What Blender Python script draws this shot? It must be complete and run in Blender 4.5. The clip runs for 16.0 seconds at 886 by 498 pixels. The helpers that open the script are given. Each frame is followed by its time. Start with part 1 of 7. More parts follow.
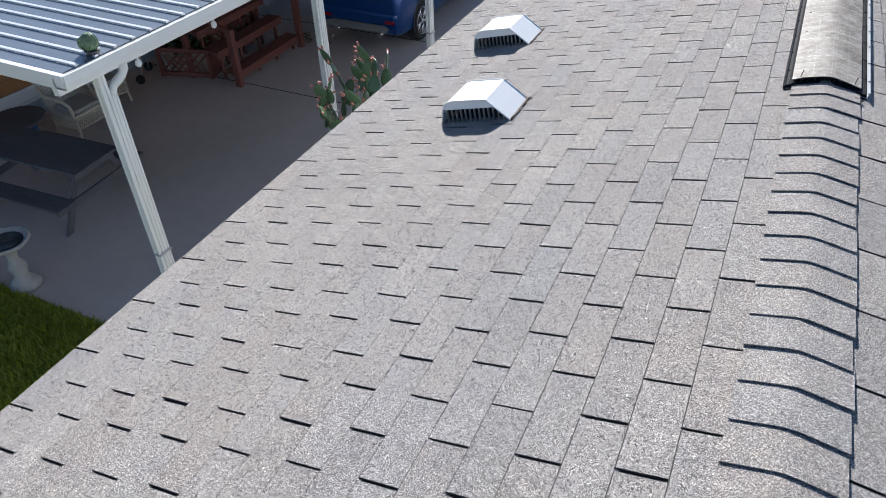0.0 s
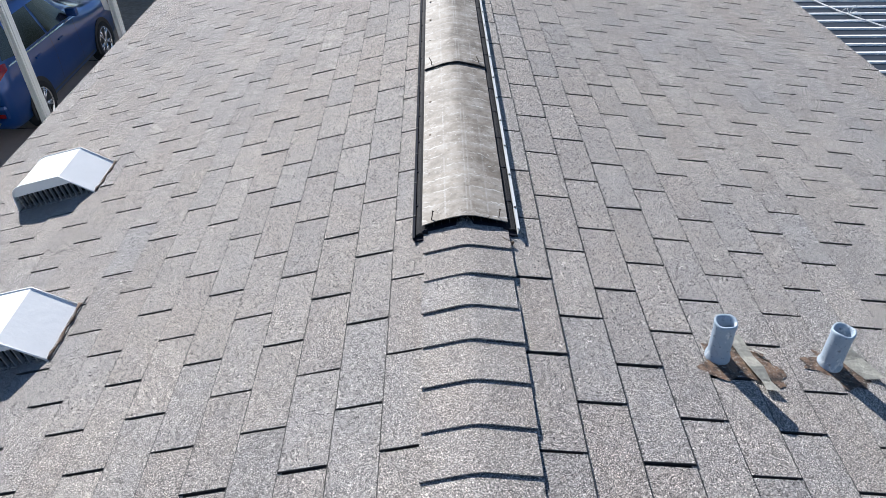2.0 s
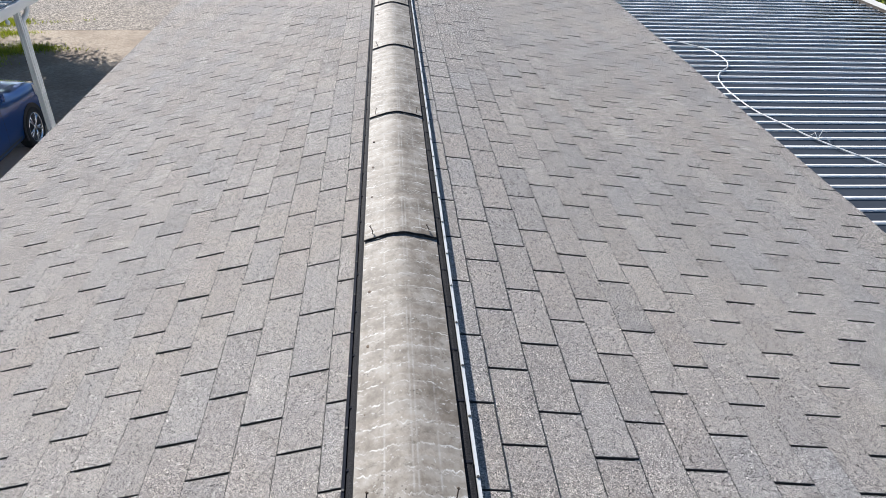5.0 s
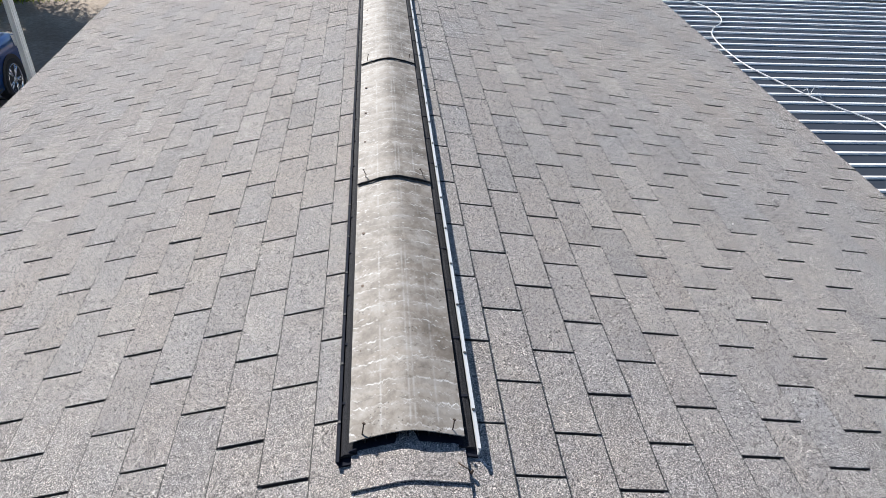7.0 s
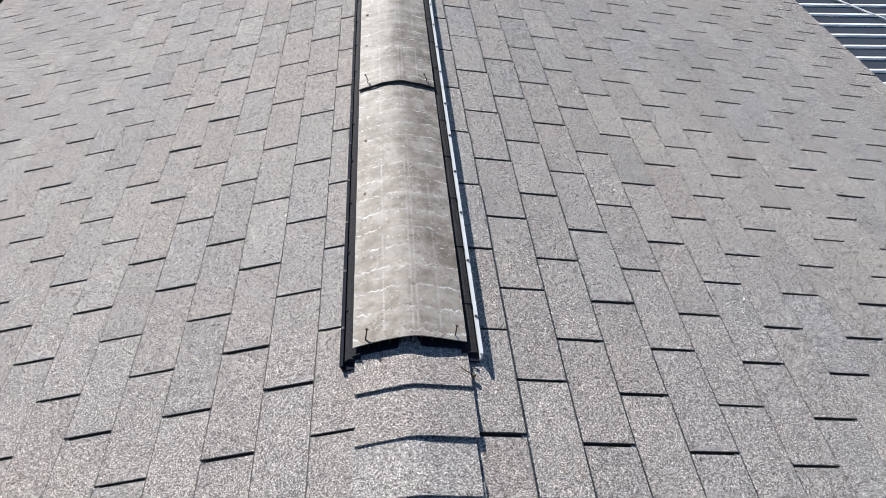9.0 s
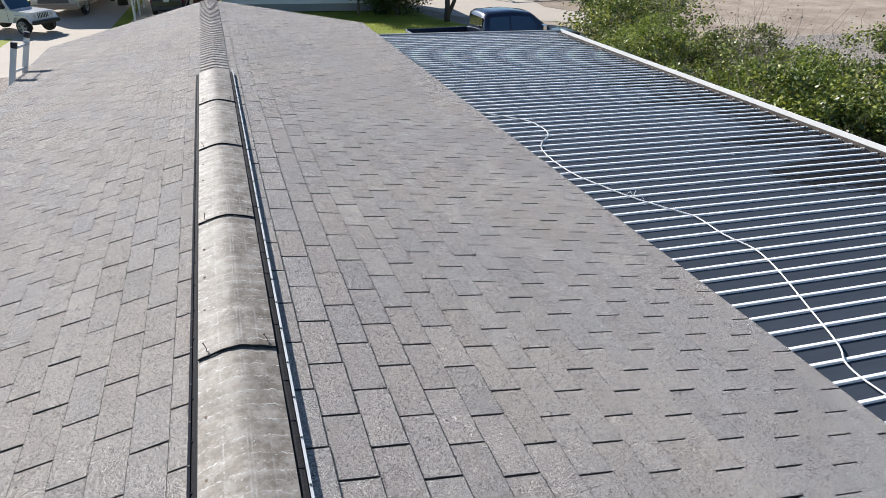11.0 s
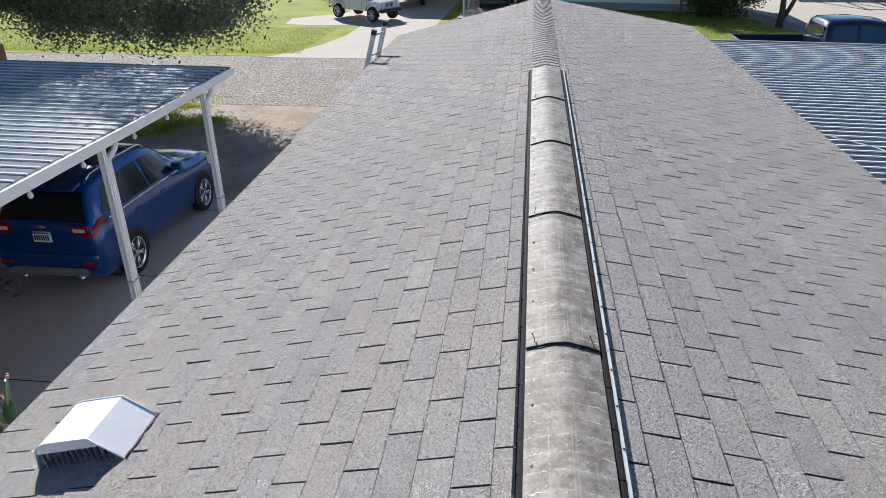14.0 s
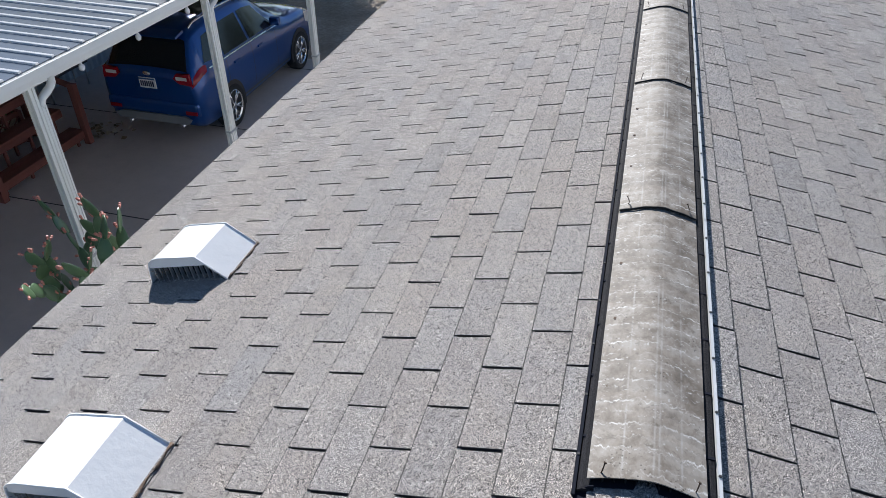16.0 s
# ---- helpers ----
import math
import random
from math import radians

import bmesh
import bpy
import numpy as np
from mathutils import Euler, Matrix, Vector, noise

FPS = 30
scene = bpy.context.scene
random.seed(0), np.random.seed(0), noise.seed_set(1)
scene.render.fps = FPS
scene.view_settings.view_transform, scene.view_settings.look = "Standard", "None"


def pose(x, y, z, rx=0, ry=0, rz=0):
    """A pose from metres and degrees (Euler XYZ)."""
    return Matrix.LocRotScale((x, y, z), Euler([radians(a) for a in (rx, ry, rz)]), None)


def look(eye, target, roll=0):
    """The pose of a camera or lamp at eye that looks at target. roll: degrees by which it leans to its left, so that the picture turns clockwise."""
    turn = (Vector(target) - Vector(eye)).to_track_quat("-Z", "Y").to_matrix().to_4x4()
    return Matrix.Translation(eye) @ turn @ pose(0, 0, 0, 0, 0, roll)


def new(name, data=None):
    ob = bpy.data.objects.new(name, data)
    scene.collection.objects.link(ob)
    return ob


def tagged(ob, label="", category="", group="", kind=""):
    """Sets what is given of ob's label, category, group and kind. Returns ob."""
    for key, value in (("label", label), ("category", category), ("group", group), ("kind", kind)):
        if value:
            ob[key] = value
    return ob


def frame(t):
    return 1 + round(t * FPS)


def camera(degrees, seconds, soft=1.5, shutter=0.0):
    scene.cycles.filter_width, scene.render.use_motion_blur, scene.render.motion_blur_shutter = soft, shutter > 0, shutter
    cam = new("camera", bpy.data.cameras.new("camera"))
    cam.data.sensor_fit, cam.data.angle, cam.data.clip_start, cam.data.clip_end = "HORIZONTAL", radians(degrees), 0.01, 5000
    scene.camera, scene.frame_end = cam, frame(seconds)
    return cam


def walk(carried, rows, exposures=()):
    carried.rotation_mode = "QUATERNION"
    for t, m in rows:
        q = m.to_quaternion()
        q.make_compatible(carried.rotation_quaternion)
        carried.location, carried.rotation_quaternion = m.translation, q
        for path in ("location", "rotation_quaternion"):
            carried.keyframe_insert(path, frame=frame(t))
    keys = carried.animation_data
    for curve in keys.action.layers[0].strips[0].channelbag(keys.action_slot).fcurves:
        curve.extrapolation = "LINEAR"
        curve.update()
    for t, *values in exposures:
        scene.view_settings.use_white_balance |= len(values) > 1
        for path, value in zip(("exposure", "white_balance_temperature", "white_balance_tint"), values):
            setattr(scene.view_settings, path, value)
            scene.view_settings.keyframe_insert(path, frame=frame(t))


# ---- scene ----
cam = camera(64.23, 16.0, 0.65)
PATH = [
    (0, (-0.269, -3.21, 5.41), (-0.96, -1.807, 4.163), -1.77),
    (0.5, (-0.19, -2.818, 5.369), (-0.707, -1.336, 4.129), -4.42),
    (1, (-0.132, -2.461, 5.377), (-0.456, -0.925, 4.138), -3.77),
    (1.5, (-0.162, -2.118, 5.344), (-0.208, -0.535, 4.123), 1.02),
    (2, (-0.067, -1.784, 5.333), (-0.072, -0.202, 4.109), -1.56),
    (2.5, (-0.037, -1.535, 5.35), (0.008, 0.051, 4.132), -1.19),
    (3, (-0.101, -1.279, 5.346), (0.017, 0.314, 4.142), -0.19),
    (3.5, (-0.0606, -1.1178, 5.3679), (0.0690, 0.4922, 4.1884), 0.33),
    (4, (-0.0243, -1.0474, 5.3628), (0.1188, 0.5745, 4.2014), 0.72),
    (4.5, (-0.0273, -1.0234, 5.4008), (0.1098, 0.6304, 4.2845), 0.82),
    (4.7, (-0.0223, -1.0284, 5.4128), (0.1109, 0.6573, 4.3448), 0.91),
    (6.8, (-0.0441, -1.0606, 5.3721), (0.1235, 0.6053, 4.2781), 2.05),
    (7, (-0.0493, -1.0674, 5.3538), (0.1209, 0.5563, 4.1985), 2.23),
    (7.5, (-0.0465, -1.0657, 5.3417), (0.1219, 0.4730, 4.0753), 2.56),
    (8, (-0.0433, -1.0657, 5.3294), (0.1165, 0.4359, 4.0180), 2.53),
    (8.5, (-0.0419, -1.0611, 5.3259), (0.1061, 0.4213, 3.9914), 2.24),
    (9, (-0.0364, -1.0570, 5.3250), (0.1066, 0.4145, 3.9780), 1.94),
    (9.5, (0.0314, -1.0377, 5.3483), (0.3121, 0.4794, 4.0756), 1.33),
    (9.7, (0.0864, -1.0287, 5.3533), (0.5369, 0.5160, 4.1655), 2.24),
    (11.8, (0.031, -0.975, 5.545), (0.569, 0.76, 4.709), 0.16),
    (12, (-0.007, -0.967, 5.543), (0.406, 0.804, 4.712), -0.05),
    (12.5, (-0.108, -0.958, 5.565), (-0.033, 0.866, 4.749), -1.10),
    (13, (-0.135, -0.949, 5.57), (-0.213, 0.884, 4.774), -1.89),
    (13.5, (-0.149, -0.956, 5.562), (-0.266, 0.876, 4.768), -0.81),
    (14, (-0.169, -0.981, 5.528), (-0.389, 0.797, 4.637), -0.76),
    (14.5, (-0.198, -1.02, 5.476), (-0.493, 0.674, 4.455), 0.64),
    (15, (-0.198, -1.037, 5.451), (-0.528, 0.612, 4.369), 0.94),
    (15.5, (-0.204, -1.044, 5.436), (-0.584, 0.556, 4.297), 0.52),
    (16, (-0.203, -1.051, 5.436), (-0.617, 0.511, 4.258), 0.21),
]
EXPOSURES = [(0.0, 0.76, 6200, 10), (0.5, 0.51, 6200, 10), (1.0, 0.34, 6200, 10), (1.5, 0.63, 6200, 10), (2.2, 0.73, 6250, 10), (4.0, 0.72, 6400, 10), (9.7, 0.72, 6400, 10), (11.8, 0.60, 6400, 10), (13.0, 0.60, 6250, 10), (16.0, 0.56, 6200, 10)]
walk(cam, [(t, look(eye, target, roll)) for t, eye, target, roll in PATH], EXPOSURES)


# ---- light ----
SUN = Vector((-0.377, 0.761, 0.528)).normalized()
world = bpy.data.worlds.new("sky_world")
scene.world = world
world.use_nodes = True
wn = world.node_tree.nodes
sky = wn.new("ShaderNodeTexSky")
sky.sky_type = "NISHITA"
sky.sun_disc = False
sky.sun_elevation = math.asin(SUN.z)
sky.sun_rotation = math.atan2(SUN.x, SUN.y)
sky.air_density, sky.dust_density, sky.ozone_density = 1.0, 0.2, 4.5
wn["Background"].inputs["Strength"].default_value = 0.07
world.node_tree.links.new(sky.outputs[0], wn["Background"].inputs["Color"])
sun = new("sun", bpy.data.lights.new("sun", "SUN"))
sun.data.energy, sun.data.angle, sun.data.color = 5.0, radians(0.55), (1.0, 0.965, 0.92)
sun.matrix_world = look(SUN * 60, (0, 0, 0))


# ---- materials ----
def rgb(c):
    return (*c, 1.0) if len(c) == 3 else c


class Nodes:
    """A material under construction, coloured by world position."""

    def __init__(self, name, rough=0.8, metal=0.0):
        self.m = bpy.data.materials.new(name)
        self.m.use_nodes = True
        self.t = self.m.node_tree
        self.b = self.t.nodes["Principled BSDF"]
        self.b.inputs["Roughness"].default_value = rough
        self.b.inputs["Metallic"].default_value = metal
        self.pos = self.t.nodes.new("ShaderNodeNewGeometry")

    def node(self, kind, **settings):
        n = self.t.nodes.new(kind)
        for key, value in settings.items():
            if key == "data_type":
                n.data_type = value
            elif key == "operation":
                n.operation = value
            elif key == "blend_type":
                n.blend_type = value
            elif key == "feature":
                n.feature = value
        return n

    def link(self, a, b):
        self.t.links.new(a, b)

    def at(self, stretch=(1, 1, 1)):
        n = self.node("ShaderNodeVectorMath", operation="MULTIPLY")
        self.link(self.pos.outputs["Position"], n.inputs[0])
        n.inputs[1].default_value = stretch
        return n.outputs[0]

    def noise(self, scale, detail=3.0, rough=0.55, stretch=(1, 1, 1)):
        n = self.node("ShaderNodeTexNoise")
        n.inputs["Scale"].default_value, n.inputs["Detail"].default_value, n.inputs["Roughness"].default_value = scale, detail, rough
        self.link(self.at(stretch), n.inputs["Vector"])
        return n.outputs["Fac"]

    def cells(self, scale, stretch=(1, 1, 1)):
        n = self.node("ShaderNodeTexVoronoi")
        n.inputs["Scale"].default_value = scale
        self.link(self.at(stretch), n.inputs["Vector"])
        return n.outputs["Color"]

    def ramp(self, fac, stops):
        n = self.node("ShaderNodeValToRGB")
        while len(n.color_ramp.elements) < len(stops):
            n.color_ramp.elements.new(0.5)
        for e, (p, c) in zip(n.color_ramp.elements, stops):
            e.position, e.color = p, rgb(c if not isinstance(c, (int, float)) else (c, c, c))
        self.link(fac, n.inputs[0])
        return n.outputs[0]

    def mix(self, fac, a, b, how="MIX"):
        n = self.node("ShaderNodeMix", data_type="RGBA", blend_type=how)
        for value, k in ((fac, 0), (a, 6), (b, 7)):
            if isinstance(value, (int, float)) and k == 0:
                n.inputs[k].default_value = value
            elif isinstance(value, tuple):
                n.inputs[k].default_value = rgb(value)
            else:
                self.link(value, n.inputs[k])
        return n.outputs[2]

    def maths(self, how, a, b=0.0):
        n = self.node("ShaderNodeMath", operation=how)
        for value, k in ((a, 0), (b, 1)):
            if isinstance(value, (int, float)):
                n.inputs[k].default_value = value
            else:
                self.link(value, n.inputs[k])
        return n.outputs[0]

    def odd(self):
        """A random number for each object and each loose piece of a mesh."""
        o = self.node("ShaderNodeObjectInfo")
        return self.maths("FRACT", self.maths("ADD", o.outputs["Random"], self.pos.outputs["Random Per Island"]))

    def colour(self, c):
        if isinstance(c, tuple):
            self.b.inputs["Base Color"].default_value = rgb(c)
        else:
            self.link(c, self.b.inputs["Base Color"])
        return self

    def rough(self, fac, low, high):
        n = self.node("ShaderNodeMapRange")
        n.inputs["To Min"].default_value, n.inputs["To Max"].default_value = low, high
        self.link(fac, n.inputs["Value"])
        self.link(n.outputs[0], self.b.inputs["Roughness"])
        return self

    def bump(self, fac, strength, depth):
        n = self.node("ShaderNodeBump")
        n.inputs["Strength"].default_value, n.inputs["Distance"].default_value = strength, depth
        self.link(fac, n.inputs["Height"])
        self.link(n.outputs[0], self.b.inputs["Normal"])
        return self


def plain(name, c, rough=0.6, metal=0.0, vary=0.25, big=3.0, fine=60.0, bump=0.15, stretch=(1, 1, 1)):
    """A surface of one colour with stains and grain at two scales."""
    k = Nodes(name, rough, metal)
    dark = tuple(v * (1 - vary) for v in c)
    light = tuple(min(1.0, v * (1 + 0.5 * vary)) for v in c)
    n1, n2 = k.noise(big, 4, 0.6, stretch), k.noise(fine, 3, 0.6, stretch)
    col = k.mix(n1, dark, light)
    col = k.mix(k.ramp(n2, [(0.3, 0.0), (0.75, 0.5)]), col, tuple(v * (1 - 0.6 * vary) for v in c))
    k.colour(col).rough(n1, max(0.02, rough - 0.12), min(1.0, rough + 0.12))
    if bump:
        k.bump(n2, bump, 0.004)
    return k.m


def shingle_material(name, tone):
    """Mineral granules of many greys, each tab with a cast of its own."""
    k = Nodes(name, 0.95)
    sep, sep2 = k.node("ShaderNodeSeparateColor"), k.node("ShaderNodeSeparateColor")
    k.link(k.cells(640.0), sep.inputs[0])
    k.link(k.cells(420.0), sep2.inputs[0])
    tint = k.ramp(sep.outputs[0], [(0.0, (0.022, 0.022, 0.024)), (0.22, (0.10, 0.098, 0.097)), (0.5, (0.285, 0.277, 0.264)), (0.78, (0.50, 0.487, 0.468)), (1.0, (0.86, 0.85, 0.825))])
    clump = k.ramp(sep2.outputs[0], [(0.0, (0.66, 0.66, 0.67)), (0.5, (1.0, 1.0, 1.0)), (1.0, (1.34, 1.33, 1.32))])
    tint = k.mix(1.0, tint, clump, "MULTIPLY")
    speck = k.ramp(k.noise(240.0, 2, 0.7), [(0.32, (0.64, 0.64, 0.65)), (0.5, (1.0, 1.0, 1.0)), (0.68, (1.38, 1.37, 1.36))])
    tint = k.mix(1.0, tint, speck, "MULTIPLY")
    grit = k.ramp(k.noise(70.0, 2, 0.7), [(0.34, (0.89, 0.89, 0.90)), (0.5, (1.0, 1.0, 1.0)), (0.66, (1.11, 1.105, 1.10))])
    tint = k.mix(1.0, tint, grit, "MULTIPLY")
    warm = k.mix(k.ramp(k.noise(300.0, 1), [(0.58, 0.0), (0.70, 0.22)]), tint, (0.36, 0.29, 0.24))
    odd = k.odd()
    each = k.ramp(odd, [(0.0, (0.87, 0.875, 0.885)), (0.2, (0.98, 0.95, 0.93)), (0.45, (0.95, 0.96, 0.975)), (0.7, (1.03, 1.015, 1.0)), (0.85, (0.93, 0.91, 0.895)), (1.0, (1.09, 1.08, 1.065))])
    col = k.mix(1.0, warm, each, "MULTIPLY")
    patch = k.ramp(k.noise(0.8, 4, 0.6), [(0.3, (0.93, 0.94, 0.96)), (0.7, (1.05, 1.02, 0.98))])
    col = k.mix(1.0, col, patch, "MULTIPLY")
    blotch = k.ramp(k.noise(16.0, 3, 0.6), [(0.35, (0.94, 0.94, 0.95)), (0.65, (1.03, 1.02, 1.0))])
    col = k.mix(1.0, col, blotch, "MULTIPLY")
    col = k.mix(1.0, col, tone, "MULTIPLY")
    k.b.inputs["Specular IOR Level"].default_value = 0.25
    k.colour(col).bump(k.maths("ADD", sep.outputs[1], sep2.outputs[1]), 0.6, 0.0018)
    return k.m


M = {}
M["shingle"] = shingle_material("asphalt_shingle", (1.0, 0.975, 0.965))
M["asphalt_edge"] = plain("dark_asphalt_edge", (0.065, 0.061, 0.058), 0.9, vary=0.5, big=18, fine=260, bump=0.3)
M["asphalt_mat"] = plain("black_asphalt_felt", (0.022, 0.021, 0.021), 0.9, fine=200, bump=0.3)
M["white_paint"] = plain("white_painted_aluminium", (0.78, 0.78, 0.76), 0.42, vary=0.12, big=2.0, fine=25, bump=0.05)
M["hood_white"] = plain("white_enamelled_steel", (0.90, 0.90, 0.88), 0.4, vary=0.07, big=12.0, fine=38, bump=0.28)
M["black_plastic"] = plain("black_plastic", (0.018, 0.018, 0.02), 0.5, vary=0.3)
M["dark_metal"] = plain("dark_vent_metal", (0.013, 0.015, 0.024), 0.85, 0.0)
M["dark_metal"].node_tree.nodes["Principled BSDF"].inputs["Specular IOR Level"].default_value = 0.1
M["nail"] = plain("rusty_nail_steel", (0.10, 0.07, 0.05), 0.6, 0.6)
M["fin_metal"] = plain("galvanised_fin", (0.50, 0.51, 0.53), 0.4, 0.5, vary=0.15)
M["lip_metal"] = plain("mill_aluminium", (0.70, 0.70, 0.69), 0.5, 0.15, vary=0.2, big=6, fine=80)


def vent_sheet():
    """Weathered taupe sheet: drip lines across it every few inches, grimy bands between, faint press lines along it."""
    k = Nodes("weathered_ridge_vent_sheet", 0.5, 0.0)
    xyz = k.node("ShaderNodeSeparateXYZ")
    k.link(k.pos.outputs["Position"], xyz.inputs[0])
    n1, n2 = k.noise(5.0, 5, 0.65, (1.6, 1, 1)), k.noise(38.0, 4, 0.7)
    col = k.ramp(n1, [(0.30, (0.142, 0.116, 0.091)), (0.5, (0.225, 0.194, 0.162)), (0.70, (0.315, 0.28, 0.242))])
    cloud = k.noise(16.0, 5, 0.75, (1.0, 0.7, 1))
    col = k.mix(k.ramp(cloud, [(0.48, 0.0), (0.64, 0.75)]), col, (0.345, 0.322, 0.292))
    col = k.mix(k.ramp(cloud, [(0.32, 0.75), (0.48, 0.0)]), col, (0.105, 0.087, 0.07))
    out = col
    for gap, seed_, wig, strong in ((0.0762, 0.0, 0.048, 0.85), (0.0423, 3.7, 0.056, 0.35)):
        bend = k.node("ShaderNodeTexNoise")
        bend.inputs["Scale"].default_value, bend.inputs["Detail"].default_value, bend.inputs["Roughness"].default_value = 1.0, 3.0, 0.65
        spot = k.node("ShaderNodeVectorMath", operation="ADD")
        k.link(k.at((46.0, 7.0, 0.0)), spot.inputs[0])
        spot.inputs[1].default_value = (seed_, seed_ * 2, 1.0)
        k.link(spot.outputs[0], bend.inputs["Vector"])
        y = k.maths("ADD", xyz.outputs[1], k.maths("MULTIPLY", k.maths("SUBTRACT", bend.outputs["Fac"], 0.5), wig))
        row = k.maths("DIVIDE", y, gap)
        part_ = k.maths("FRACT", row)
        off = k.maths("ABSOLUTE", k.maths("SUBTRACT", part_, 0.5))
        each = k.node("ShaderNodeTexWhiteNoise")
        each.noise_dimensions = "1D"
        k.link(k.maths("FLOOR", row), each.inputs["W"])
        band = k.ramp(each.outputs["Value"], [(0.0, (0.80, 0.79, 0.77)), (1.0, (1.10, 1.10, 1.09))])
        out = k.mix(0.6, out, k.mix(1.0, out, band, "MULTIPLY"))
        wash = k.maths("MULTIPLY", k.ramp(part_, [(0.0, 0.0), (0.49, 0.34), (0.53, 0.0)]), k.ramp(n1, [(0.40, 0.1), (0.62, 1.0)]))
        out = k.mix(k.maths("MULTIPLY", wash, strong), out, (0.41, 0.395, 0.37))
        broken = k.ramp(k.noise(30.0 + seed_, 4, 0.7, (1.0, 0.25, 1)), [(0.45, 0.0), (0.58, 1.0)])
        sides = k.ramp(k.maths("ABSOLUTE", xyz.outputs[0]), [(0.04, 0.45), (0.095, 1.0)])
        line = k.maths("MULTIPLY", k.maths("MULTIPLY", k.ramp(off, [(0.0, 1.0), (0.022, 0.9), (0.042, 0.0)]), broken), sides)
        out = k.mix(k.maths("MULTIPLY", line, strong), out, (0.72, 0.71, 0.69))
    for at, wide in ((-0.062, 0.0012), (0.008, 0.0010), (0.020, 0.0010), (0.074, 0.0014)):
        press = k.ramp(k.maths("ABSOLUTE", k.maths("SUBTRACT", xyz.outputs[0], at)), [(wide * 0.5, 1.0), (wide * 2.0, 0.0)])
        press = k.maths("MULTIPLY", press, k.ramp(k.noise(11.0, 4, 0.7, (0.2, 1, 1)), [(0.42, 0.0), (0.62, 0.45)]))
        out = k.mix(press, out, (0.46, 0.45, 0.43))
    out = k.mix(k.ramp(n2, [(0.58, 0.0), (0.68, 0.65)]), out, (0.11, 0.093, 0.074))
    out = k.mix(k.ramp(k.noise(90.0, 2, 0.5), [(0.66, 0.0), (0.71, 0.6)]), out, (0.52, 0.51, 0.49))
    dots = k.node("ShaderNodeTexVoronoi")
    dots.inputs["Scale"].default_value = 95.0
    k.link(k.at(), dots.inputs["Vector"])
    pit = k.maths("MULTIPLY", k.ramp(dots.outputs["Distance"], [(0.16, 0.9), (0.26, 0.0)]), k.ramp(k.noise(9.0, 3, 0.6), [(0.54, 0.0), (0.64, 1.0)]))
    out = k.mix(pit, out, (0.06, 0.05, 0.04))
    k.b.inputs["Specular IOR Level"].default_value = 0.3
    k.colour(out).rough(n1, 0.55, 0.75).bump(k.maths("ADD", n1, k.maths("MULTIPLY", n2, 0.3)), 0.2, 0.006)
    return k.m


M["vent_sheet"] = vent_sheet()


def mesh_material():
    k = Nodes("vent_filter_mesh", 0.7)
    col = k.ramp(k.noise(900.0, 0), [(0.50, (0.010, 0.010, 0.012)), (0.64, (0.045, 0.045, 0.05))])
    k.b.inputs["Specular IOR Level"].default_value = 0.08
    k.colour(col)
    return k.m


M["filter"] = mesh_material()


def pan_material(name, flat, rib, gloss, rot=None, shine=0.5):
    """Painted roll-formed metal: clean ribs, grimy flats."""
    k = Nodes(name, gloss, 0.0)
    n1, n2 = k.noise(1.2, 4, 0.65, (0.35, 2.0, 1)), k.noise(22.0, 4, 0.7, (0.25, 2, 1))
    col = k.mix(n1, tuple(v * 0.72 for v in flat), tuple(v * 1.18 for v in flat))
    col = k.mix(k.ramp(n2, [(0.5, 0.0), (0.8, 0.5)]), col, tuple(v * 0.6 for v in flat))
    if rot:
        # black leaf rot washed back from the gutter in uneven tongues
        sep = k.node("ShaderNodeSeparateXYZ")
        k.link(k.pos.outputs["Position"], sep.inputs[0])
        reach = k.maths("MULTIPLY", k.ramp(k.noise(1.4, 4, 0.7, (0.1, 1, 1)), [(0.35, 0.0), (0.75, 1.0)]), 1.5)
        near = k.maths("ADD", k.maths("DIVIDE", k.maths("SUBTRACT", sep.outputs[0], rot[0] - rot[1]), rot[1]), reach)
        col = k.mix(k.ramp(k.maths("ADD", near, k.maths("MULTIPLY", k.noise(9.0, 4, 0.7), 0.8)), [(0.95, 0.0), (1.0, 0.85)]), col, (0.012, 0.011, 0.010))
    k.b.inputs["Specular IOR Level"].default_value = shine
    k.colour(col).rough(n1, gloss - 0.1, gloss + 0.14)
    r = plain(name + "_rib", rib, gloss + 0.05, vary=0.12, fine=30, bump=0.05)
    return k.m, r


M["awning_flat"], M["awning_rib"] = pan_material("slate_painted_pan", (0.047, 0.058, 0.076), (0.86, 0.86, 0.86), 0.8, (5.98, 1.0), 0.04)
M["carport_flat"], M["carport_rib"] = pan_material("grey_white_pan", (0.142, 0.160, 0.184), (0.64, 0.645, 0.65), 0.2, None, 0.8)


def concrete(name, c, vary=0.3):
    k = Nodes(name, 0.9)
    n1, n2, n3 = k.noise(0.5, 5, 0.65), k.noise(5.0, 5, 0.7), k.noise(160.0, 2)
    col = k.mix(n1, tuple(v * (1 - vary) for v in c), tuple(v * (1 + vary * 0.6) for v in c))
    col = k.mix(k.ramp(n2, [(0.45, 0.0), (0.75, 0.45)]), col, tuple(v * 0.7 for v in c))
    col = k.mix(k.ramp(n3, [(0.4, 0.0), (0.8, 0.35)]), col, tuple(v * 1.25 for v in c))
    k.colour(col).bump(n3, 0.25, 0.003)
    return k.m


M["slab"] = concrete("driveway_concrete", (0.52, 0.465, 0.435))
M["drive"] = concrete("pale_concrete", (0.47, 0.41, 0.34), 0.22)


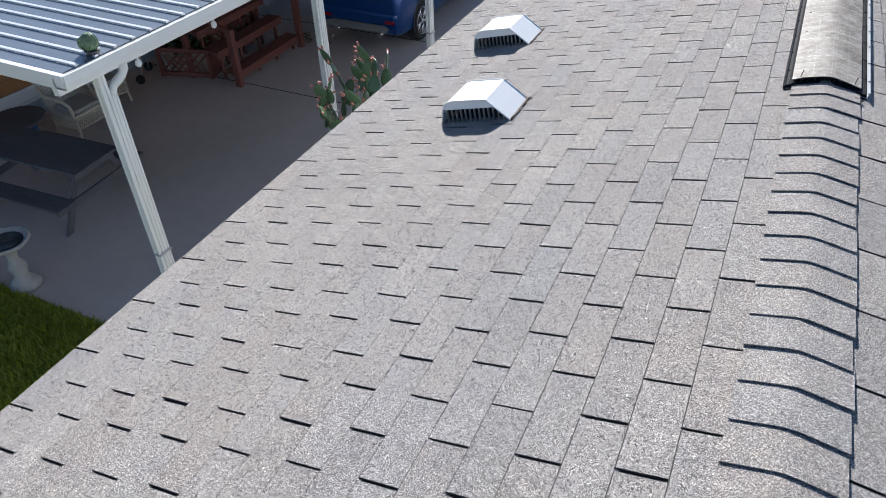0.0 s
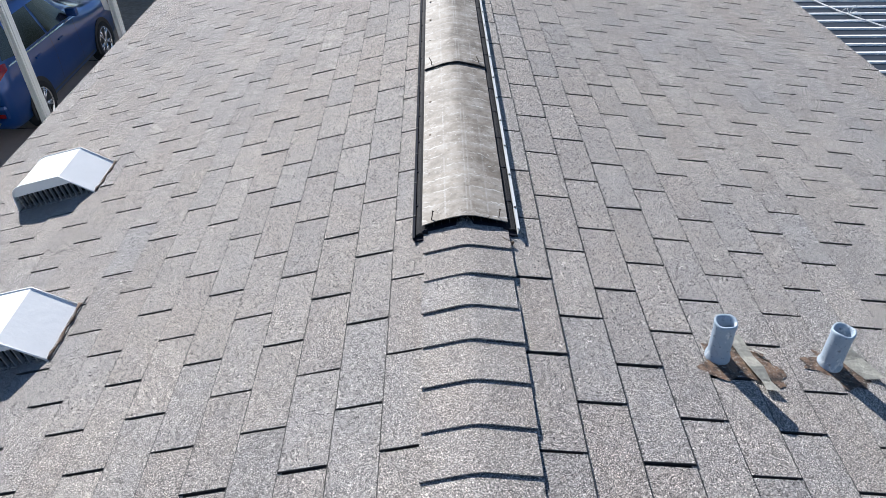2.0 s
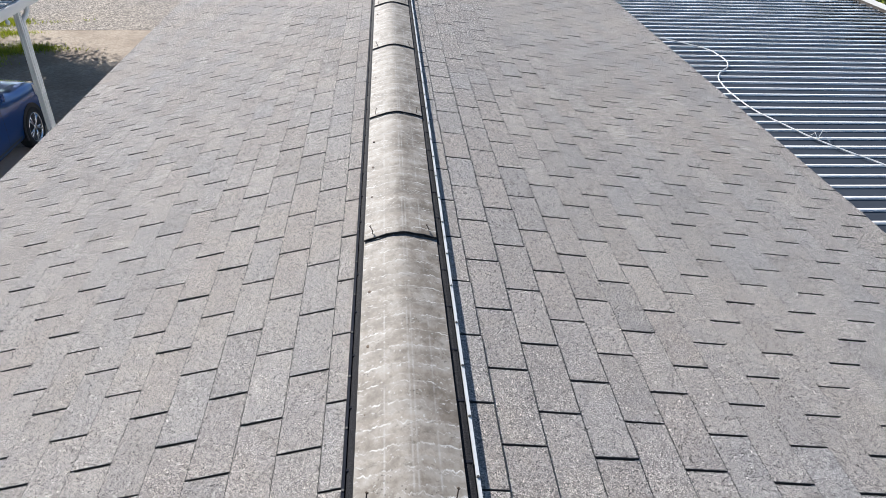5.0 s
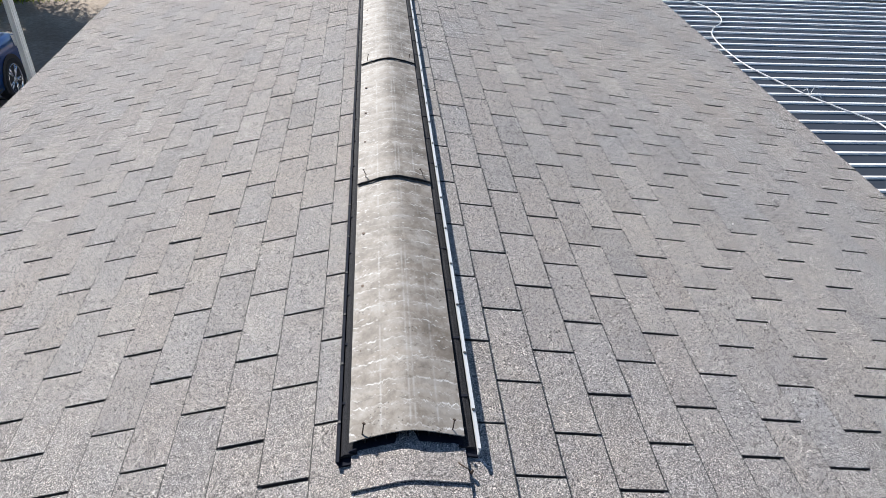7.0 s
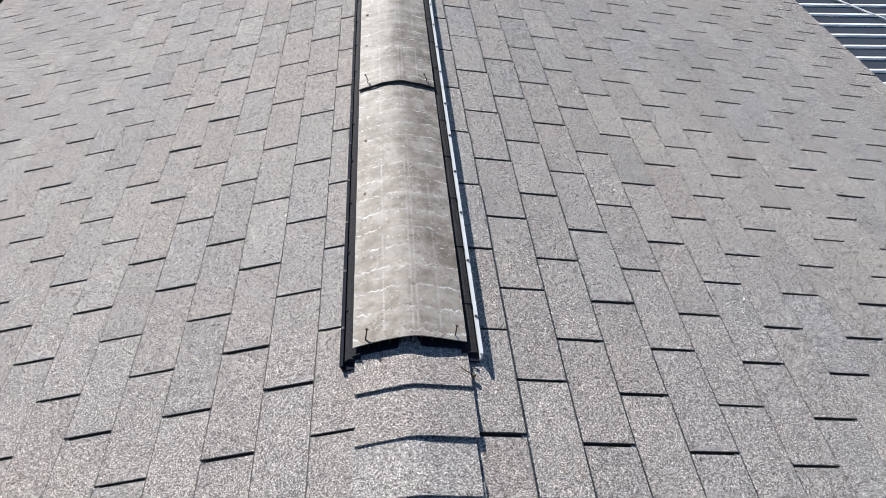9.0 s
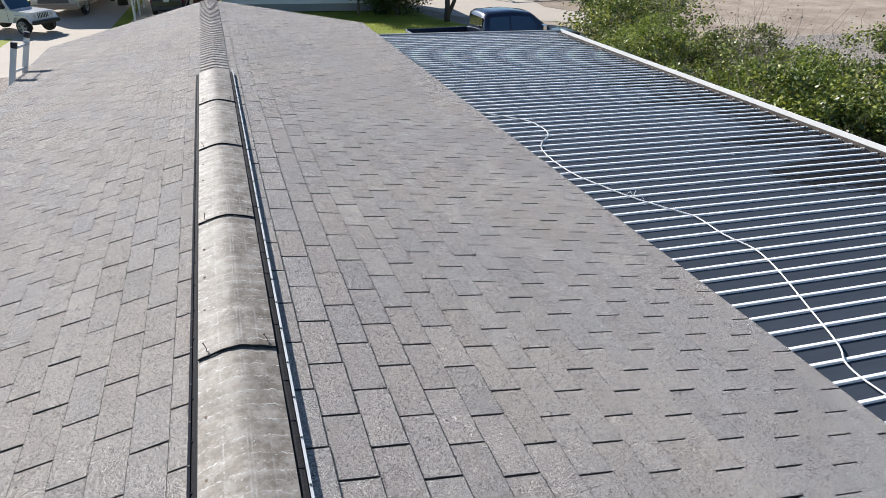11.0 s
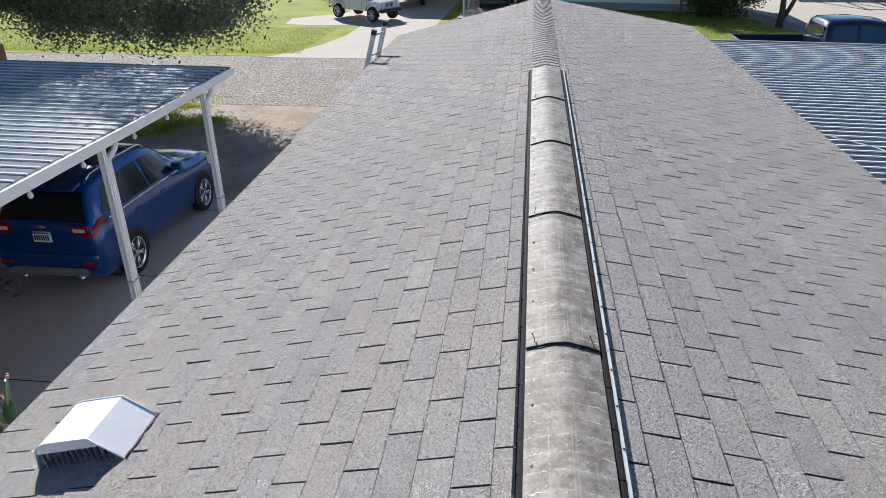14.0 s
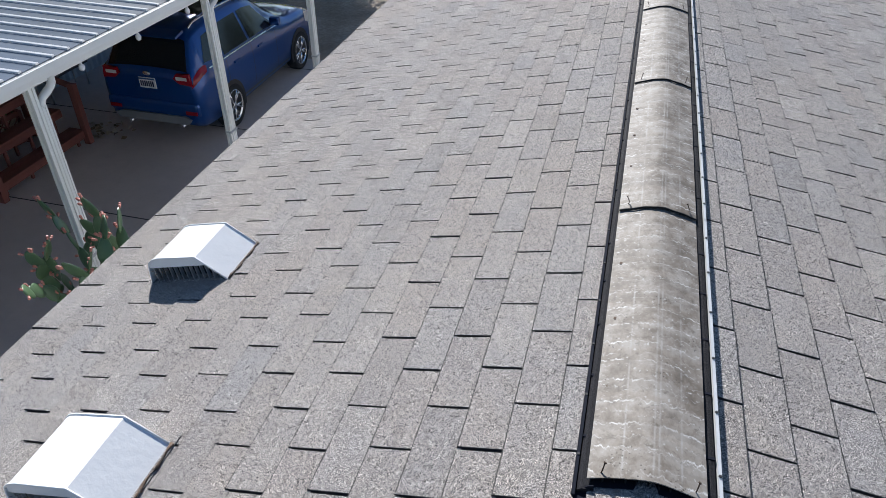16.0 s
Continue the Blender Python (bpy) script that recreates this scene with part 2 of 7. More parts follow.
def road_material():
    k = Nodes("chip_seal_road", 0.95)
    sep = k.node("ShaderNodeSeparateColor")
    k.link(k.cells(32.0), sep.inputs[0])
    chips = k.ramp(sep.outputs[0], [(0.0, (0.07, 0.059, 0.052)), (0.5, (0.215, 0.188, 0.165)), (1.0, (0.53, 0.475, 0.425))])
    col = k.mix(1.0, chips, k.ramp(k.noise(0.35, 4), [(0.3, (0.85, 0.85, 0.87)), (0.7, (1.1, 1.06, 1.0))]), "MULTIPLY")
    k.colour(col).bump(sep.outputs[1], 0.4, 0.01)
    return k.m


M["road"] = road_material()


def soil_material(name, a, b, c):
    k = Nodes(name, 0.95)
    n1, n2 = k.noise(0.45, 6, 0.7), k.noise(14.0, 4, 0.7)
    col = k.mix(k.ramp(n1, [(0.38, 0.0), (0.62, 1.0)]), a, b)
    col = k.mix(k.ramp(n2, [(0.4, 0.0), (0.75, 0.7)]), col, c)
    k.colour(col).bump(n2, 0.6, 0.03)
    return k.m


M["soil"] = soil_material("sandy_soil", (0.29, 0.225, 0.168), (0.46, 0.38, 0.30), (0.155, 0.115, 0.085))
M["lawn"] = soil_material("lawn_turf", (0.19, 0.23, 0.010), (0.33, 0.345, 0.025), (0.12, 0.15, 0.008))
M["mulch_dark"] = soil_material("black_leaf_rot", (0.018, 0.015, 0.013), (0.04, 0.032, 0.026), (0.10, 0.075, 0.055))
M["mulch"] = soil_material("leaf_mulch", (0.25, 0.19, 0.14), (0.38, 0.31, 0.24), (0.14, 0.10, 0.075))


def leaf_material(name, a, b, c, through_=0.35, gloss=0.45):
    """Thin leaves: each its own green, a share of the light passing through."""
    k = Nodes(name, gloss)
    odd = k.pos.outputs["Random Per Island"]
    col = k.ramp(odd, [(0.0, a), (0.55, b), (1.0, c)])
    k.colour(col)
    back, both = k.node("ShaderNodeBsdfTranslucent"), k.node("ShaderNodeMixShader")
    warm = k.mix(1.0, col, (1.15, 1.2, 0.7), "MULTIPLY")
    k.link(warm, back.inputs["Color"])
    both.inputs[0].default_value = through_
    k.link(k.b.outputs[0], both.inputs[1])
    k.link(back.outputs[0], both.inputs[2])
    k.link(both.outputs[0], k.t.nodes["Material Output"].inputs["Surface"])
    return k.m


M["oak_leaf"] = leaf_material("oak_leaf", (0.09, 0.112, 0.118), (0.155, 0.182, 0.175), (0.26, 0.29, 0.21), 0.6, 0.28)
M["shrub_leaf"] = leaf_material("shrub_leaf", (0.035, 0.065, 0.015), (0.13, 0.175, 0.035), (0.50, 0.50, 0.13), 0.2, 0.42)
M["light_leaf"] = leaf_material("light_leaf", (0.08, 0.125, 0.025), (0.19, 0.24, 0.05), (0.40, 0.43, 0.12), 0.3, 0.6)
M["dark_leaf"] = leaf_material("dark_leaf", (0.02, 0.045, 0.015), (0.05, 0.09, 0.025), (0.15, 0.20, 0.06))
M["grass_blade"] = leaf_material("grass_blade", (0.15, 0.19, 0.018), (0.28, 0.32, 0.035), (0.45, 0.45, 0.09))
M["dry_leaf"] = leaf_material("dry_leaf", (0.10, 0.07, 0.04), (0.25, 0.18, 0.11), (0.5, 0.44, 0.36), 0.1)
M["rotten_leaf"] = leaf_material("rotten_leaf", (0.015, 0.012, 0.010), (0.05, 0.036, 0.026), (0.20, 0.15, 0.10), 0.0)
M["bark"] = plain("bark", (0.11, 0.09, 0.07), 0.95, vary=0.5, big=4, fine=30, bump=0.7, stretch=(1, 1, 0.3))
M["twig"] = plain("grey_twig", (0.20, 0.165, 0.13), 0.9, vary=0.4)
M["cactus"] = plain("cactus_skin", (0.10, 0.17, 0.085), 0.38, vary=0.35, big=6, fine=40)
M["cactus_fruit"] = plain("cactus_fruit", (0.60, 0.24, 0.19), 0.55, vary=0.4, big=20)
M["spine"] = plain("cactus_spine", (0.6, 0.52, 0.30), 0.7)
M["glass"] = plain("tinted_glass", (0.012, 0.014, 0.017), 0.06, vary=0.1, bump=0)
# the reflected sky is put into this glass colour as blue
M["glass_blue"] = plain("sky_painted_glass", (0.035, 0.075, 0.135), 0.05, vary=0.1, bump=0)
M["skid_grey"] = plain("dull_grey_skid_plate", (0.22, 0.22, 0.225), 0.5, 0.2)
M["tyre"] = plain("tyre_rubber", (0.017, 0.017, 0.018), 0.85)
M["chrome"] = plain("bright_alloy", (0.75, 0.75, 0.76), 0.18, 0.95, vary=0.05, bump=0)
M["rim"] = plain("silver_alloy", (0.55, 0.56, 0.58), 0.28, 0.8, vary=0.1, bump=0)
M["trim_grey"] = plain("grey_plastic", (0.10, 0.10, 0.105), 0.6)
M["lamp_red"] = plain("red_lamp_lens", (0.26, 0.006, 0.016), 0.12, vary=0.15, bump=0)
M["lamp_clear"] = plain("clear_lamp_lens", (0.62, 0.62, 0.60), 0.12, vary=0.1, bump=0)
M["sign_white"] = plain("white_enamel", (0.78, 0.80, 0.82), 0.4, vary=0.06)
M["ink"] = plain("dark_blue_ink", (0.02, 0.03, 0.09), 0.6)


def car_paint(name, c, metal=0.35):
    k = Nodes(name, 0.28, metal)
    n = k.noise(2.0, 3)
    k.colour(k.mix(n, tuple(v * 0.9 for v in c), tuple(min(1, v * 1.1) for v in c)))
    k.b.inputs["Coat Weight"].default_value = 0.9
    k.b.inputs["Coat Roughness"].default_value = 0.04
    return k.m


M["blue_paint"] = car_paint("blue_metallic_paint", (0.0, 0.055, 0.25), 0.5)
M["white_car"] = car_paint("white_car_paint", (0.80, 0.81, 0.82), 0.0)
M["navy_car"] = car_paint("navy_car_paint", (0.012, 0.022, 0.05))
M["rv_cream"] = car_paint("cream_gelcoat", (0.60, 0.57, 0.51), 0.0)
M["rv_brown"] = car_paint("bronze_gelcoat", (0.27, 0.21, 0.16), 0.1)
M["red_wood"] = plain("red_stained_wood", (0.20, 0.066, 0.052), 0.65, vary=0.4, big=5, fine=45, stretch=(1, 0.3, 1))
M["grey_wood"] = plain("weathered_dark_wood", (0.125, 0.122, 0.135), 0.8, vary=0.4, big=5, fine=50, stretch=(0.3, 1, 1))
M["brown_wood"] = plain("brown_deck_wood", (0.16, 0.075, 0.05), 0.75, vary=0.4)
M["wicker"] = plain("cream_wicker", (0.66, 0.60, 0.49), 0.8, vary=0.4, fine=120, bump=0.6)
M["stone"] = plain("cast_stone", (0.42, 0.41, 0.39), 0.9, vary=0.4, big=9, fine=60, bump=0.5)
M["water"] = plain("still_water", (0.05, 0.06, 0.07), 0.05, vary=0.1, bump=0)
M["siding"] = plain("white_vinyl_siding", (0.86, 0.87, 0.87), 0.55, vary=0.08, big=0.8, fine=30, bump=0.05)
M["siding_blue"] = plain("pale_blue_siding", (0.44, 0.51, 0.58), 0.6, vary=0.12, big=0.8)
M["siding_grey"] = plain("grey_siding", (0.36, 0.37, 0.37), 0.65, vary=0.15, big=0.8)
M["skirting"] = plain("blue_grey_corrugated_steel", (0.42, 0.50, 0.58), 0.5, 0.2, vary=0.2, big=1.2)
M["orange_wood"] = plain("orange_stained_board", (0.40, 0.19, 0.075), 0.7, vary=0.25)
M["shutter"] = plain("grey_shutter", (0.25, 0.27, 0.29), 0.6, vary=0.15)
M["roof_far"] = plain("far_roof", (0.30, 0.30, 0.31), 0.8, vary=0.3)
def tar_material():
    """Old tar: black-brown and rust in crusts, with pale grit in it."""
    k = Nodes("tar_and_rust_patch", 0.85)
    n1, n2 = k.noise(28.0, 5, 0.7), k.noise(130.0, 4, 0.7)
    col = k.mix(k.ramp(n1, [(0.40, 0.0), (0.58, 1.0)]), (0.045, 0.033, 0.027), (0.20, 0.125, 0.082))
    col = k.mix(k.ramp(n2, [(0.55, 0.0), (0.66, 0.9)]), col, (0.40, 0.36, 0.31))
    k.colour(col).bump(k.maths("ADD", n1, n2), 0.8, 0.006)
    return k.m


M["tar"] = tar_material()
M["flash"] = plain("flaking_flashing_metal", (0.80, 0.73, 0.64), 0.7, 0.0, vary=0.75, big=55, fine=120, bump=0.5)
def pipe_material():
    """Blue-grey paint over grey plastic, chalky and flaked in patches."""
    k = Nodes("blue_grey_painted_pipe", 0.55)
    n1, n2 = k.noise(18.0, 5, 0.7, (1, 1, 0.6)), k.noise(95.0, 4, 0.7)
    col = k.mix(n1, (0.24, 0.31, 0.39), (0.42, 0.49, 0.56))
    col = k.mix(k.ramp(n1, [(0.56, 0.0), (0.62, 0.85)]), col, (0.66, 0.68, 0.68))
    col = k.mix(k.ramp(n2, [(0.60, 0.0), (0.68, 0.8)]), col, (0.13, 0.14, 0.15))
    k.colour(col).bump(k.maths("ADD", n1, n2), 0.5, 0.004)
    return k.m


M["pipe_grey"] = pipe_material()
M["cable"] = plain("white_cable", (0.74, 0.74, 0.72), 0.5, vary=0.1)
M["blue_plastic"] = plain("blue_plastic", (0.05, 0.12, 0.30), 0.4)
M["palm_bark"] = plain("palm_bark", (0.20, 0.15, 0.115), 0.95, vary=0.5, big=8, fine=30, bump=0.8)


# ---- building helpers ----
def mesh_of(bm, name, materials, smooth=False):
    me = bpy.data.meshes.new(name)
    bm.normal_update()
    bm.to_mesh(me)
    bm.free()
    for m in materials if isinstance(materials, (list, tuple)) else [materials]:
        me.materials.append(m)
    if smooth:
        me.shade_smooth()
    return me


def part(name, bm, materials, parent, label="", smooth=False, kind=""):
    """Links a bmesh as one mesh object under a thing or under a part."""
    ob = new(name, mesh_of(bm, name, materials, smooth))
    ob.parent = parent
    return tagged(ob, label, kind=kind)


def solid(name, bm, materials, label="", category="", group="", kind="", smooth=False):
    return tagged(new(name, mesh_of(bm, name, materials, smooth)), label, category, group, kind)


def thing(name, label, category, at=None, group="", kind=""):
    ob = new(name)
    ob.empty_display_size = 0.1
    if at is not None:
        ob.matrix_basis = at
    return tagged(ob, label, category, group, kind)


def BM():
    return bmesh.new()


def face(bm, pts, mi=0):
    f = bm.faces.new([bm.verts.new(p) for p in pts])
    f.material_index = mi
    return f


def box(bm, x0, x1, y0, y1, z0, z1, m=None, mi=0, bevel=0.0):
    out = bmesh.ops.create_cube(bm, size=1.0, matrix=Matrix.Translation(((x0 + x1) / 2, (y0 + y1) / 2, (z0 + z1) / 2)) @ Matrix.Diagonal((abs(x1 - x0), abs(y1 - y0), abs(z1 - z0), 1)))
    vs = out["verts"]
    fs = {f for v in vs for f in v.link_faces}
    for f in fs:
        f.material_index = mi
    if bevel:
        es = list({e for v in vs for e in v.link_edges})
        got = bmesh.ops.bevel(bm, geom=es, offset=bevel, segments=2, affect="EDGES", profile=0.6)
        vs = list({v for f in got["faces"] for v in f.verts} | {v for v in vs if v.is_valid})
        for f in got["faces"]:
            f.material_index = mi
    if m is not None:
        bmesh.ops.transform(bm, matrix=m, verts=vs)
    return vs


def rod(bm, a, b, r0, r1=None, seg=8, mi=0, caps=True):
    """A round bar from a to b."""
    a, b = Vector(a), Vector(b)
    r1 = r0 if r1 is None else r1
    turn = (b - a).to_track_quat("Z", "Y").to_matrix().to_4x4()
    out = bmesh.ops.create_cone(bm, segments=seg, cap_ends=caps, radius1=r0, radius2=r1, depth=(b - a).length, matrix=Matrix.Translation((a + b) / 2) @ turn)
    for f in {f for v in out["verts"] for f in v.link_faces}:
        f.material_index = mi
        f.smooth = len(f.verts) == 4 and seg > 5
    return out["verts"]


def tube(bm, pts, r, seg=8, mi=0):
    """A round tube along points; r is one radius or one for each point."""
    pts = [Vector(p) for p in pts]
    rs = r if isinstance(r, (list, tuple)) else [r] * len(pts)
    rings, side = [], None
    for i, p in enumerate(pts):
        d = (pts[min(i + 1, len(pts) - 1)] - pts[max(i - 1, 0)]).normalized()
        if side is None:
            side = d.orthogonal().normalized()
        side = (side - d * side.dot(d)).normalized()
        up = d.cross(side)
        rings.append([bm.verts.new(p + rs[i] * (math.cos(a) * side + math.sin(a) * up)) for a in (2 * math.pi * j / seg for j in range(seg))])
    for ra, rb in zip(rings, rings[1:]):
        for j in range(seg):
            f = bm.faces.new((ra[j], ra[(j + 1) % seg], rb[(j + 1) % seg], rb[j]))
            f.material_index, f.smooth = mi, True
    for ring in (list(reversed(rings[0])), rings[-1]):
        bm.faces.new(ring).material_index = mi


def prism(bm, outline, place, mi=0, smooth=False):
    """A solid from two copies of an outline: place(u, v, side) gives the point on side 0 or 1."""
    a = [bm.verts.new(place(u, v, 0)) for u, v in outline]
    b = [bm.verts.new(place(u, v, 1)) for u, v in outline]
    n = len(outline)
    fs = [bm.faces.new(list(reversed(a))), bm.faces.new(b)]
    for i in range(n):
        f = bm.faces.new((a[i], a[(i + 1) % n], b[(i + 1) % n], b[i]))
        f.smooth = smooth
        fs.append(f)
    for f in fs:
        f.material_index = mi
    bmesh.ops.recalc_face_normals(bm, faces=fs)


def strip(bm, line, place, thick=None, mi=0, smooth=True):
    """A bent sheet: an open line carried from side 0 to side 1, with its under side where thick is given."""
    rows = [[bm.verts.new(place(u, v, s)) for u, v in line] for s in (0, 1)]
    for i in range(len(line) - 1):
        f = bm.faces.new((rows[0][i], rows[1][i], rows[1][i + 1], rows[0][i + 1]))
        f.material_index, f.smooth = mi, smooth


def turned(bm, profile, at, seg=24, mi=0):
    """A turned shape from (radius, height) pairs."""
    rings = [[bm.verts.new((at[0] + r * math.cos(a), at[1] + r * math.sin(a), at[2] + z)) for a in (2 * math.pi * j / seg for j in range(seg))] for r, z in profile]
    for ra, rb in zip(rings, rings[1:]):
        for j in range(seg):
            f = bm.faces.new((ra[j], ra[(j + 1) % seg], rb[(j + 1) % seg], rb[j]))
            f.material_index, f.smooth = mi, True
    bm.faces.new(list(reversed(rings[0]))).material_index = mi
    bm.faces.new(rings[-1]).material_index = mi


def quads(name, verts, count, material, parent=None, label="", category="", kind="stuff"):
    """Many loose quads in one mesh, from an array of count * 4 points."""
    me = bpy.data.meshes.new(name)
    me.vertices.add(count * 4)
    me.vertices.foreach_set("co", np.ascontiguousarray(verts, dtype=np.float32).ravel())
    me.loops.add(count * 4)
    me.loops.foreach_set("vertex_index", np.arange(count * 4, dtype=np.int32))
    me.polygons.add(count)
    me.polygons.foreach_set("loop_start", np.arange(0, count * 4, 4, dtype=np.int32))
    me.update(calc_edges=True)
    me.materials.append(material)
    ob = new(name, me)
    if parent is not None:
        ob.parent = parent
    return tagged(ob, label, category, kind=kind)


def leaves_at(points, size, rng, flat=0.35, ratio=0.55):
    """Quads of leaf size round points, turned at random."""
    n = len(points)
    d = rng.normal(size=(n, 3)); d[:, 2] *= flat
    d /= np.linalg.norm(d, axis=1, keepdims=True)
    o = rng.normal(size=(n, 3))
    s = np.cross(d, o); s /= np.linalg.norm(s, axis=1, keepdims=True)
    L = (size * rng.uniform(0.6, 1.4, n))[:, None]
    a, b = d * L, s * L * ratio * 0.5
    return np.stack([points - a * 0.5, points + b, points + a * 0.5, points - b], 1)


def sheet(name, x0, x1, y0, y1, z, material, step=None, wavy=0.0, label="", category="", kind="structure"):
    """A level sheet of ground, gently uneven where wavy is given."""
    bm = BM()
    nx = max(1, int((x1 - x0) / step)) if step else 1
    ny = max(1, int((y1 - y0) / step)) if step else 1
    g = [[bm.verts.new((x0 + (x1 - x0) * i / nx, y0 + (y1 - y0) * j / ny, z + wavy * noise.noise((i * 0.37, j * 0.37, 3.1)))) for i in range(nx + 1)] for j in range(ny + 1)]
    for j in range(ny):
        for i in range(nx):
            bm.faces.new((g[j][i], g[j][i + 1], g[j + 1][i + 1], g[j + 1][i]))
    return solid(name, bm, material, label, category, kind=kind, smooth=wavy > 0)


def ground_patch(name, outline, z, material, thick=0.02, label="", category=""):
    """A slab of any outline lying on the ground."""
    bm = BM()
    prism(bm, outline, lambda u, v, s: (u, v, z if s else z - thick))
    return solid(name, bm, material, label, category, kind="structure")


# ---- the house: walls and roof ----
TOP, SL, SR, EAVE, Y0, Y1 = 4.03, 0.2603, 0.1822, 2.452, -6.0, 11.46
EDGE = {-1: 2.452, 1: 2.485}
ANGLE = {-1: math.atan(SL), 1: math.atan(SR)}


def roof_z(x):
    return TOP - (SL * -x if x < 0 else SR * x)


def on_roof(side, d, y, n=0.0):
    """A point of the roof: d metres down the slope from the ridge, n above the deck."""
    a = ANGLE[side]
    return Vector((side * (d * math.cos(a) + n * math.sin(a)), y, TOP - d * math.sin(a) + n * math.cos(a)))


house = thing("mobile_home", "single-storey mobile home with a weathered grey shingle roof", "house")
bm = BM()
HW = 2.28
prism(bm, [(-HW, 0.0), (HW, 0.0), (HW, roof_z(HW) - 0.04), (0, TOP - 0.04), (-HW, roof_z(-HW) - 0.04)], lambda u, v, s: (u, Y1 - 0.15 if s else Y0 + 0.15, v))
part("wall", bm, M["siding"], house, "plain white siding walls")
slopes = {}
for side in (-1, 1):
    bm = BM()
    dd = EDGE[side] / math.cos(ANGLE[side])
    prism(bm, [(0.0, 0.0), (dd - 0.065, 0.0), (dd - 0.065, -0.03), (0.0, -0.03)], lambda u, v, s: on_roof(side, u, Y1 if s else Y0, v))
    # near-black deck puts the shade of the tab slots into its colour
    slopes[side] = part("roof_slope", bm, M["asphalt_mat"], house, "roof deck under black felt, with the slots' shade in its colour")
    bm = BM()
    prism(bm, [(dd - 0.06, -0.003), (dd - 0.020, -0.006), (dd - 0.018, -0.09), (dd - 0.030, -0.09), (dd - 0.06, -0.033)], lambda u, v, s: on_roof(side, u, Y1 + 0.01 if s else Y0 - 0.01, v))
    part("drip_edge", bm, M["white_paint"], house, "white metal drip edge")
    bm = BM()
    prism(bm, [(0.0, -0.012), (dd - 0.03, -0.012), (dd - 0.03, -0.11), (0.0, -0.11)], lambda u, v, s: on_roof(side, u, Y1 + (0.025 if s else 0.003), v))
    part("rake_board", bm, M["white_paint"], house)


# ---- ground, road, lawns ----
sheet("ground", -180, 180, -60, 260, -0.05, M["soil"], label="bare sandy soil reaching to the horizon", category="ground")
ground_patch("driveway", [(-11.4, 0.2), (-2.2, 0.2), (-2.2, 11.9), (-11.4, 11.9)], 0.0, M["slab"], 0.06, "grey concrete driveway slab under the carport", "driveway")
ground_patch("road", [(-120, 20.6), (120, 18.0), (120, 25.6), (-120, 27.4)], -0.044, M["road"], 0.03, "brownish chip-seal asphalt road", "road")
ground_patch("far_lawn", [(-90, 27.5), (14.0, 26.4), (13.0, 30.0), (11.0, 36.0), (10.0, 44.0), (10.0, 120), (-90, 120)], -0.041, M["lawn"], 0.03, "yellow-green mown lawn across the road", "lawn")
ground_patch("far_driveway", [(-10.6, 26.4), (-5.3, 26.4), (-5.1, 29.0), (-4.85, 31.0), (-4.5, 43.0), (-3.9, 62.0), (-10.2, 62.0), (-10.2, 38.2), (-11.4, 37.4), (-12.6, 36.4), (-12.4, 34.6), (-11.0, 34.2), (-8.4, 34.5), (-8.5, 31.5), (-9.0, 29.2), (-9.6, 27.7)], -0.035, M["drive"], 0.03, "pale concrete driveway across the road", "driveway")
ground_patch("side_driveway", [(12.3, 36.0), (17.4, 32.6), (19.8, 34.4), (19.2, 36.2), (18.4, 38.4), (19.3, 44.0), (20.0, 50.0), (12.0, 56.0), (10.6, 44.0)], -0.035, M["drive"], 0.03, "pale concrete driveway beside the far porch", "driveway")
ground_patch("mulch_bed", [(18.45, 38.4), (19.25, 36.2), (21.8, 35.6), (24.6, 36.6), (25.2, 40.0), (24.6, 44.6), (19.35, 44.0)], -0.028, M["mulch"], 0.03, "bed of dry leaves and mulch", "flower bed")
ground_patch("side_yard", [(2.3, -6.0), (60, -6.0), (60, 17.9), (2.3, 18.6)], -0.02, M["soil"], 0.03, "bare sandy yard with dry litter", "yard")
ground_patch("near_lawn", [(-14.0, -6.0), (-2.2, -6.0), (-2.2, 0.18), (-14.0, 0.18)], 0.0, M["lawn"], 0.05, "green lawn beside the driveway slab", "lawn")


# ---- ridge vent ----
JOINTS = (0.0, 1.228, 2.438, 3.640, 4.812, 5.985)
vent = thing("ridge_vent", "weathered grey-brown ridge vent along the roof ridge", "roof vent")
PROFILE = []
for i in range(17):
    px = -0.137 + 0.270 * i / 16
    low, reach = (0.031, 0.137) if px < 0 else (0.038, 0.133)
    PROFILE.append((px, low + (0.070 - low) * (1 - (math.sqrt(px * px + 0.0003) / reach) ** 1.35)))


def vent_base(x):
    return roof_z(x) + 0.008


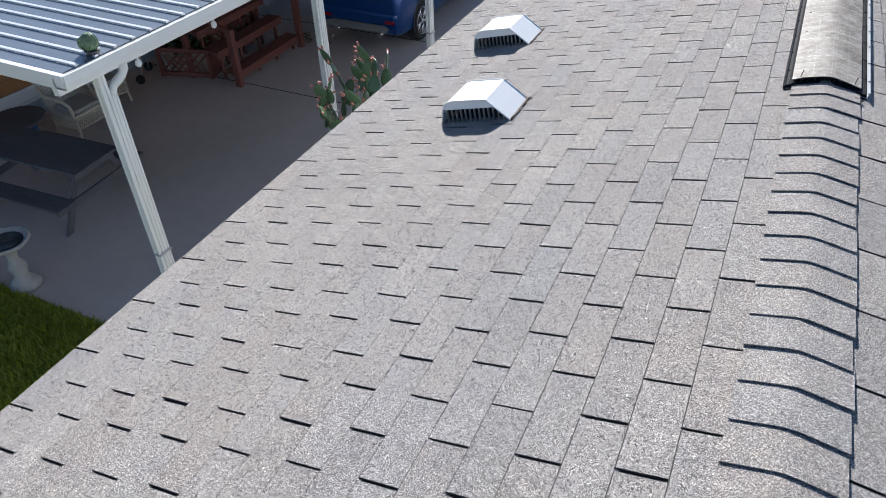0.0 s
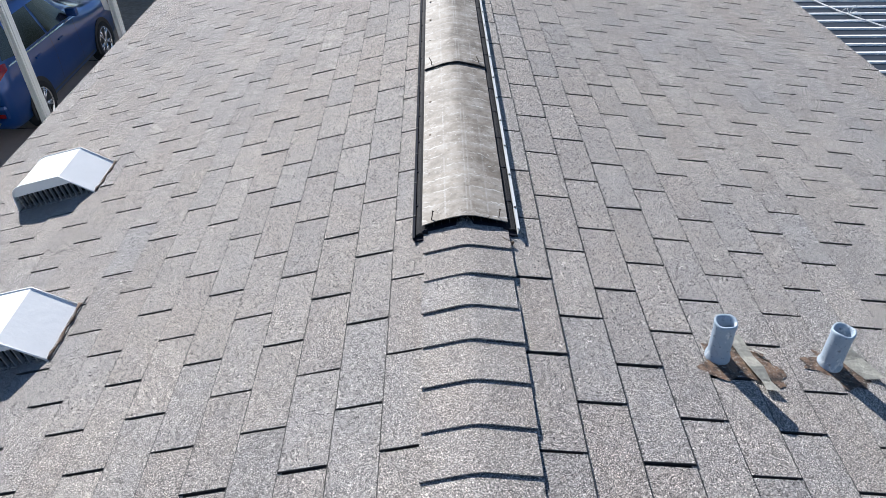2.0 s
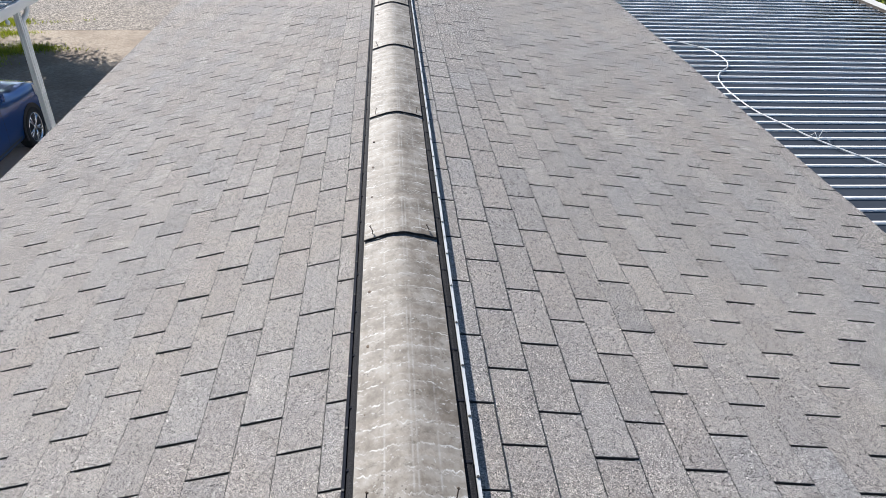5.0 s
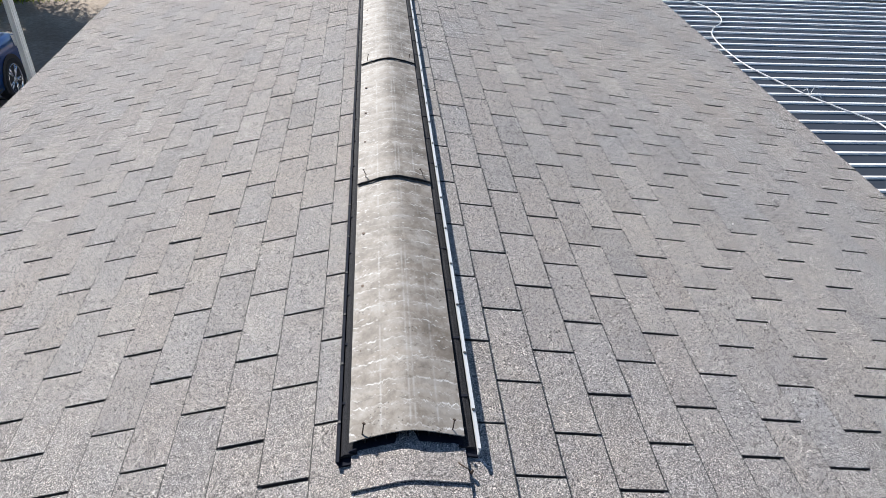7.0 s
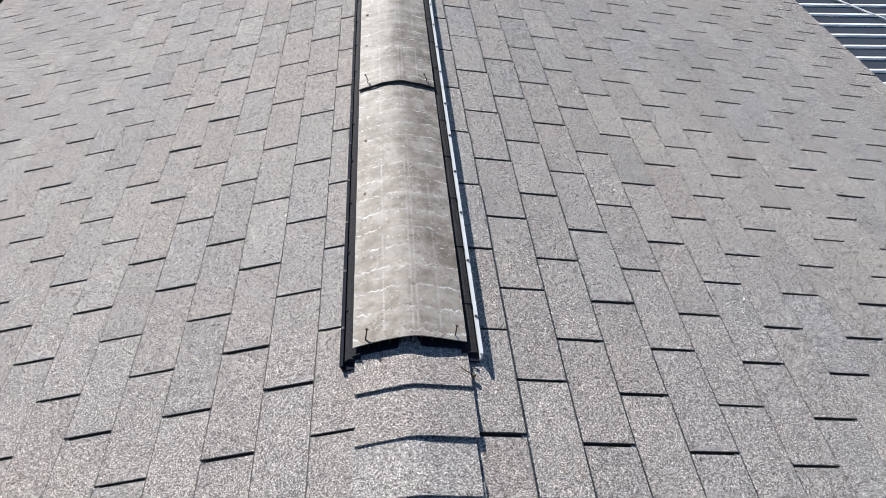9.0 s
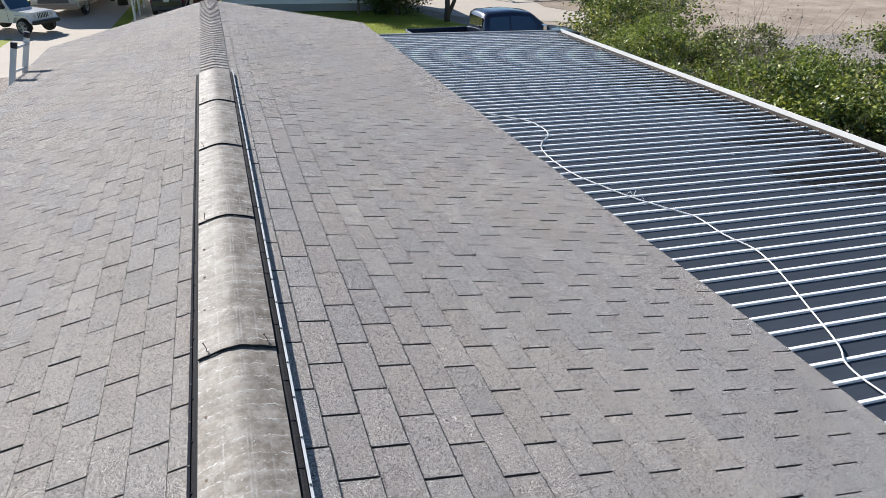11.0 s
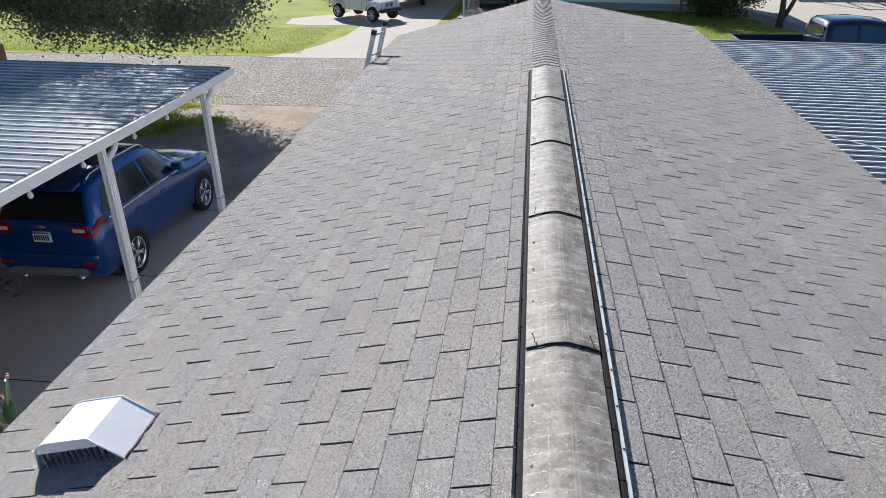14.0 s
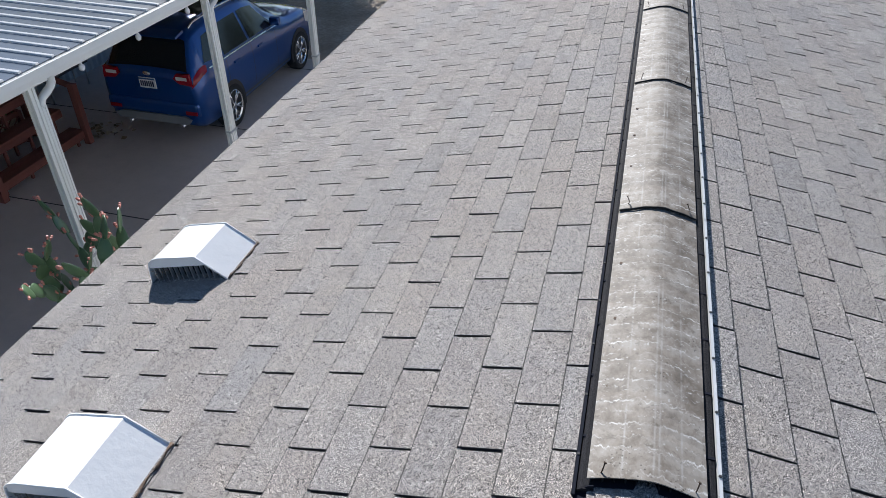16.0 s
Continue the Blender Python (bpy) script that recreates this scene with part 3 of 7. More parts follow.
for k, (ya, yb) in enumerate(zip(JOINTS, JOINTS[1:])):
    bm = BM()
    n = 28
    rows = []
    for j in range(n + 1):
        f = j / n
        start = ya + (0.022 if k == 0 else -0.012)
        y = start + (yb - start) * f
        lift = 0.006 * (1 - f) + 0.0008 * math.sin(f * 31 + k * 2.0) + 0.0012 * noise.noise((0.3, y * 6.0, k * 1.7))
        rows.append([bm.verts.new((x, y, TOP - 0.036 + h + lift + 0.0016 * noise.noise((x * 14, y * 7, k)))) for x, h in PROFILE])
    under_ = [[bm.verts.new(v.co - Vector((0, 0, 0.003))) for v in row] for row in rows]
    for grid, flip in ((rows, False), (under_, True)):
        for ra, rb in zip(grid, grid[1:]):
            for i in range(len(PROFILE) - 1):
                q = (ra[i], ra[i + 1], rb[i + 1], rb[i])
                bm.faces.new(q[::-1] if flip else q).smooth = True
    rims = [[row[0] for row in rows], [row[-1] for row in rows][::-1], rows[0][::-1], rows[-1]]
    for rim in rims:
        top_ = [bm.verts.new(v.co) for v in rim]
        low_ = [bm.verts.new(v.co - Vector((0, 0, 0.003))) for v in rim]
        for i in range(len(rim) - 1):
            bm.faces.new((top_[i], top_[i + 1], low_[i + 1], low_[i]))
    panel = part("vent_panel", bm, M["vent_sheet"], vent, "streaked and stained metal sheet")
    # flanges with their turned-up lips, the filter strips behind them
    # left lip dark and low, right lip bright and taller
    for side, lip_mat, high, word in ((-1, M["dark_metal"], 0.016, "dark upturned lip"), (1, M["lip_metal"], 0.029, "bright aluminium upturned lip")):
        bm = BM()
        x = lambda u: side * u
        base = lambda u: vent_base(side * u)
        out = [(0.100, base(0.100)), (0.162, base(0.162)), (0.162, base(0.162) + 0.005), (0.100, base(0.100) + 0.004)]
        prism(bm, out, lambda u, v, s: (x(u), yb - 0.004 if s else ya - 0.02, v))
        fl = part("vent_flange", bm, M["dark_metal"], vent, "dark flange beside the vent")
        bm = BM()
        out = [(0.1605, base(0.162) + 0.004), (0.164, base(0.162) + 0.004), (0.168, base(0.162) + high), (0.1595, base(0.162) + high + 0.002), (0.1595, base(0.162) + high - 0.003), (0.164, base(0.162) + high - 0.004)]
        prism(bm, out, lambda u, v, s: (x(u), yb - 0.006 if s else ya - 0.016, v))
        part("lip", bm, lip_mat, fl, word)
        bm = BM()
        brim = TOP - 0.036 + (0.031 if side < 0 else 0.038) - 0.007
        out = [(0.118, base(0.118) + 0.003), (0.158, base(0.158) + 0.006), (0.156, min(brim, base(0.156) + 0.013)), (0.146, brim), (0.118, brim)]
        prism(bm, out, lambda u, v, s: (x(u), yb if s else ya, v))
        part("filter_strip", bm, M["filter"], vent, "black mesh filter strip")
        for j in range(6):
            bm = BM()
            y = ya + 0.1 + j * 0.2
            rod(bm, (side * 0.163, y, base(0.162) + high), (side * 0.163, y, base(0.162) + high + 0.004), 0.004, seg=8)
            part("rivet", bm, M["black_plastic"], fl)
        # filter clamp tabs pressed over the sheet's edge
        for j in range(5):
            y = ya + 0.16 + j * 0.215
            bm = BM()
            box(bm, side * 0.130, side * 0.158, y - 0.004, y + 0.004, base(0.150) + 0.012, base(0.150) + 0.016)
            part("clip", bm, M["dark_metal"], vent)
    # inner baffle ribs seen in the open end
    if k == 0:
        under = [(px, roof_z(px) + 0.0185 - (0.006 if abs(px) < 0.02 else 0.0)) for px in (-0.150, -0.10, -0.05, -0.018, 0.018, 0.05, 0.10, 0.150)]
        # dark sheet puts shade into the vent's mouth
        bm = BM()
        prism(bm, under + [(px, pz - 0.004) for px, pz in reversed(under)], lambda u, v, s: (u, 0.012 + 0.05 * s, v))
        part("base_sheet", bm, M["dark_metal"], vent, "dark sheet that paints shade into the open end")
        # folded side walls that close the mouth beside the filter
        for sx in (-1, 1):
            bm = BM()
            prism(bm, [(sx * 0.152, roof_z(sx * 0.152) + 0.012), (sx * 0.120, roof_z(sx * 0.12) + 0.014), (sx * 0.120, TOP - 0.036 + 0.036), (sx * 0.134, TOP - 0.036 + 0.030)], lambda u, v, s: (u, 0.004 + 0.003 * s, v))
            part("end_fold", bm, M["dark_metal"], vent, "dark folded end of the flange")
        # added black board stops light coming through the mouth
        bm = BM()
        prism(bm, [(px, TOP - 0.036 + h - 0.004) for px, h in PROFILE] + [(px, pz) for px, pz in reversed(under)], lambda u, v, s: (u, 0.055 + 0.004 * s, v))
        part("end_baffle", bm, M["black_plastic"], vent, "black board added to keep the vent's mouth dark")
        for x in (-0.10, -0.075, -0.05, -0.025, 0.0, 0.025, 0.05, 0.075, 0.10):
            bm = BM()
            box(bm, x - 0.002, x + 0.002, ya + 0.026, ya + 0.10, roof_z(x) + 0.012, TOP - 0.036 + (0.056 if abs(x) < 0.06 else 0.042))
            part("inner_baffle", bm, M["black_plastic"], vent)
    yn = ya + (0.035 if k == 0 else 0.020)
    for x in (-0.108, 0.104):
        bm = BM()
        z = TOP - 0.036 + 0.040
        tube(bm, [(x, yn, z), (x + 0.003, yn + 0.002, z + 0.018), (x - 0.006 * (1 if k % 2 else -1), yn + 0.010, z + 0.034)], 0.0017, 6)
        rod(bm, (x - 0.006 * (1 if k % 2 else -1), yn + 0.010, z + 0.034), (x - 0.007 * (1 if k % 2 else -1), yn + 0.011, z + 0.036), 0.0042, seg=8)
        part("nail", bm, M["nail"], vent, "bent rusty roofing nail")
    for j in range(3):
        for x in (-0.110, 0.106):
            bm = BM()
            z = TOP - 0.036 + 0.041
            rod(bm, (x, ya + 0.32 + j * 0.28, z), (x, ya + 0.32 + j * 0.28, z + 0.004), 0.006, seg=8)
            part("nail_head", bm, M["nail"], vent)
# caulk and grit along the section joints
for joint in JOINTS[1:-1]:
    bm = BM()
    y = joint - 0.016
    tube(bm, [(x, y + 0.002 * math.sin(x * 90), TOP - 0.036 + h + 0.0065) for x, h in PROFILE], 0.0035, 5)
    part("joint_sealant", bm, M["asphalt_mat"], vent, "black tar line along the joint")
for x, y in ((-0.075, -0.055), (0.112, -0.045)):
    bm = BM()
    z = roof_z(x) + 0.014
    rod(bm, (x, y, z + 0.004), (x + 0.028, y - 0.022, z - 0.002), 0.0022, seg=6)
    rod(bm, (x + 0.028, y - 0.022, z - 0.002), (x + 0.030, y - 0.024, z - 0.002), 0.006, seg=8)
    part("loose_nail", bm, M["nail"], vent, "loose nail at the open end")

# ---- hooded roof vents ----
HOOD = [(0.0, 0.004), (0.112, 0.124), (0.300, 0.128), (0.334, 0.122), (0.356, 0.108), (0.369, 0.086), (0.384, 0.04), (0.394, 0.004)]


def roof_hood(side, x, y, width=0.262):
    """A low hood on the slope; x is its uphill edge, y its nearer end."""
    d0 = abs(x) / math.cos(ANGLE[side])
    hood = thing("roof_vent", "white enamelled hooded roof vent with dark grille fins", "roof vent", group="hooded roof vents")
    P = lambda u, v, n: on_roof(side, d0 + u, y + v, n)
    bm = BM()
    t = 0.003
    inner = [(u * 0.985 + 0.004, max(0.004, n - t)) for u, n in HOOD]
    a = [[bm.verts.new(P(u, v, n)) for u, n in HOOD] for v in (0.0, 0.08, 0.17, width)]
    b = [[bm.verts.new(P(u, v, n)) for u, n in inner] for v in (0.0, 0.08, 0.17, width)]
    for rows, flip in ((a, False), (b, True)):
        for ra, rb in zip(rows, rows[1:]):
            for i in range(len(HOOD) - 1):
                q = (ra[i], rb[i], rb[i + 1], ra[i + 1])
                bm.faces.new(q[::-1] if flip else q)
    for i in range(len(HOOD) - 1):
        bm.faces.new((a[0][i], a[0][i + 1], b[0][i + 1], b[0][i]))
        bm.faces.new((a[-1][i + 1], a[-1][i], b[-1][i], b[-1][i + 1]))
    bmesh.ops.recalc_face_normals(bm, faces=bm.faces[:])
    part("hood", bm, M["hood_white"], hood)
    # raised seam round both ends
    for v in (0.0, width):
        bm = BM()
        tube(bm, [P(u, v, n + 0.001) for u, n in HOOD], 0.0035, 6)
        part("hem", bm, M["hood_white"], hood)
    # end plate above the grille
    bm = BM()
    top = [(u, n) for u, n in HOOD if n > 0.09]
    prism(bm, [(0.076, 0.082), *top, (0.370, 0.082)], lambda u, n, s: P(u, 0.004 + 0.003 * s, n - 0.002))
    part("end_plate", bm, M["hood_white"], hood)
    bm = BM()
    prism(bm, [(0.004, 0.004), *[(u * 0.985 + 0.004, n - 0.004) for u, n in HOOD[1:-1]], (0.366, 0.004)], lambda u, n, s: P(u, width - 0.010 + 0.003 * s, n))
    part("back_plate", bm, M["hood_white"], hood)
    # grille fins
    for j in range(13):
        u = 0.040 + j * 0.0265
        h = 0.084 if u > 0.082 else 0.084 * u / 0.086
        bm = BM()
        prism(bm, [(u, 0.005), (u + 0.003, 0.005), (u - 0.004, h), (u - 0.007, h)], lambda uu, n, s: P(uu, 0.006 + 0.016 * s, n))
        part("fin", bm, M["fin_metal"], hood)
    bm = BM()
    prism(bm, [(0.012, 0.006), (0.08, 0.084), (0.366, 0.084), (0.384, 0.006)], lambda u, n, s: P(u, 0.045 + 0.002 * s, n))
    part("mesh_screen", bm, M["filter"], hood, "black insect screen behind the fins")
    bm = BM()
    rr = random.Random(3)
    for _ in range(16):
        u, n = rr.uniform(0.30, 0.365), rr.uniform(0.02, 0.07)
        p = P(u, 0.003, n)
        rod(bm, p, p + Vector((rr.uniform(-0.03, 0.03), rr.uniform(-0.004, 0.004), rr.uniform(-0.02, 0.03))), 0.0012, seg=4)
    part("nest_twigs", bm, M["twig"], hood, "twigs of an old nest in the grille")
    bm = BM()
    prism(bm, [(-0.014, 0.007), (0.40, 0.007), (0.40, 0.0095), (-0.014, 0.0095)], lambda u, n, s: P(u, 0.0 if not s else width + 0.04, n))
    part("flange", bm, M["shingle"], hood)
    bm = BM()
    tube(bm, [P(-0.008 + 0.004 * math.sin(i * 1.7), width * i / 9, 0.012) for i in range(10)], [0.0048 + 0.0030 * math.sin(i * 2.3) for i in range(10)], 6)
    part("sealant", bm, M["tar"], hood, "brown sealant along the uphill edge")
    return hood


roof_hood(-1, -1.65, 0.935)
roof_hood(-1, -1.355, -0.185)
roof_hood(1, 0.405, -1.76)

# ---- vent pipes with their patched flashing ----
def vent_pipe(x, y, h, lean):
    z = roof_z(x)
    pipe = thing("vent_pipe", "blue-grey painted plumbing vent pipe on the roof", "vent pipe", group="vent pipes")
    bm = BM()
    r, seg, rows = 0.0290, 20, []
    prof = [(r + 0.004, -0.012), (r + 0.003, 0.004), (r + 0.0045, 0.012), (r + 0.0045, 0.020), (r + 0.0005, 0.026), (r, 0.04), (r - 0.0005, h - 0.02), (r + 0.0015, h - 0.006), (r + 0.001, h), (r - 0.003, h + 0.0015), (r - 0.006, h - 0.004), (r - 0.007, h - 0.07), (0.001, h - 0.072)]
    for rad, zz in prof:
        rows.append([bm.verts.new((x + rad * math.cos(a) + lean[0] * zz, y + rad * math.sin(a) + lean[1] * zz, z + zz + (0.0022 * math.sin(3 * a + x * 9) if zz >= h - 0.006 else 0))) for a in (2 * math.pi * j / seg for j in range(seg))])
    for ra, rb in zip(rows, rows[1:]):
        for j in range(seg):
            bm.faces.new((ra[j], ra[(j + 1) % seg], rb[(j + 1) % seg], rb[j])).smooth = True
    part("pipe", bm, M["pipe_grey"], pipe)
    # black disc puts the bore's shade into its colour
    bm = BM()
    turned(bm, [(r - 0.008, h - 0.050), (0.002, h - 0.049)], (x + lean[0] * h, y + lean[1] * h, z), 16)
    part("pipe_bore", bm, M["black_plastic"], pipe, "black disc standing for the shaded bore")
    return pipe


vent_pipe(0.662, -0.462, 0.138, (-0.02, 0.02))
vent_pipe(0.990, -0.446, 0.138, (0.02, 0.02))


def tar_patch(x, y, sx, sy, seed):
    """An uneven flat patch of old tar on the shingles."""
    rr = random.Random(seed)
    bm = BM()
    mid = bm.verts.new((x, y, roof_z(x) + 0.0125))
    ring = []
    for j in range(26):
        a = 2 * math.pi * j / 26
        k = rr.uniform(0.55, 1.15)
        px, py = x + sx * k * math.cos(a), y + sy * k * math.sin(a)
        ring.append(bm.verts.new((px, py, roof_z(px) + 0.0095)))
    for j in range(26):
        bm.faces.new((mid, ring[j], ring[(j + 1) % 26]))
    return solid("tar_patch", bm, M["tar"], "rust-brown patch of old tar and flashing", "roof patch", group="tar patches", smooth=True)


tar_patch(0.715, -0.465, 0.130, 0.088, 4)
tar_patch(0.80, -0.50, 0.040, 0.055, 6)
tar_patch(1.02, -0.452, 0.120, 0.080, 9)


def flashing_shard(pts, width, seed):
    rr = random.Random(seed)
    bm = BM()
    ups = []
    for i, (x, y) in enumerate(pts):
        w = width * rr.uniform(0.7, 1.2)
        zz = roof_z(x) + 0.017 + rr.uniform(0, 0.010)
        ups.append([bm.verts.new((x - w / 2, y + rr.uniform(-0.006, 0.006), zz)), bm.verts.new((x + w / 2, y + rr.uniform(-0.006, 0.006), zz + rr.uniform(-0.004, 0.005)))])
    for a, b in zip(ups, ups[1:]):
        bm.faces.new((a[0], a[1], b[1], b[0]))
    bmesh.ops.solidify(bm, geom=bm.faces[:], thickness=0.005)
    return solid("flashing_shard", bm, M["flash"], "flaking strip of torn pipe flashing", "flashing", group="flashing shards")


flashing_shard([(0.725, -0.385), (0.735, -0.42), (0.745, -0.46), (0.755, -0.50), (0.768, -0.54), (0.775, -0.575)], 0.034, 2)
flashing_shard([(0.70, -0.40), (0.735, -0.405), (0.775, -0.425), (0.805, -0.45)], 0.018, 7)
flashing_shard([(1.045, -0.40), (1.065, -0.43), (1.085, -0.465), (1.10, -0.49)], 0.055, 5)


# ---- metal roofs beside the house ----
def pan_profile(w, rib, h):
    """One metal pan across its width: a flat and a rib."""
    return [(0.0, 0.0), (w - rib - 0.007, 0.0), (w - rib - 0.004, h), (w - 0.004, h), (w, 0.0)]


def pan_mesh(name, length, rise, w, rib, h, mats, toward):
    """A pan lying along x from 0 to toward * length, its width along y."""
    bm = BM()
    line = pan_profile(w, rib, h)
    P = lambda y, z, s: (toward * length * s, y, z + rise * s)
    for i, ((ya, za), (yb, zb)) in enumerate(zip(line, line[1:])):
        f = face(bm, [P(ya, za, 0), P(ya, za, 1), P(yb, zb, 1), P(yb, zb, 0)], 0 if i == 0 else 1)
    for i, ((ya, za), (yb, zb)) in enumerate(zip(line, line[1:])):
        face(bm, [P(ya, za - 0.003, 0), P(ya, za - 0.003, 1), P(yb, zb - 0.003, 1), P(yb, zb - 0.003, 0)], 0 if i == 0 else 1)
    face(bm, [P(ya, za, 0) for ya, za in line], 1)
    face(bm, [P(ya, za, 1) for ya, za in line], 1)
    if toward < 0:
        bmesh.ops.reverse_faces(bm, faces=bm.faces[:])
    return mesh_of(bm, name, mats)


# awning along the far side of the house
AX0, AX1, AY0, AY1, AZ0, AZ1 = 2.36, 5.98, -4.0, 11.12, 3.405, 3.33
awning = thing("awning", "flat metal awning roof of slate-grey pans with white ribs", "awning")
RIB = 0.1515
me = pan_mesh("roof_pan", AX1 - AX0, AZ1 - AZ0, RIB, 0.0185, 0.013, [M["awning_flat"], M["awning_rib"]], 1)
for i in range(int((AY1 - AY0) / RIB)):
    ob = new("roof_pan", me)
    ob.matrix_basis = Matrix.Translation((AX0, AY1 - 0.02 - (i + 1) * RIB, AZ0))
    ob.parent = awning
bm = BM()
prism(bm, [(AX1 - 0.02, AZ1 - 0.10), (AX1 + 0.11, AZ1 - 0.10), (AX1 + 0.12, AZ1 + 0.055), (AX1 + 0.105, AZ1 + 0.055), (AX1 + 0.098, AZ1 - 0.088), (AX1 - 0.008, AZ1 - 0.088), (AX1 - 0.012, AZ1 - 0.01), (AX1 - 0.02, AZ1 - 0.01)], lambda u, v, s: (u, AY1 + 0.03 if s else AY0, v))
part("gutter", bm, M["white_paint"], awning, "white aluminium gutter full of leaf litter")
bm = BM()
prism(bm, [(AX1 - 0.010, AZ1 - 0.08), (AX1 + 0.097, AZ1 - 0.08), (AX1 + 0.100, AZ1 + 0.006), (AX1 + 0.045, AZ1 + 0.016), (AX1 - 0.010, AZ1 - 0.012)], lambda u, v, s: (u, AY1 - 0.02 if s else AY0 + 0.02, v))
part("gutter_silt", bm, M["mulch_dark"], awning, "black leaf rot filling the gutter")
bm = BM()
prism(bm, [(AX0, AZ0 + 0.036), (AX1 + 0.10, AZ1 + 0.036), (AX1 + 0.10, AZ1 - 0.11), (AX0, AZ0 - 0.11)], lambda u, v, s: (u, AY1 + (0.055 if s else 0.002), v))
part("end_fascia", bm, M["shutter"], awning, "grey end fascia")
for y in (11.0, 8.0, 5.0, 2.0, -1.0, -3.8):
    bm = BM()
    box(bm, AX1 - 0.09, AX1 - 0.015, y - 0.0375, y + 0.0375, 0, AZ1 - 0.10, bevel=0.006)
    part("post", bm, M["white_paint"], awning)
rng = np.random.default_rng(21)
n = 5200
pts = np.stack([AX1 - 0.02 - np.abs(rng.normal(0, 0.16, n)) * (0.3 + 1.2 * (np.sin(rng.uniform(0, 6.3, 1)[0] + np.linspace(0, 40, n)) > 0)), rng.uniform(AY0 + 5, AY1 - 0.3, n), np.full(n, 0.0)], 1)
inside = rng.random(n) < 0.45
pts[inside, 0] = AX1 + rng.uniform(0.0, 0.09, inside.sum())
pts[:, 2] = np.where(pts[:, 0] > AX1 - 0.01, AZ1 - 0.03 + rng.uniform(0, 0.03, n), AZ1 + 0.008 + rng.uniform(0, 0.012, n))
quads("leaf_litter", leaves_at(pts, 0.022, rng, 0.15), n, M["rotten_leaf"], None, "dark rotten leaves along the awning gutter", "leaves")
cable = thing("coaxial_cable", "white cable lying loosely over the metal awning", "cable")
lie = lambda x: AZ0 + (AZ1 - AZ0) * (x - AX0) / (AX1 - AX0) + 0.016
route = [(2.50, 6.28), (2.72, 6.05), (2.92, 5.86), (3.10, 5.66), (3.13, 5.32), (3.07, 5.12), (2.91, 4.95), (2.82, 4.77), (2.78, 4.45), (2.80, 4.04), (2.90, 3.76), (3.00, 3.48), (3.16, 3.20), (3.29, 3.02), (3.27, 2.68), (3.35, 2.44), (3.27, 2.12), (3.12, 1.72), (3.01, 1.41), (2.96, 1.30), (2.89, 1.22), (2.86, 1.10), (2.87, 0.9), (2.95, 0.4), (2.9, -0.4), (2.7, -1.0)]
smooth_route = []
for (xa, ya), (xb, yb) in zip(route, route[1:]):
    for j in range(4):
        f = j / 4
        smooth_route.append((xa + (xb - xa) * f, ya + (yb - ya) * f))
for _ in range(2):
    smooth_route = [smooth_route[0]] + [((a[0] + 2 * b[0] + c[0]) / 4, (a[1] + 2 * b[1] + c[1]) / 4) for a, b, c in zip(smooth_route, smooth_route[1:], smooth_route[2:])] + [smooth_route[-1]]
bm = BM()
tube(bm, [(x, y, lie(x) + 0.004) for x, y in smooth_route], 0.0052, 7)
part("cable_run", bm, M["cable"], cable)
bm = BM()
for a in ((0.12, 0.10, 0.02), (0.05, -0.07, 0.01), (-0.02, 0.06, 0.012)):
    tube(bm, [(3.02, 3.46, lie(3.0) + 0.01), (3.02 + a[0] * 0.5, 3.46 + a[1] * 0.6, lie(3.0) + 0.03 + a[2]), (3.02 + a[0], 3.46 + a[1], lie(3.0) + 0.015)], 0.0025, 5)
part("cable_tie", bm, M["cable"], cable, "loose white tie ends")
bm = BM()
for dx in (0, 0.22, 0.5):
    rod(bm, (4.5 + dx, 4.35 - dx * 0.3, lie(4.5) + 0.003), (4.72 + dx, 4.30 - dx * 0.25, lie(4.7) + 0.012), 0.004, 0.002, seg=5)
solid("dry_twig", bm, M["twig"], "dry twig lying on the metal awning", "twig")

# carport over the driveway
CX, CY0, CY1, CZ, CW = -5.14, 0.10, 10.32, 3.03, 6.1
def carport_z(y):
    """Height of the carport's eave, a little higher at its near end."""
    return CZ + 0.014 * max(0.0, 8.0 - y)


carport = thing("carport", "white aluminium carport with a ribbed metal roof", "carport")
CRIB, CRISE = 0.2045, 0.10
me = pan_mesh("roof_pan", CW, CRISE, CRIB, 0.032, 0.016, [M["carport_flat"], M["carport_rib"]], -1)
for i in range(int((CY1 - CY0) / CRIB) + 1):
    ob = new("roof_pan", me)
    ob.matrix_basis = Matrix.Translation((CX - 0.02, CY0 + 0.01 + i * CRIB, carport_z(CY0 + 0.1 + i * CRIB)))
    ob.parent = carport
bm = BM()
for ya, yb in ((CY0 - 0.05, 8.0), (8.0, CY1 + 0.03)):
    prism(bm, [(CX - 0.02, -0.085), (CX + 0.10, -0.085), (CX + 0.115, -0.035), (CX + 0.12, 0.035), (CX + 0.105, 0.035), (CX + 0.098, -0.028), (CX + 0.09, -0.074), (CX - 0.008, -0.074), (CX - 0.008, -0.008), (CX - 0.02, -0.008)], lambda u, v, s: (u, yb if s else ya, v + carport_z(yb if s else ya)))
part("gutter", bm, M["white_paint"], carport, "white aluminium gutter")
for y, s in ((CY0 - 0.05, -1), (CY1 + 0.005, 1)):
    bm = BM()
    prism(bm, [(CX + 0.09, 0.03), (CX - CW, CRISE + 0.03), (CX - CW, CRISE - 0.09), (CX + 0.09, -0.09)], lambda u, v, k: (u, y + 0.045 * k, v + carport_z(y)))
    part("end_fascia", bm, M["white_paint"] if s < 0 else M["shutter"], carport, "white end fascia" if s < 0 else "grey end fascia")
bm = BM()
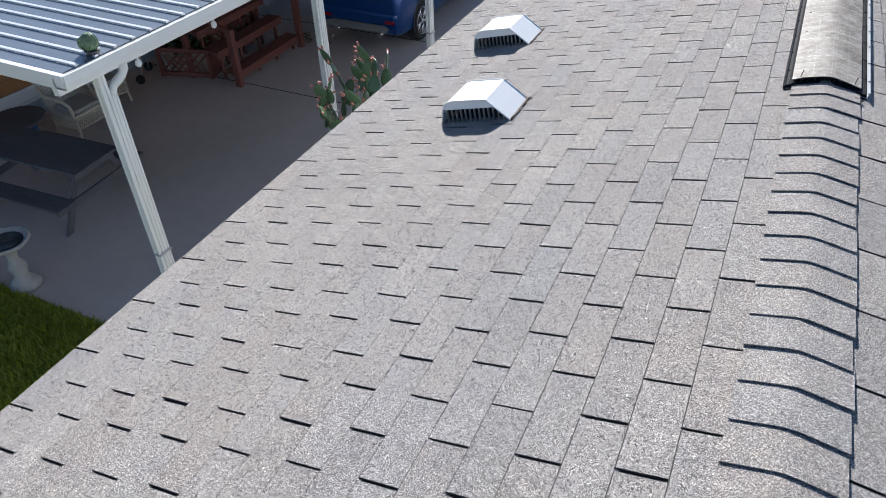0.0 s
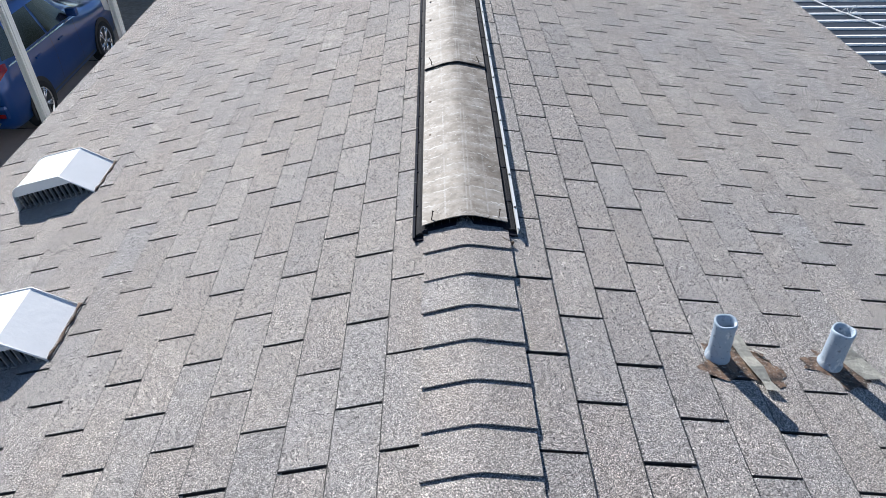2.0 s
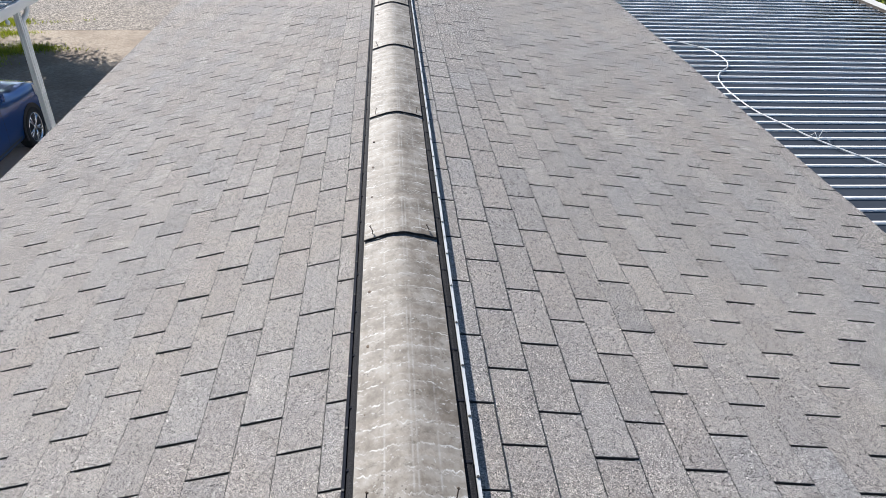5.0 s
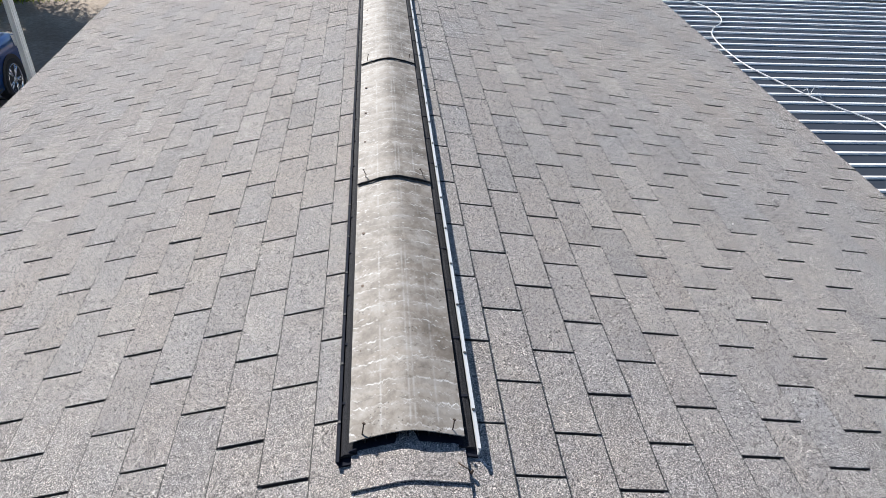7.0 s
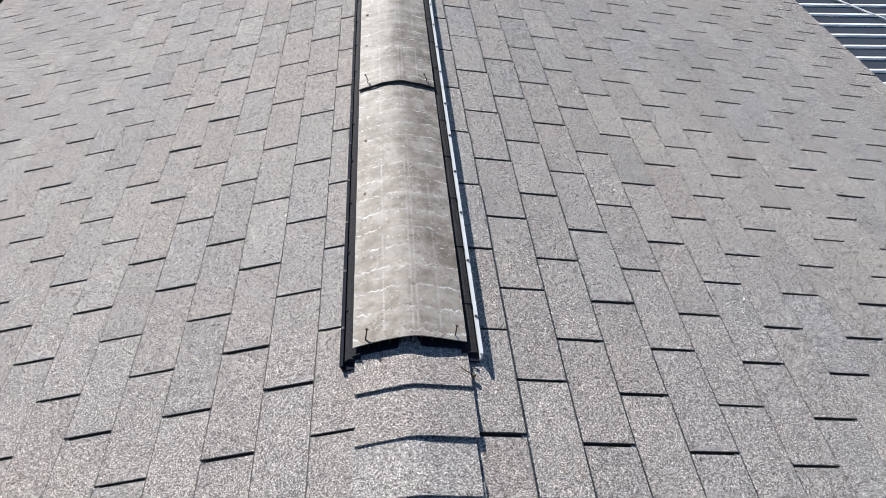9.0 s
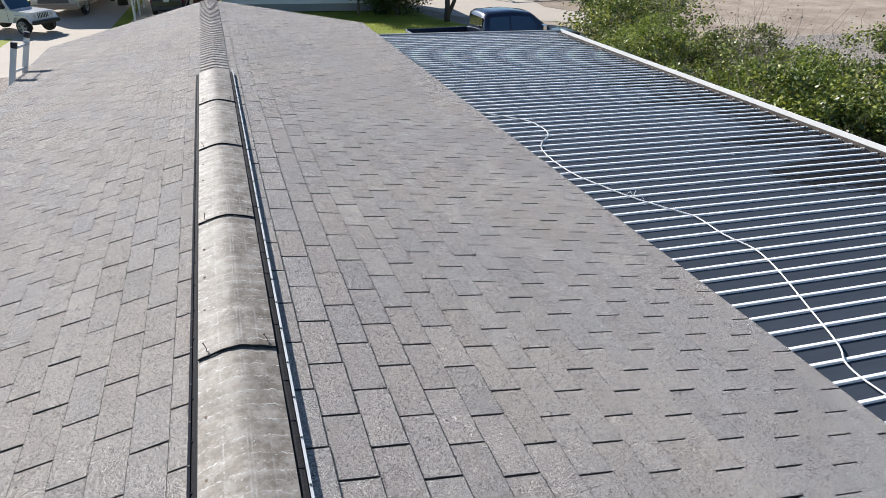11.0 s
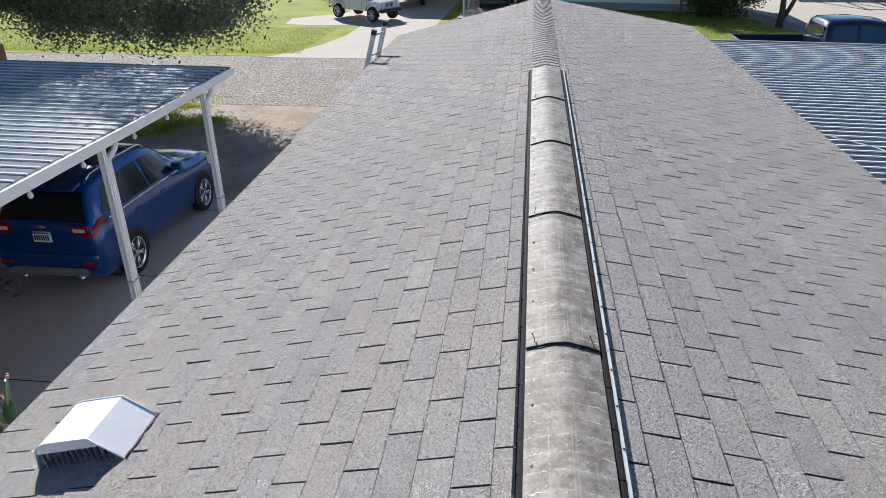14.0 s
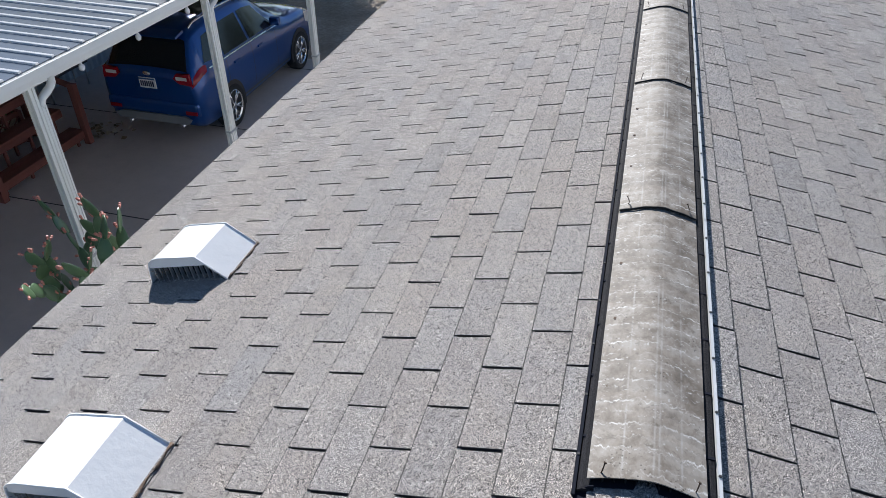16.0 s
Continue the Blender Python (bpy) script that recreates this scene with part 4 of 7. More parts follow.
for ya, yb in ((CY0 - 0.04, 8.0), (8.0, CY1)):
    prism(bm, [(CX - 0.08, -0.16), (CX - 0.02, -0.16), (CX - 0.02, -0.01), (CX - 0.08, -0.01)], lambda u, v, s: (u, yb if s else ya, v + carport_z(yb if s else ya)))
part("beam", bm, M["white_paint"], carport)


def carport_post(x, y, spout=True):
    """A fluted post with a downspout strapped to it."""
    bm = BM()
    h, k = 0.037, 0.013
    sq = [(-h, -h), (-0.012, -h), (-0.008, -h + k), (0.008, -h + k), (0.012, -h), (h, -h), (h, -0.012), (h - k, -0.008), (h - k, 0.008), (h, 0.012), (h, h), (0.012, h), (0.008, h - k), (-0.008, h - k), (-0.012, h), (-h, h), (-h, 0.012), (-h + k, 0.008), (-h + k, -0.008), (-h, -0.012)]
    prism(bm, sq, lambda u, v, s: (x + u, y + v, 0.0 if not s else carport_z(y) - 0.16))
    post = part("post", bm, M["white_paint"], carport)
    bm = BM()
    box(bm, x - 0.075, x + 0.075, y - 0.075, y + 0.075, 0, 0.008)
    part("base_plate", bm, M["white_paint"], post)
    if not spout:
        return
    sx, sy = x + 0.008, y + 0.076
    bm = BM()
    ring = [(-0.029, -0.028), (-0.022, -0.034), (-0.008, -0.034), (-0.005, -0.026), (0.005, -0.026), (0.008, -0.034), (0.022, -0.034), (0.029, -0.028), (0.029, -0.010), (0.021, -0.006), (0.021, 0.006), (0.029, 0.010), (0.029, 0.028), (0.022, 0.034), (-0.022, 0.034), (-0.029, 0.028)]
    prism(bm, ring, lambda u, v, s: (sx + u, sy + v, 0.12 if not s else carport_z(y) - 0.36))
    pipe = part("downspout", bm, M["white_paint"], post)
    bm = BM()
    path = [(sx, sy, carport_z(y) - 0.37), (sx, sy + 0.004, carport_z(y) - 0.33), (sx + 0.004, sy + 0.03, carport_z(y) - 0.295), (sx + 0.01, sy + 0.09, carport_z(y) - 0.265), (sx + 0.02, sy + 0.14, carport_z(y) - 0.235), (sx + 0.03, sy + 0.165, carport_z(y) - 0.19), (sx + 0.035, sy + 0.17, carport_z(y) - 0.115)]
    tube(bm, path, [0.036, 0.039, 0.035, 0.039, 0.035, 0.039, 0.036], 12)
    part("elbow", bm, M["white_paint"], post, "crimped white elbow")
    for z in (0.30, 1.09):
        bm = BM()
        box(bm, x - 0.048, x + 0.052, y - 0.042, y + 0.116, z, z + 0.024, bevel=0.003)
        part("strap", bm, M["fin_metal"], post, "thin grey metal strap")
    return post


for y in (0.47, 3.62, 6.55, 9.42):
    carport_post(-5.2, y)
for y in (0.9, 1.9, 4.3, 5.2, 6.15, 7.3, 8.2, 9.1):
    bm = BM()
    p = Vector((CX - 0.05, y, carport_z(y) - 0.22))
    bmesh.ops.create_uvsphere(bm, u_segments=10, v_segments=8, radius=0.03, matrix=Matrix.Translation(p) @ Matrix.Diagonal((1, 1, 1.25, 1)))
    rod(bm, p + Vector((0, 0, 0.03)), p + Vector((0, 0, 0.08)), 0.012, seg=8)
    part("light_bulb", bm, M["sign_white"], carport, "unlit white string-light bulb", smooth=True)

# old trailer wall closing the carport's far side
shed = thing("trailer_home", "old trailer with blue-grey corrugated skirting and orange boards", "trailer", at=pose(-10.98, 4.5, 0, 0, 0, -5))
for y0, y1, high in ((-6.5, 1.5, 0.20), (1.5, 7.5, 0.85)):
    bm = BM()
    n = int((y1 - y0) / 0.074)
    top, low = [], []
    for i in range(n + 1):
        y, x = y0 + (y1 - y0) * i / n, 0.016 + (0.018 if i % 2 else 0.0)
        low.append(bm.verts.new((x, y, 0))); top.append(bm.verts.new((x, y, high)))
    for i in range(n):
        bm.faces.new((low[i], low[i + 1], top[i + 1], top[i]))
    part("skirting", bm, M["skirting"], shed)
for j in range(2):
    bm = BM()
    box(bm, -0.15, 0.010 - 0.004 * j, -6.5, 7.5, 0.02 + 0.215 * j, 0.23 + 0.215 * j, bevel=0.004)
    part("siding_board", bm, M["siding"], shed, "white lap board")
for j in range(12):
    bm = BM()
    box(bm, -0.15, -0.005, -6.5, 7.5, 0.455 + 0.22 * j, 0.67 + 0.22 * j, bevel=0.004)
    part("siding_board", bm, M["orange_wood"], shed, "orange-brown stained board")


# ---- things on the driveway ----
def picnic_table(x, y, turn):
    m = pose(x, y, 0.0, 0, 0, turn)
    t = thing("picnic_table", "dark weathered wooden picnic table with attached benches", "picnic table", at=m)
    L = 1.83
    for j in range(5):
        bm = BM()
        box(bm, -L / 2, L / 2, -0.36 + j * 0.146, -0.36 + j * 0.146 + 0.138, 0.712, 0.75, bevel=0.006)
        part("table_plank", bm, M["grey_wood"], t)
    for s in (-1, 1):
        for j in range(2):
            bm = BM()
            a = s * 0.63 + (j - 0.5) * 0.146
            box(bm, -L / 2, L / 2, a - 0.069, a + 0.069, 0.412, 0.45, bevel=0.006)
            part("bench_plank", bm, M["grey_wood"], t)
    for ex in (-0.79, 0.79):
        for s in (-1, 1):
            bm = BM()
            prism(bm, [(s * 0.62, 0.0), (s * 0.71, 0.0), (s * 0.30, 0.712), (s * 0.21, 0.712)], lambda u, v, k: (ex - 0.019 + 0.038 * k, u, v))
            part("leg", bm, M["grey_wood"], t)
        bm = BM()
        box(bm, ex + 0.02, ex + 0.058, -0.74, 0.74, 0.322, 0.412, bevel=0.005)
        part("bench_support", bm, M["grey_wood"], t)
        bm = BM()
        box(bm, ex + 0.02, ex + 0.058, -0.34, 0.34, 0.622, 0.712, bevel=0.005)
        part("top_support", bm, M["grey_wood"], t)
        bm = BM()
        s = 1 if ex > 0 else -1
        prism(bm, [(ex - s * 0.02, 0.62), (ex - s * 0.02, 0.70), (ex - s * 0.52, 0.40), (ex - s * 0.50, 0.345)], lambda u, v, k: (u, -0.019 + 0.038 * k, v))
        part("brace", bm, M["grey_wood"], t)
    return t


picnic_table(-8.63, 1.86, 3)


def wicker_chair(x, y, turn):
    t = thing("wicker_armchair", "cream woven wicker armchair with a striped cushion", "armchair", at=pose(x, y, 0, 0, 0, turn), group="wicker armchairs")
    legs = ((-0.28, -0.26), (0.28, -0.26), (-0.27, 0.27), (0.27, 0.27))
    for lx, ly in legs:
        bm = BM()
        tube(bm, [(lx * 1.08, ly * 1.08, 0), (lx, ly, 0.30), (lx * 0.98, ly, 0.40)], [0.016, 0.02, 0.02], 8)
        part("leg", bm, M["wicker"], t)
    bm = BM()
    box(bm, -0.30, 0.30, -0.28, 0.28, 0.36, 0.41, bevel=0.02)
    part("seat", bm, M["wicker"], t)
    bm = BM()
    box(bm, -0.25, 0.25, -0.26, 0.24, 0.412, 0.48, bevel=0.03)
    part("cushion", bm, M["stone"], t, "pale striped cushion")
    # woven apron and back: crossed canes
    for nm, a, b, c, d, k in (("apron", (-0.30, -0.285, 0.20), (0.30, -0.285, 0.20), (0.30, -0.285, 0.36), (-0.30, -0.285, 0.36), 16), ("backrest", (-0.29, 0.27, 0.42), (0.29, 0.27, 0.42), (0.33, 0.36, 0.95), (-0.33, 0.36, 0.95), 14), ("side_apron", (0.30, -0.28, 0.20), (0.30, 0.28, 0.20), (0.30, 0.28, 0.36), (0.30, -0.28, 0.36), 14), ("side_apron", (-0.30, -0.28, 0.20), (-0.30, 0.28, 0.20), (-0.30, 0.28, 0.36), (-0.30, -0.28, 0.36), 14)):
        bm = BM()
        a, b, c, d = map(Vector, (a, b, c, d))
        for i in range(k + 1):
            f = i / k
            lo, hi = a.lerp(b, f), d.lerp(c, f)
            rod(bm, lo, d.lerp(c, min(1, f + 2 / k)), 0.005, seg=5)
            rod(bm, lo, d.lerp(c, max(0, f - 2 / k)), 0.005, seg=5)
        tube(bm, [a, b, c, d, a], 0.013, 6)
        part(nm, bm, M["wicker"], t)
    for s in (-1, 1):
        bm = BM()
        tube(bm, [(s * 0.30, -0.27, 0.40), (s * 0.33, -0.29, 0.60), (s * 0.34, -0.20, 0.66), (s * 0.34, 0.18, 0.67), (s * 0.32, 0.34, 0.80)], 0.026, 8)
        part("armrest", bm, M["wicker"], t)
    return t


wicker_chair(-9.82, 3.40, 88)
wicker_chair(-10.20, 4.20, 78)


def round_tub(x, y):
    t = thing("side_table", "round dark blue woven side table", "side table", at=pose(x, y, 0))
    bm = BM()
    turned(bm, [(0.20, 0.0), (0.23, 0.10), (0.25, 0.30), (0.29, 0.42)], (0, 0, 0), 24)
    part("base", bm, M["blue_plastic"], t)
    bm = BM()
    turned(bm, [(0.40, 0.42), (0.42, 0.44), (0.42, 0.46), (0.40, 0.47)], (0, 0, 0), 32)
    part("tabletop", bm, M["grey_wood"], t, "dark tabletop")


round_tub(-10.28, 2.66)


def bird_bath(x, y):
    t = thing("bird_bath", "cast stone bird bath with a carved rim", "bird bath", at=pose(x, y, 0))
    bm = BM()
    turned(bm, [(0.17, 0.0), (0.18, 0.02), (0.17, 0.05), (0.145, 0.06), (0.15, 0.085), (0.125, 0.10), (0.105, 0.13), (0.08, 0.17), (0.095, 0.24), (0.11, 0.30), (0.085, 0.35), (0.06, 0.40), (0.065, 0.47), (0.09, 0.53), (0.11, 0.56)], (0, 0, 0), 28)
    part("pedestal", bm, M["stone"], t)
    bm = BM()
    turned(bm, [(0.10, 0.56), (0.17, 0.585), (0.235, 0.62), (0.262, 0.645), (0.268, 0.668), (0.258, 0.68), (0.235, 0.676), (0.215, 0.655), (0.15, 0.625), (0.02, 0.615)], (0, 0, 0), 36)
    bowl = part("bowl", bm, M["stone"], t)
    for j in range(22):
        a = 2 * math.pi * j / 22
        bm = BM()
        bmesh.ops.create_uvsphere(bm, u_segments=8, v_segments=6, radius=0.026, matrix=Matrix.Translation((0.252 * math.cos(a), 0.252 * math.sin(a), 0.664)) @ Matrix.Rotation(a, 4, "Z") @ Matrix.Diagonal((0.8, 1.25, 0.85, 1)))
        part("carved_petal", bm, M["stone"], bowl, smooth=True)
    bm = BM()
    turned(bm, [(0.205, 0.646), (0.002, 0.6465)], (0, 0, 0), 32)
    part("water", bm, M["water"], t, "still dark water")


bird_bath(-7.49, 0.31)


def plant_stand(x, y0, y1):
    """Stepped red shelves between end posts."""
    t = thing("plant_stand", "red-stained stepped wooden plant stand", "plant stand")
    tiers = ((x, 0.24), (x - 0.36, 0.55), (x - 0.72, 0.86))
    for xx, z in tiers:
        for j in range(2):
            bm = BM()
            box(bm, xx - 0.16 + j * 0.15, xx - 0.016 + j * 0.15, y0, y1, z - 0.035, z, bevel=0.005)
            part("shelf_board", bm, M["red_wood"], t)
        bm = BM()
        box(bm, xx + 0.10, xx + 0.135, y0, y1, z - 0.13, z - 0.036, bevel=0.004)
        part("apron", bm, M["red_wood"], t)
        for k in range(4):
            yy = y0 + 0.15 + (y1 - y0 - 0.3) * k / 3
            bm = BM()
            box(bm, xx - 0.12, xx + 0.09, yy - 0.02, yy + 0.02, max(0, z - 0.14), z - 0.036)
            box(bm, xx + 0.04, xx + 0.08, yy - 0.02, yy + 0.02, 0, z - 0.14)
            part("leg", bm, M["red_wood"], t)
    for yy in (y0, y1):
        bm = BM()
        box(bm, x + 0.09, x + 0.20, yy - 0.05, yy + 0.05, 0, 1.02, bevel=0.008)
        part("end_post", bm, M["red_wood"], t)
        bm = BM()
        box(bm, x - 0.95, x - 0.85, yy - 0.05, yy + 0.05, 0, 1.30, bevel=0.008)
        part("end_post", bm, M["red_wood"], t)
        bm = BM()
        prism(bm, [(x + 0.15, 0.94), (x + 0.15, 1.02), (x - 0.9, 1.30), (x - 0.9, 1.22)], lambda u, v, s: (u, yy - 0.025 + 0.05 * s, v))
        part("end_rail", bm, M["red_wood"], t)
    return t


plant_stand(-8.62, 5.62, 7.50)


def lattice_planter(x, y, turn, w=0.95, h=0.52):
    t = thing("lattice_planter", "red-stained planter box with crossed lattice sides", "planter", at=pose(x, y, 0, 0, 0, turn), group="lattice planters")
    for s in (-1, 1):
        bm = BM()
        for i in range(-2, 10):
            for sl in (1, -1):
                a = Vector((-w / 2 + i * w / 7, s * 0.2 + 0.006 * sl, 0.07))
                b = a + Vector((sl * (h - 0.1), 0, h - 0.1))
                if abs(a.x) <= w / 2 + 0.01 and abs(b.x) <= w / 2 + 0.05:
                    rod(bm, a, b, 0.014, seg=4)
        part("lattice", bm, M["red_wood"], t)
        for z in (0.03, h - 0.05):
            bm = BM()
            box(bm, -w / 2 - 0.03, w / 2 + 0.03, s * 0.2 - 0.03, s * 0.2 + 0.03, z, z + 0.07, bevel=0.005)
            part("rail", bm, M["red_wood"], t)
    for s in (-1, 1):
        bm = BM()
        box(bm, s * w / 2 - 0.03, s * w / 2 + 0.03, -0.23, 0.23, 0.0, h + 0.03, bevel=0.006)
        part("end_board", bm, M["red_wood"], t)
    bm = BM()
    box(bm, -w / 2 + 0.04, w / 2 - 0.04, -0.16, 0.16, 0.05, h - 0.08)
    part("soil", bm, M["mulch"], t)
    rng = np.random.default_rng(int(abs(x * 100)))
    p = rng.normal(0, 1, (500, 3)) * (w * 0.25, 0.10, 0.10) + (0, 0, h + 0.06)
    quads("foliage", leaves_at(p, 0.06, rng), 500, M["dark_leaf"], t, "sparse dusty foliage")


lattice_planter(-9.65, 5.75, 15)
lattice_planter(-9.75, 6.85, 80)


def grill(x, y):
    t = thing("barbecue_grill", "grey kettle grill on thin legs with wheels", "grill", at=pose(x, y, 0, 0, 0, 30))
    bm = BM()
    turned(bm, [(0.02, 0.55), (0.16, 0.58), (0.26, 0.66), (0.30, 0.76), (0.30, 0.78), (0.26, 0.88), (0.16, 0.96), (0.02, 0.99)], (0, 0, 0), 24)
    part("bowl", bm, M["trim_grey"], t)
    for a in (0, 120, 240):
        bm = BM()
        c, s = math.cos(radians(a)), math.sin(radians(a))
        rod(bm, (0.16 * c, 0.16 * s, 0.60), (0.33 * c, 0.33 * s, 0.0), 0.011, seg=8)
        part("leg", bm, M["fin_metal"], t)
    for a in (120, 240):
        bm = BM()
        c, s = math.cos(radians(a)), math.sin(radians(a))
        rod(bm, (0.33 * c, 0.33 * s - 0.02, 0.08), (0.33 * c, 0.33 * s + 0.02, 0.08), 0.08, seg=16)
        part("wheel", bm, M["tyre"], t)


grill(-10.2, 5.35)


def bench_seat(x, y):
    """A small dark bench beside the far wall."""
    t = thing("utility_bench", "low dark metal bench beside the trailer wall", "bench", at=pose(x, y, 0, 0, 0, 90))
    bm = BM()
    box(bm, -0.55, 0.55, -0.2, 0.2, 0.42, 0.46, bevel=0.008)
    part("seat", bm, M["trim_grey"], t)
    for lx in (-0.48, 0.48):
        for ly in (-0.15, 0.15):
            bm = BM()
            rod(bm, (lx, ly, 0), (lx, ly, 0.42), 0.016, seg=8)
            part("leg", bm, M["fin_metal"], t)


bench_seat(-10.2, 9.1)


def prickly_pear(x, y, scale, seed, pads=42, stems=4, name="prickly_pear"):
    rr = random.Random(seed)
    t = thing(name, "prickly pear cactus with green pads and pink fruit", "cactus", at=pose(x, y, 0))
    made = []

    def pad(base, direction, face_turn, size, level):
        d = Vector(direction).normalized()
        side = d.orthogonal().normalized()
        side = (Matrix.Rotation(face_turn, 3, d) @ side)
        nrm = d.cross(side)
        bm = BM()
        seg = 14
        rings = []
        for k in range(7):
            f = k / 6
            w = size * 0.33 * math.sin(math.pi * (0.12 + 0.86 * f) ** 0.8) ** 0.75 + 0.012
            th = size * 0.055 * math.sin(math.pi * (0.1 + 0.85 * f)) + 0.004
            c = Vector(base) + d * (size * f)
            rings.append([bm.verts.new(c + side * (w * math.cos(a)) + nrm * (th * math.sin(a))) for a in (2 * math.pi * j / seg for j in range(seg))])
        for ra, rb in zip(rings, rings[1:]):
            for j in range(seg):
                bm.faces.new((ra[j], ra[(j + 1) % seg], rb[(j + 1) % seg], rb[j])).smooth = True
        bm.faces.new(list(reversed(rings[0]))); bm.faces.new(rings[-1])
        ob = part("pad", bm, M["cactus"], t)
        tip = Vector(base) + d * size * 0.93
        made.append((tip, d, side, nrm, size, level))
        if level >= 2:
            for _ in range(rr.randint(1, 4)):
                a = rr.uniform(-1.1, 1.1)
                p = Vector(base) + d * size * (0.55 + 0.42 * math.cos(a)) + side * (size * 0.36 * math.sin(a))
                g = (d * math.cos(a) + side * math.sin(a)).normalized()
                bm = BM()
                rod(bm, p, p + g * 0.030 * scale, 0.008 * scale, 0.0125 * scale, seg=7)
                rod(bm, p + g * 0.030 * scale, p + g * 0.046 * scale, 0.0135 * scale, 0.009 * scale, seg=7)
                part("fruit", bm, M["cactus_fruit"], ob)

    # a few stems of stacked pads carry the crown
    for q in range(4):
        a = q * 1.57 + rr.uniform(-0.4, 0.4)
        at = Vector((0.08 * math.cos(a), 0.10 * math.sin(a), 0)) * scale
        for j in range(stems):
            g = Vector((0.10 * math.cos(a) + rr.uniform(-0.16, 0.16), 0.10 * math.sin(a) + rr.uniform(-0.16, 0.16), 1)).normalized()
            size = (0.33 - 0.016 * j) * scale
            pad(at, g, rr.uniform(0, 3), size, 0 if j < stems - 1 else 1)
            at = at + g * size * 0.9
    made[:] = [m for m in made if m[5] == 1 or rr.random() < 0.4]
    i = 0
    while len(made) < pads:
        tip, d, side, nrm, size, level = made[i % len(made)]
        i += 1
        if level > 5:
            continue
        g = (d + side * rr.uniform(-0.9, 0.9) + nrm * rr.uniform(-0.5, 0.5) + Vector((0, 0, 0.35))).normalized()
        pad(tip - d * size * 0.06, g, rr.uniform(0, 3), max(0.19 * scale, size * rr.uniform(0.72, 0.95)), level + 1)
    return t


prickly_pear(-3.80, 2.52, 1.0, 12, 150, 7)
prickly_pear(-4.14, 2.62, 0.9, 21, 100, 7)
prickly_pear(-4.02, 2.08, 0.85, 15, 50, 4)


def gutter_cactus(x, y, z):
    t = thing("potted_cactus", "small round spiny cactus pot on the carport edge", "cactus", at=pose(x, y, z))
    for dx, r in ((0.0, 0.062), (-0.07, 0.045)):
        bm = BM()
        seg = 24
        rings = []
        for k in range(9):
            a = math.pi * (0.08 + 0.9 * k / 9)
            rings.append([bm.verts.new((dx + r * math.sin(a) * (1 + 0.12 * (j % 2)) * math.cos(2 * math.pi * j / seg), r * math.sin(a) * (1 + 0.12 * (j % 2)) * math.sin(2 * math.pi * j / seg), r * 1.25 * (1 - math.cos(a)) + 0.02)) for j in range(seg)])
        for ra, rb in zip(rings, rings[1:]):
            for j in range(seg):
                bm.faces.new((ra[j], ra[(j + 1) % seg], rb[(j + 1) % seg], rb[j]))
        bm.faces.new(rings[-1])
        stem = part("stem", bm, M["cactus"], t)
        bm = BM()
        rr = random.Random(4)
        for _ in range(70):
            a, b = rr.uniform(0, 6.28), rr.uniform(0.2, 2.6)
            n_ = Vector((math.sin(b) * math.cos(a), math.sin(b) * math.sin(a), -math.cos(b)))
            p = Vector((dx, 0, r * 1.25 + 0.02)) + Vector((n_.x * r * 1.1, n_.y * r * 1.1, n_.z * r * 1.25))
            rod(bm, p, p + n_ * 0.018, 0.0012, 0.0004, seg=3)
        part("spines", bm, M["spine"], stem)
    bm = BM()
    turned(bm, [(0.05, -0.005), (0.06, 0.03), (0.062, 0.035), (0.05, 0.03)], (0, 0, 0), 18)
    part("pot", bm, M["trim_grey"], t)


gutter_cactus(-5.22, 0.52, carport_z(0.52) + 0.008)

# slab joints, pale flecks on the slab, grass on the near lawn
for y in (5.75, 8.6, 11.35):
    bm = BM()
    box(bm, -11.4, -2.25, y - 0.008, y + 0.008, 0.0005, 0.004)
    solid("slab_joint", bm, M["asphalt_mat"], "dark filled joint across the concrete slab", "joint", kind="structure")
rng = np.random.default_rng(5)
pts = np.stack([rng.normal(-8.45, 0.26, 46), rng.normal(7.95, 0.20, 46), np.full(46, 0.012)], 1)
quads("fallen_leaves", leaves_at(pts, 0.10, rng, 0.1, 0.8), 46, M["dry_leaf"], None, "scattered pale flecks on the concrete", "leaves")


def grass_patch(name, outline_fn, n, size, seed, label):
    rng = np.random.default_rng(seed)
    base = outline_fn(rng, n)
    a = rng.uniform(0, 6.28, n)
    lean = rng.normal(0, 0.4, (n, 2))
    h = size * rng.uniform(0.5, 1.4, n)
    w = 0.006 + 0.004 * rng.random(n)
    side = np.stack([np.cos(a) * w, np.sin(a) * w, 0 * a], 1)
    tip = base + np.stack([lean[:, 0] * h, lean[:, 1] * h, h], 1)
    mid = base + (tip - base) * 0.5 + np.stack([0 * a, 0 * a, 0.1 * h], 1)
    v = np.stack([base - side, base + side, mid + side * 0.8, tip], 1)
    return quads(name, v, n, M["grass_blade"], None, label, "grass")


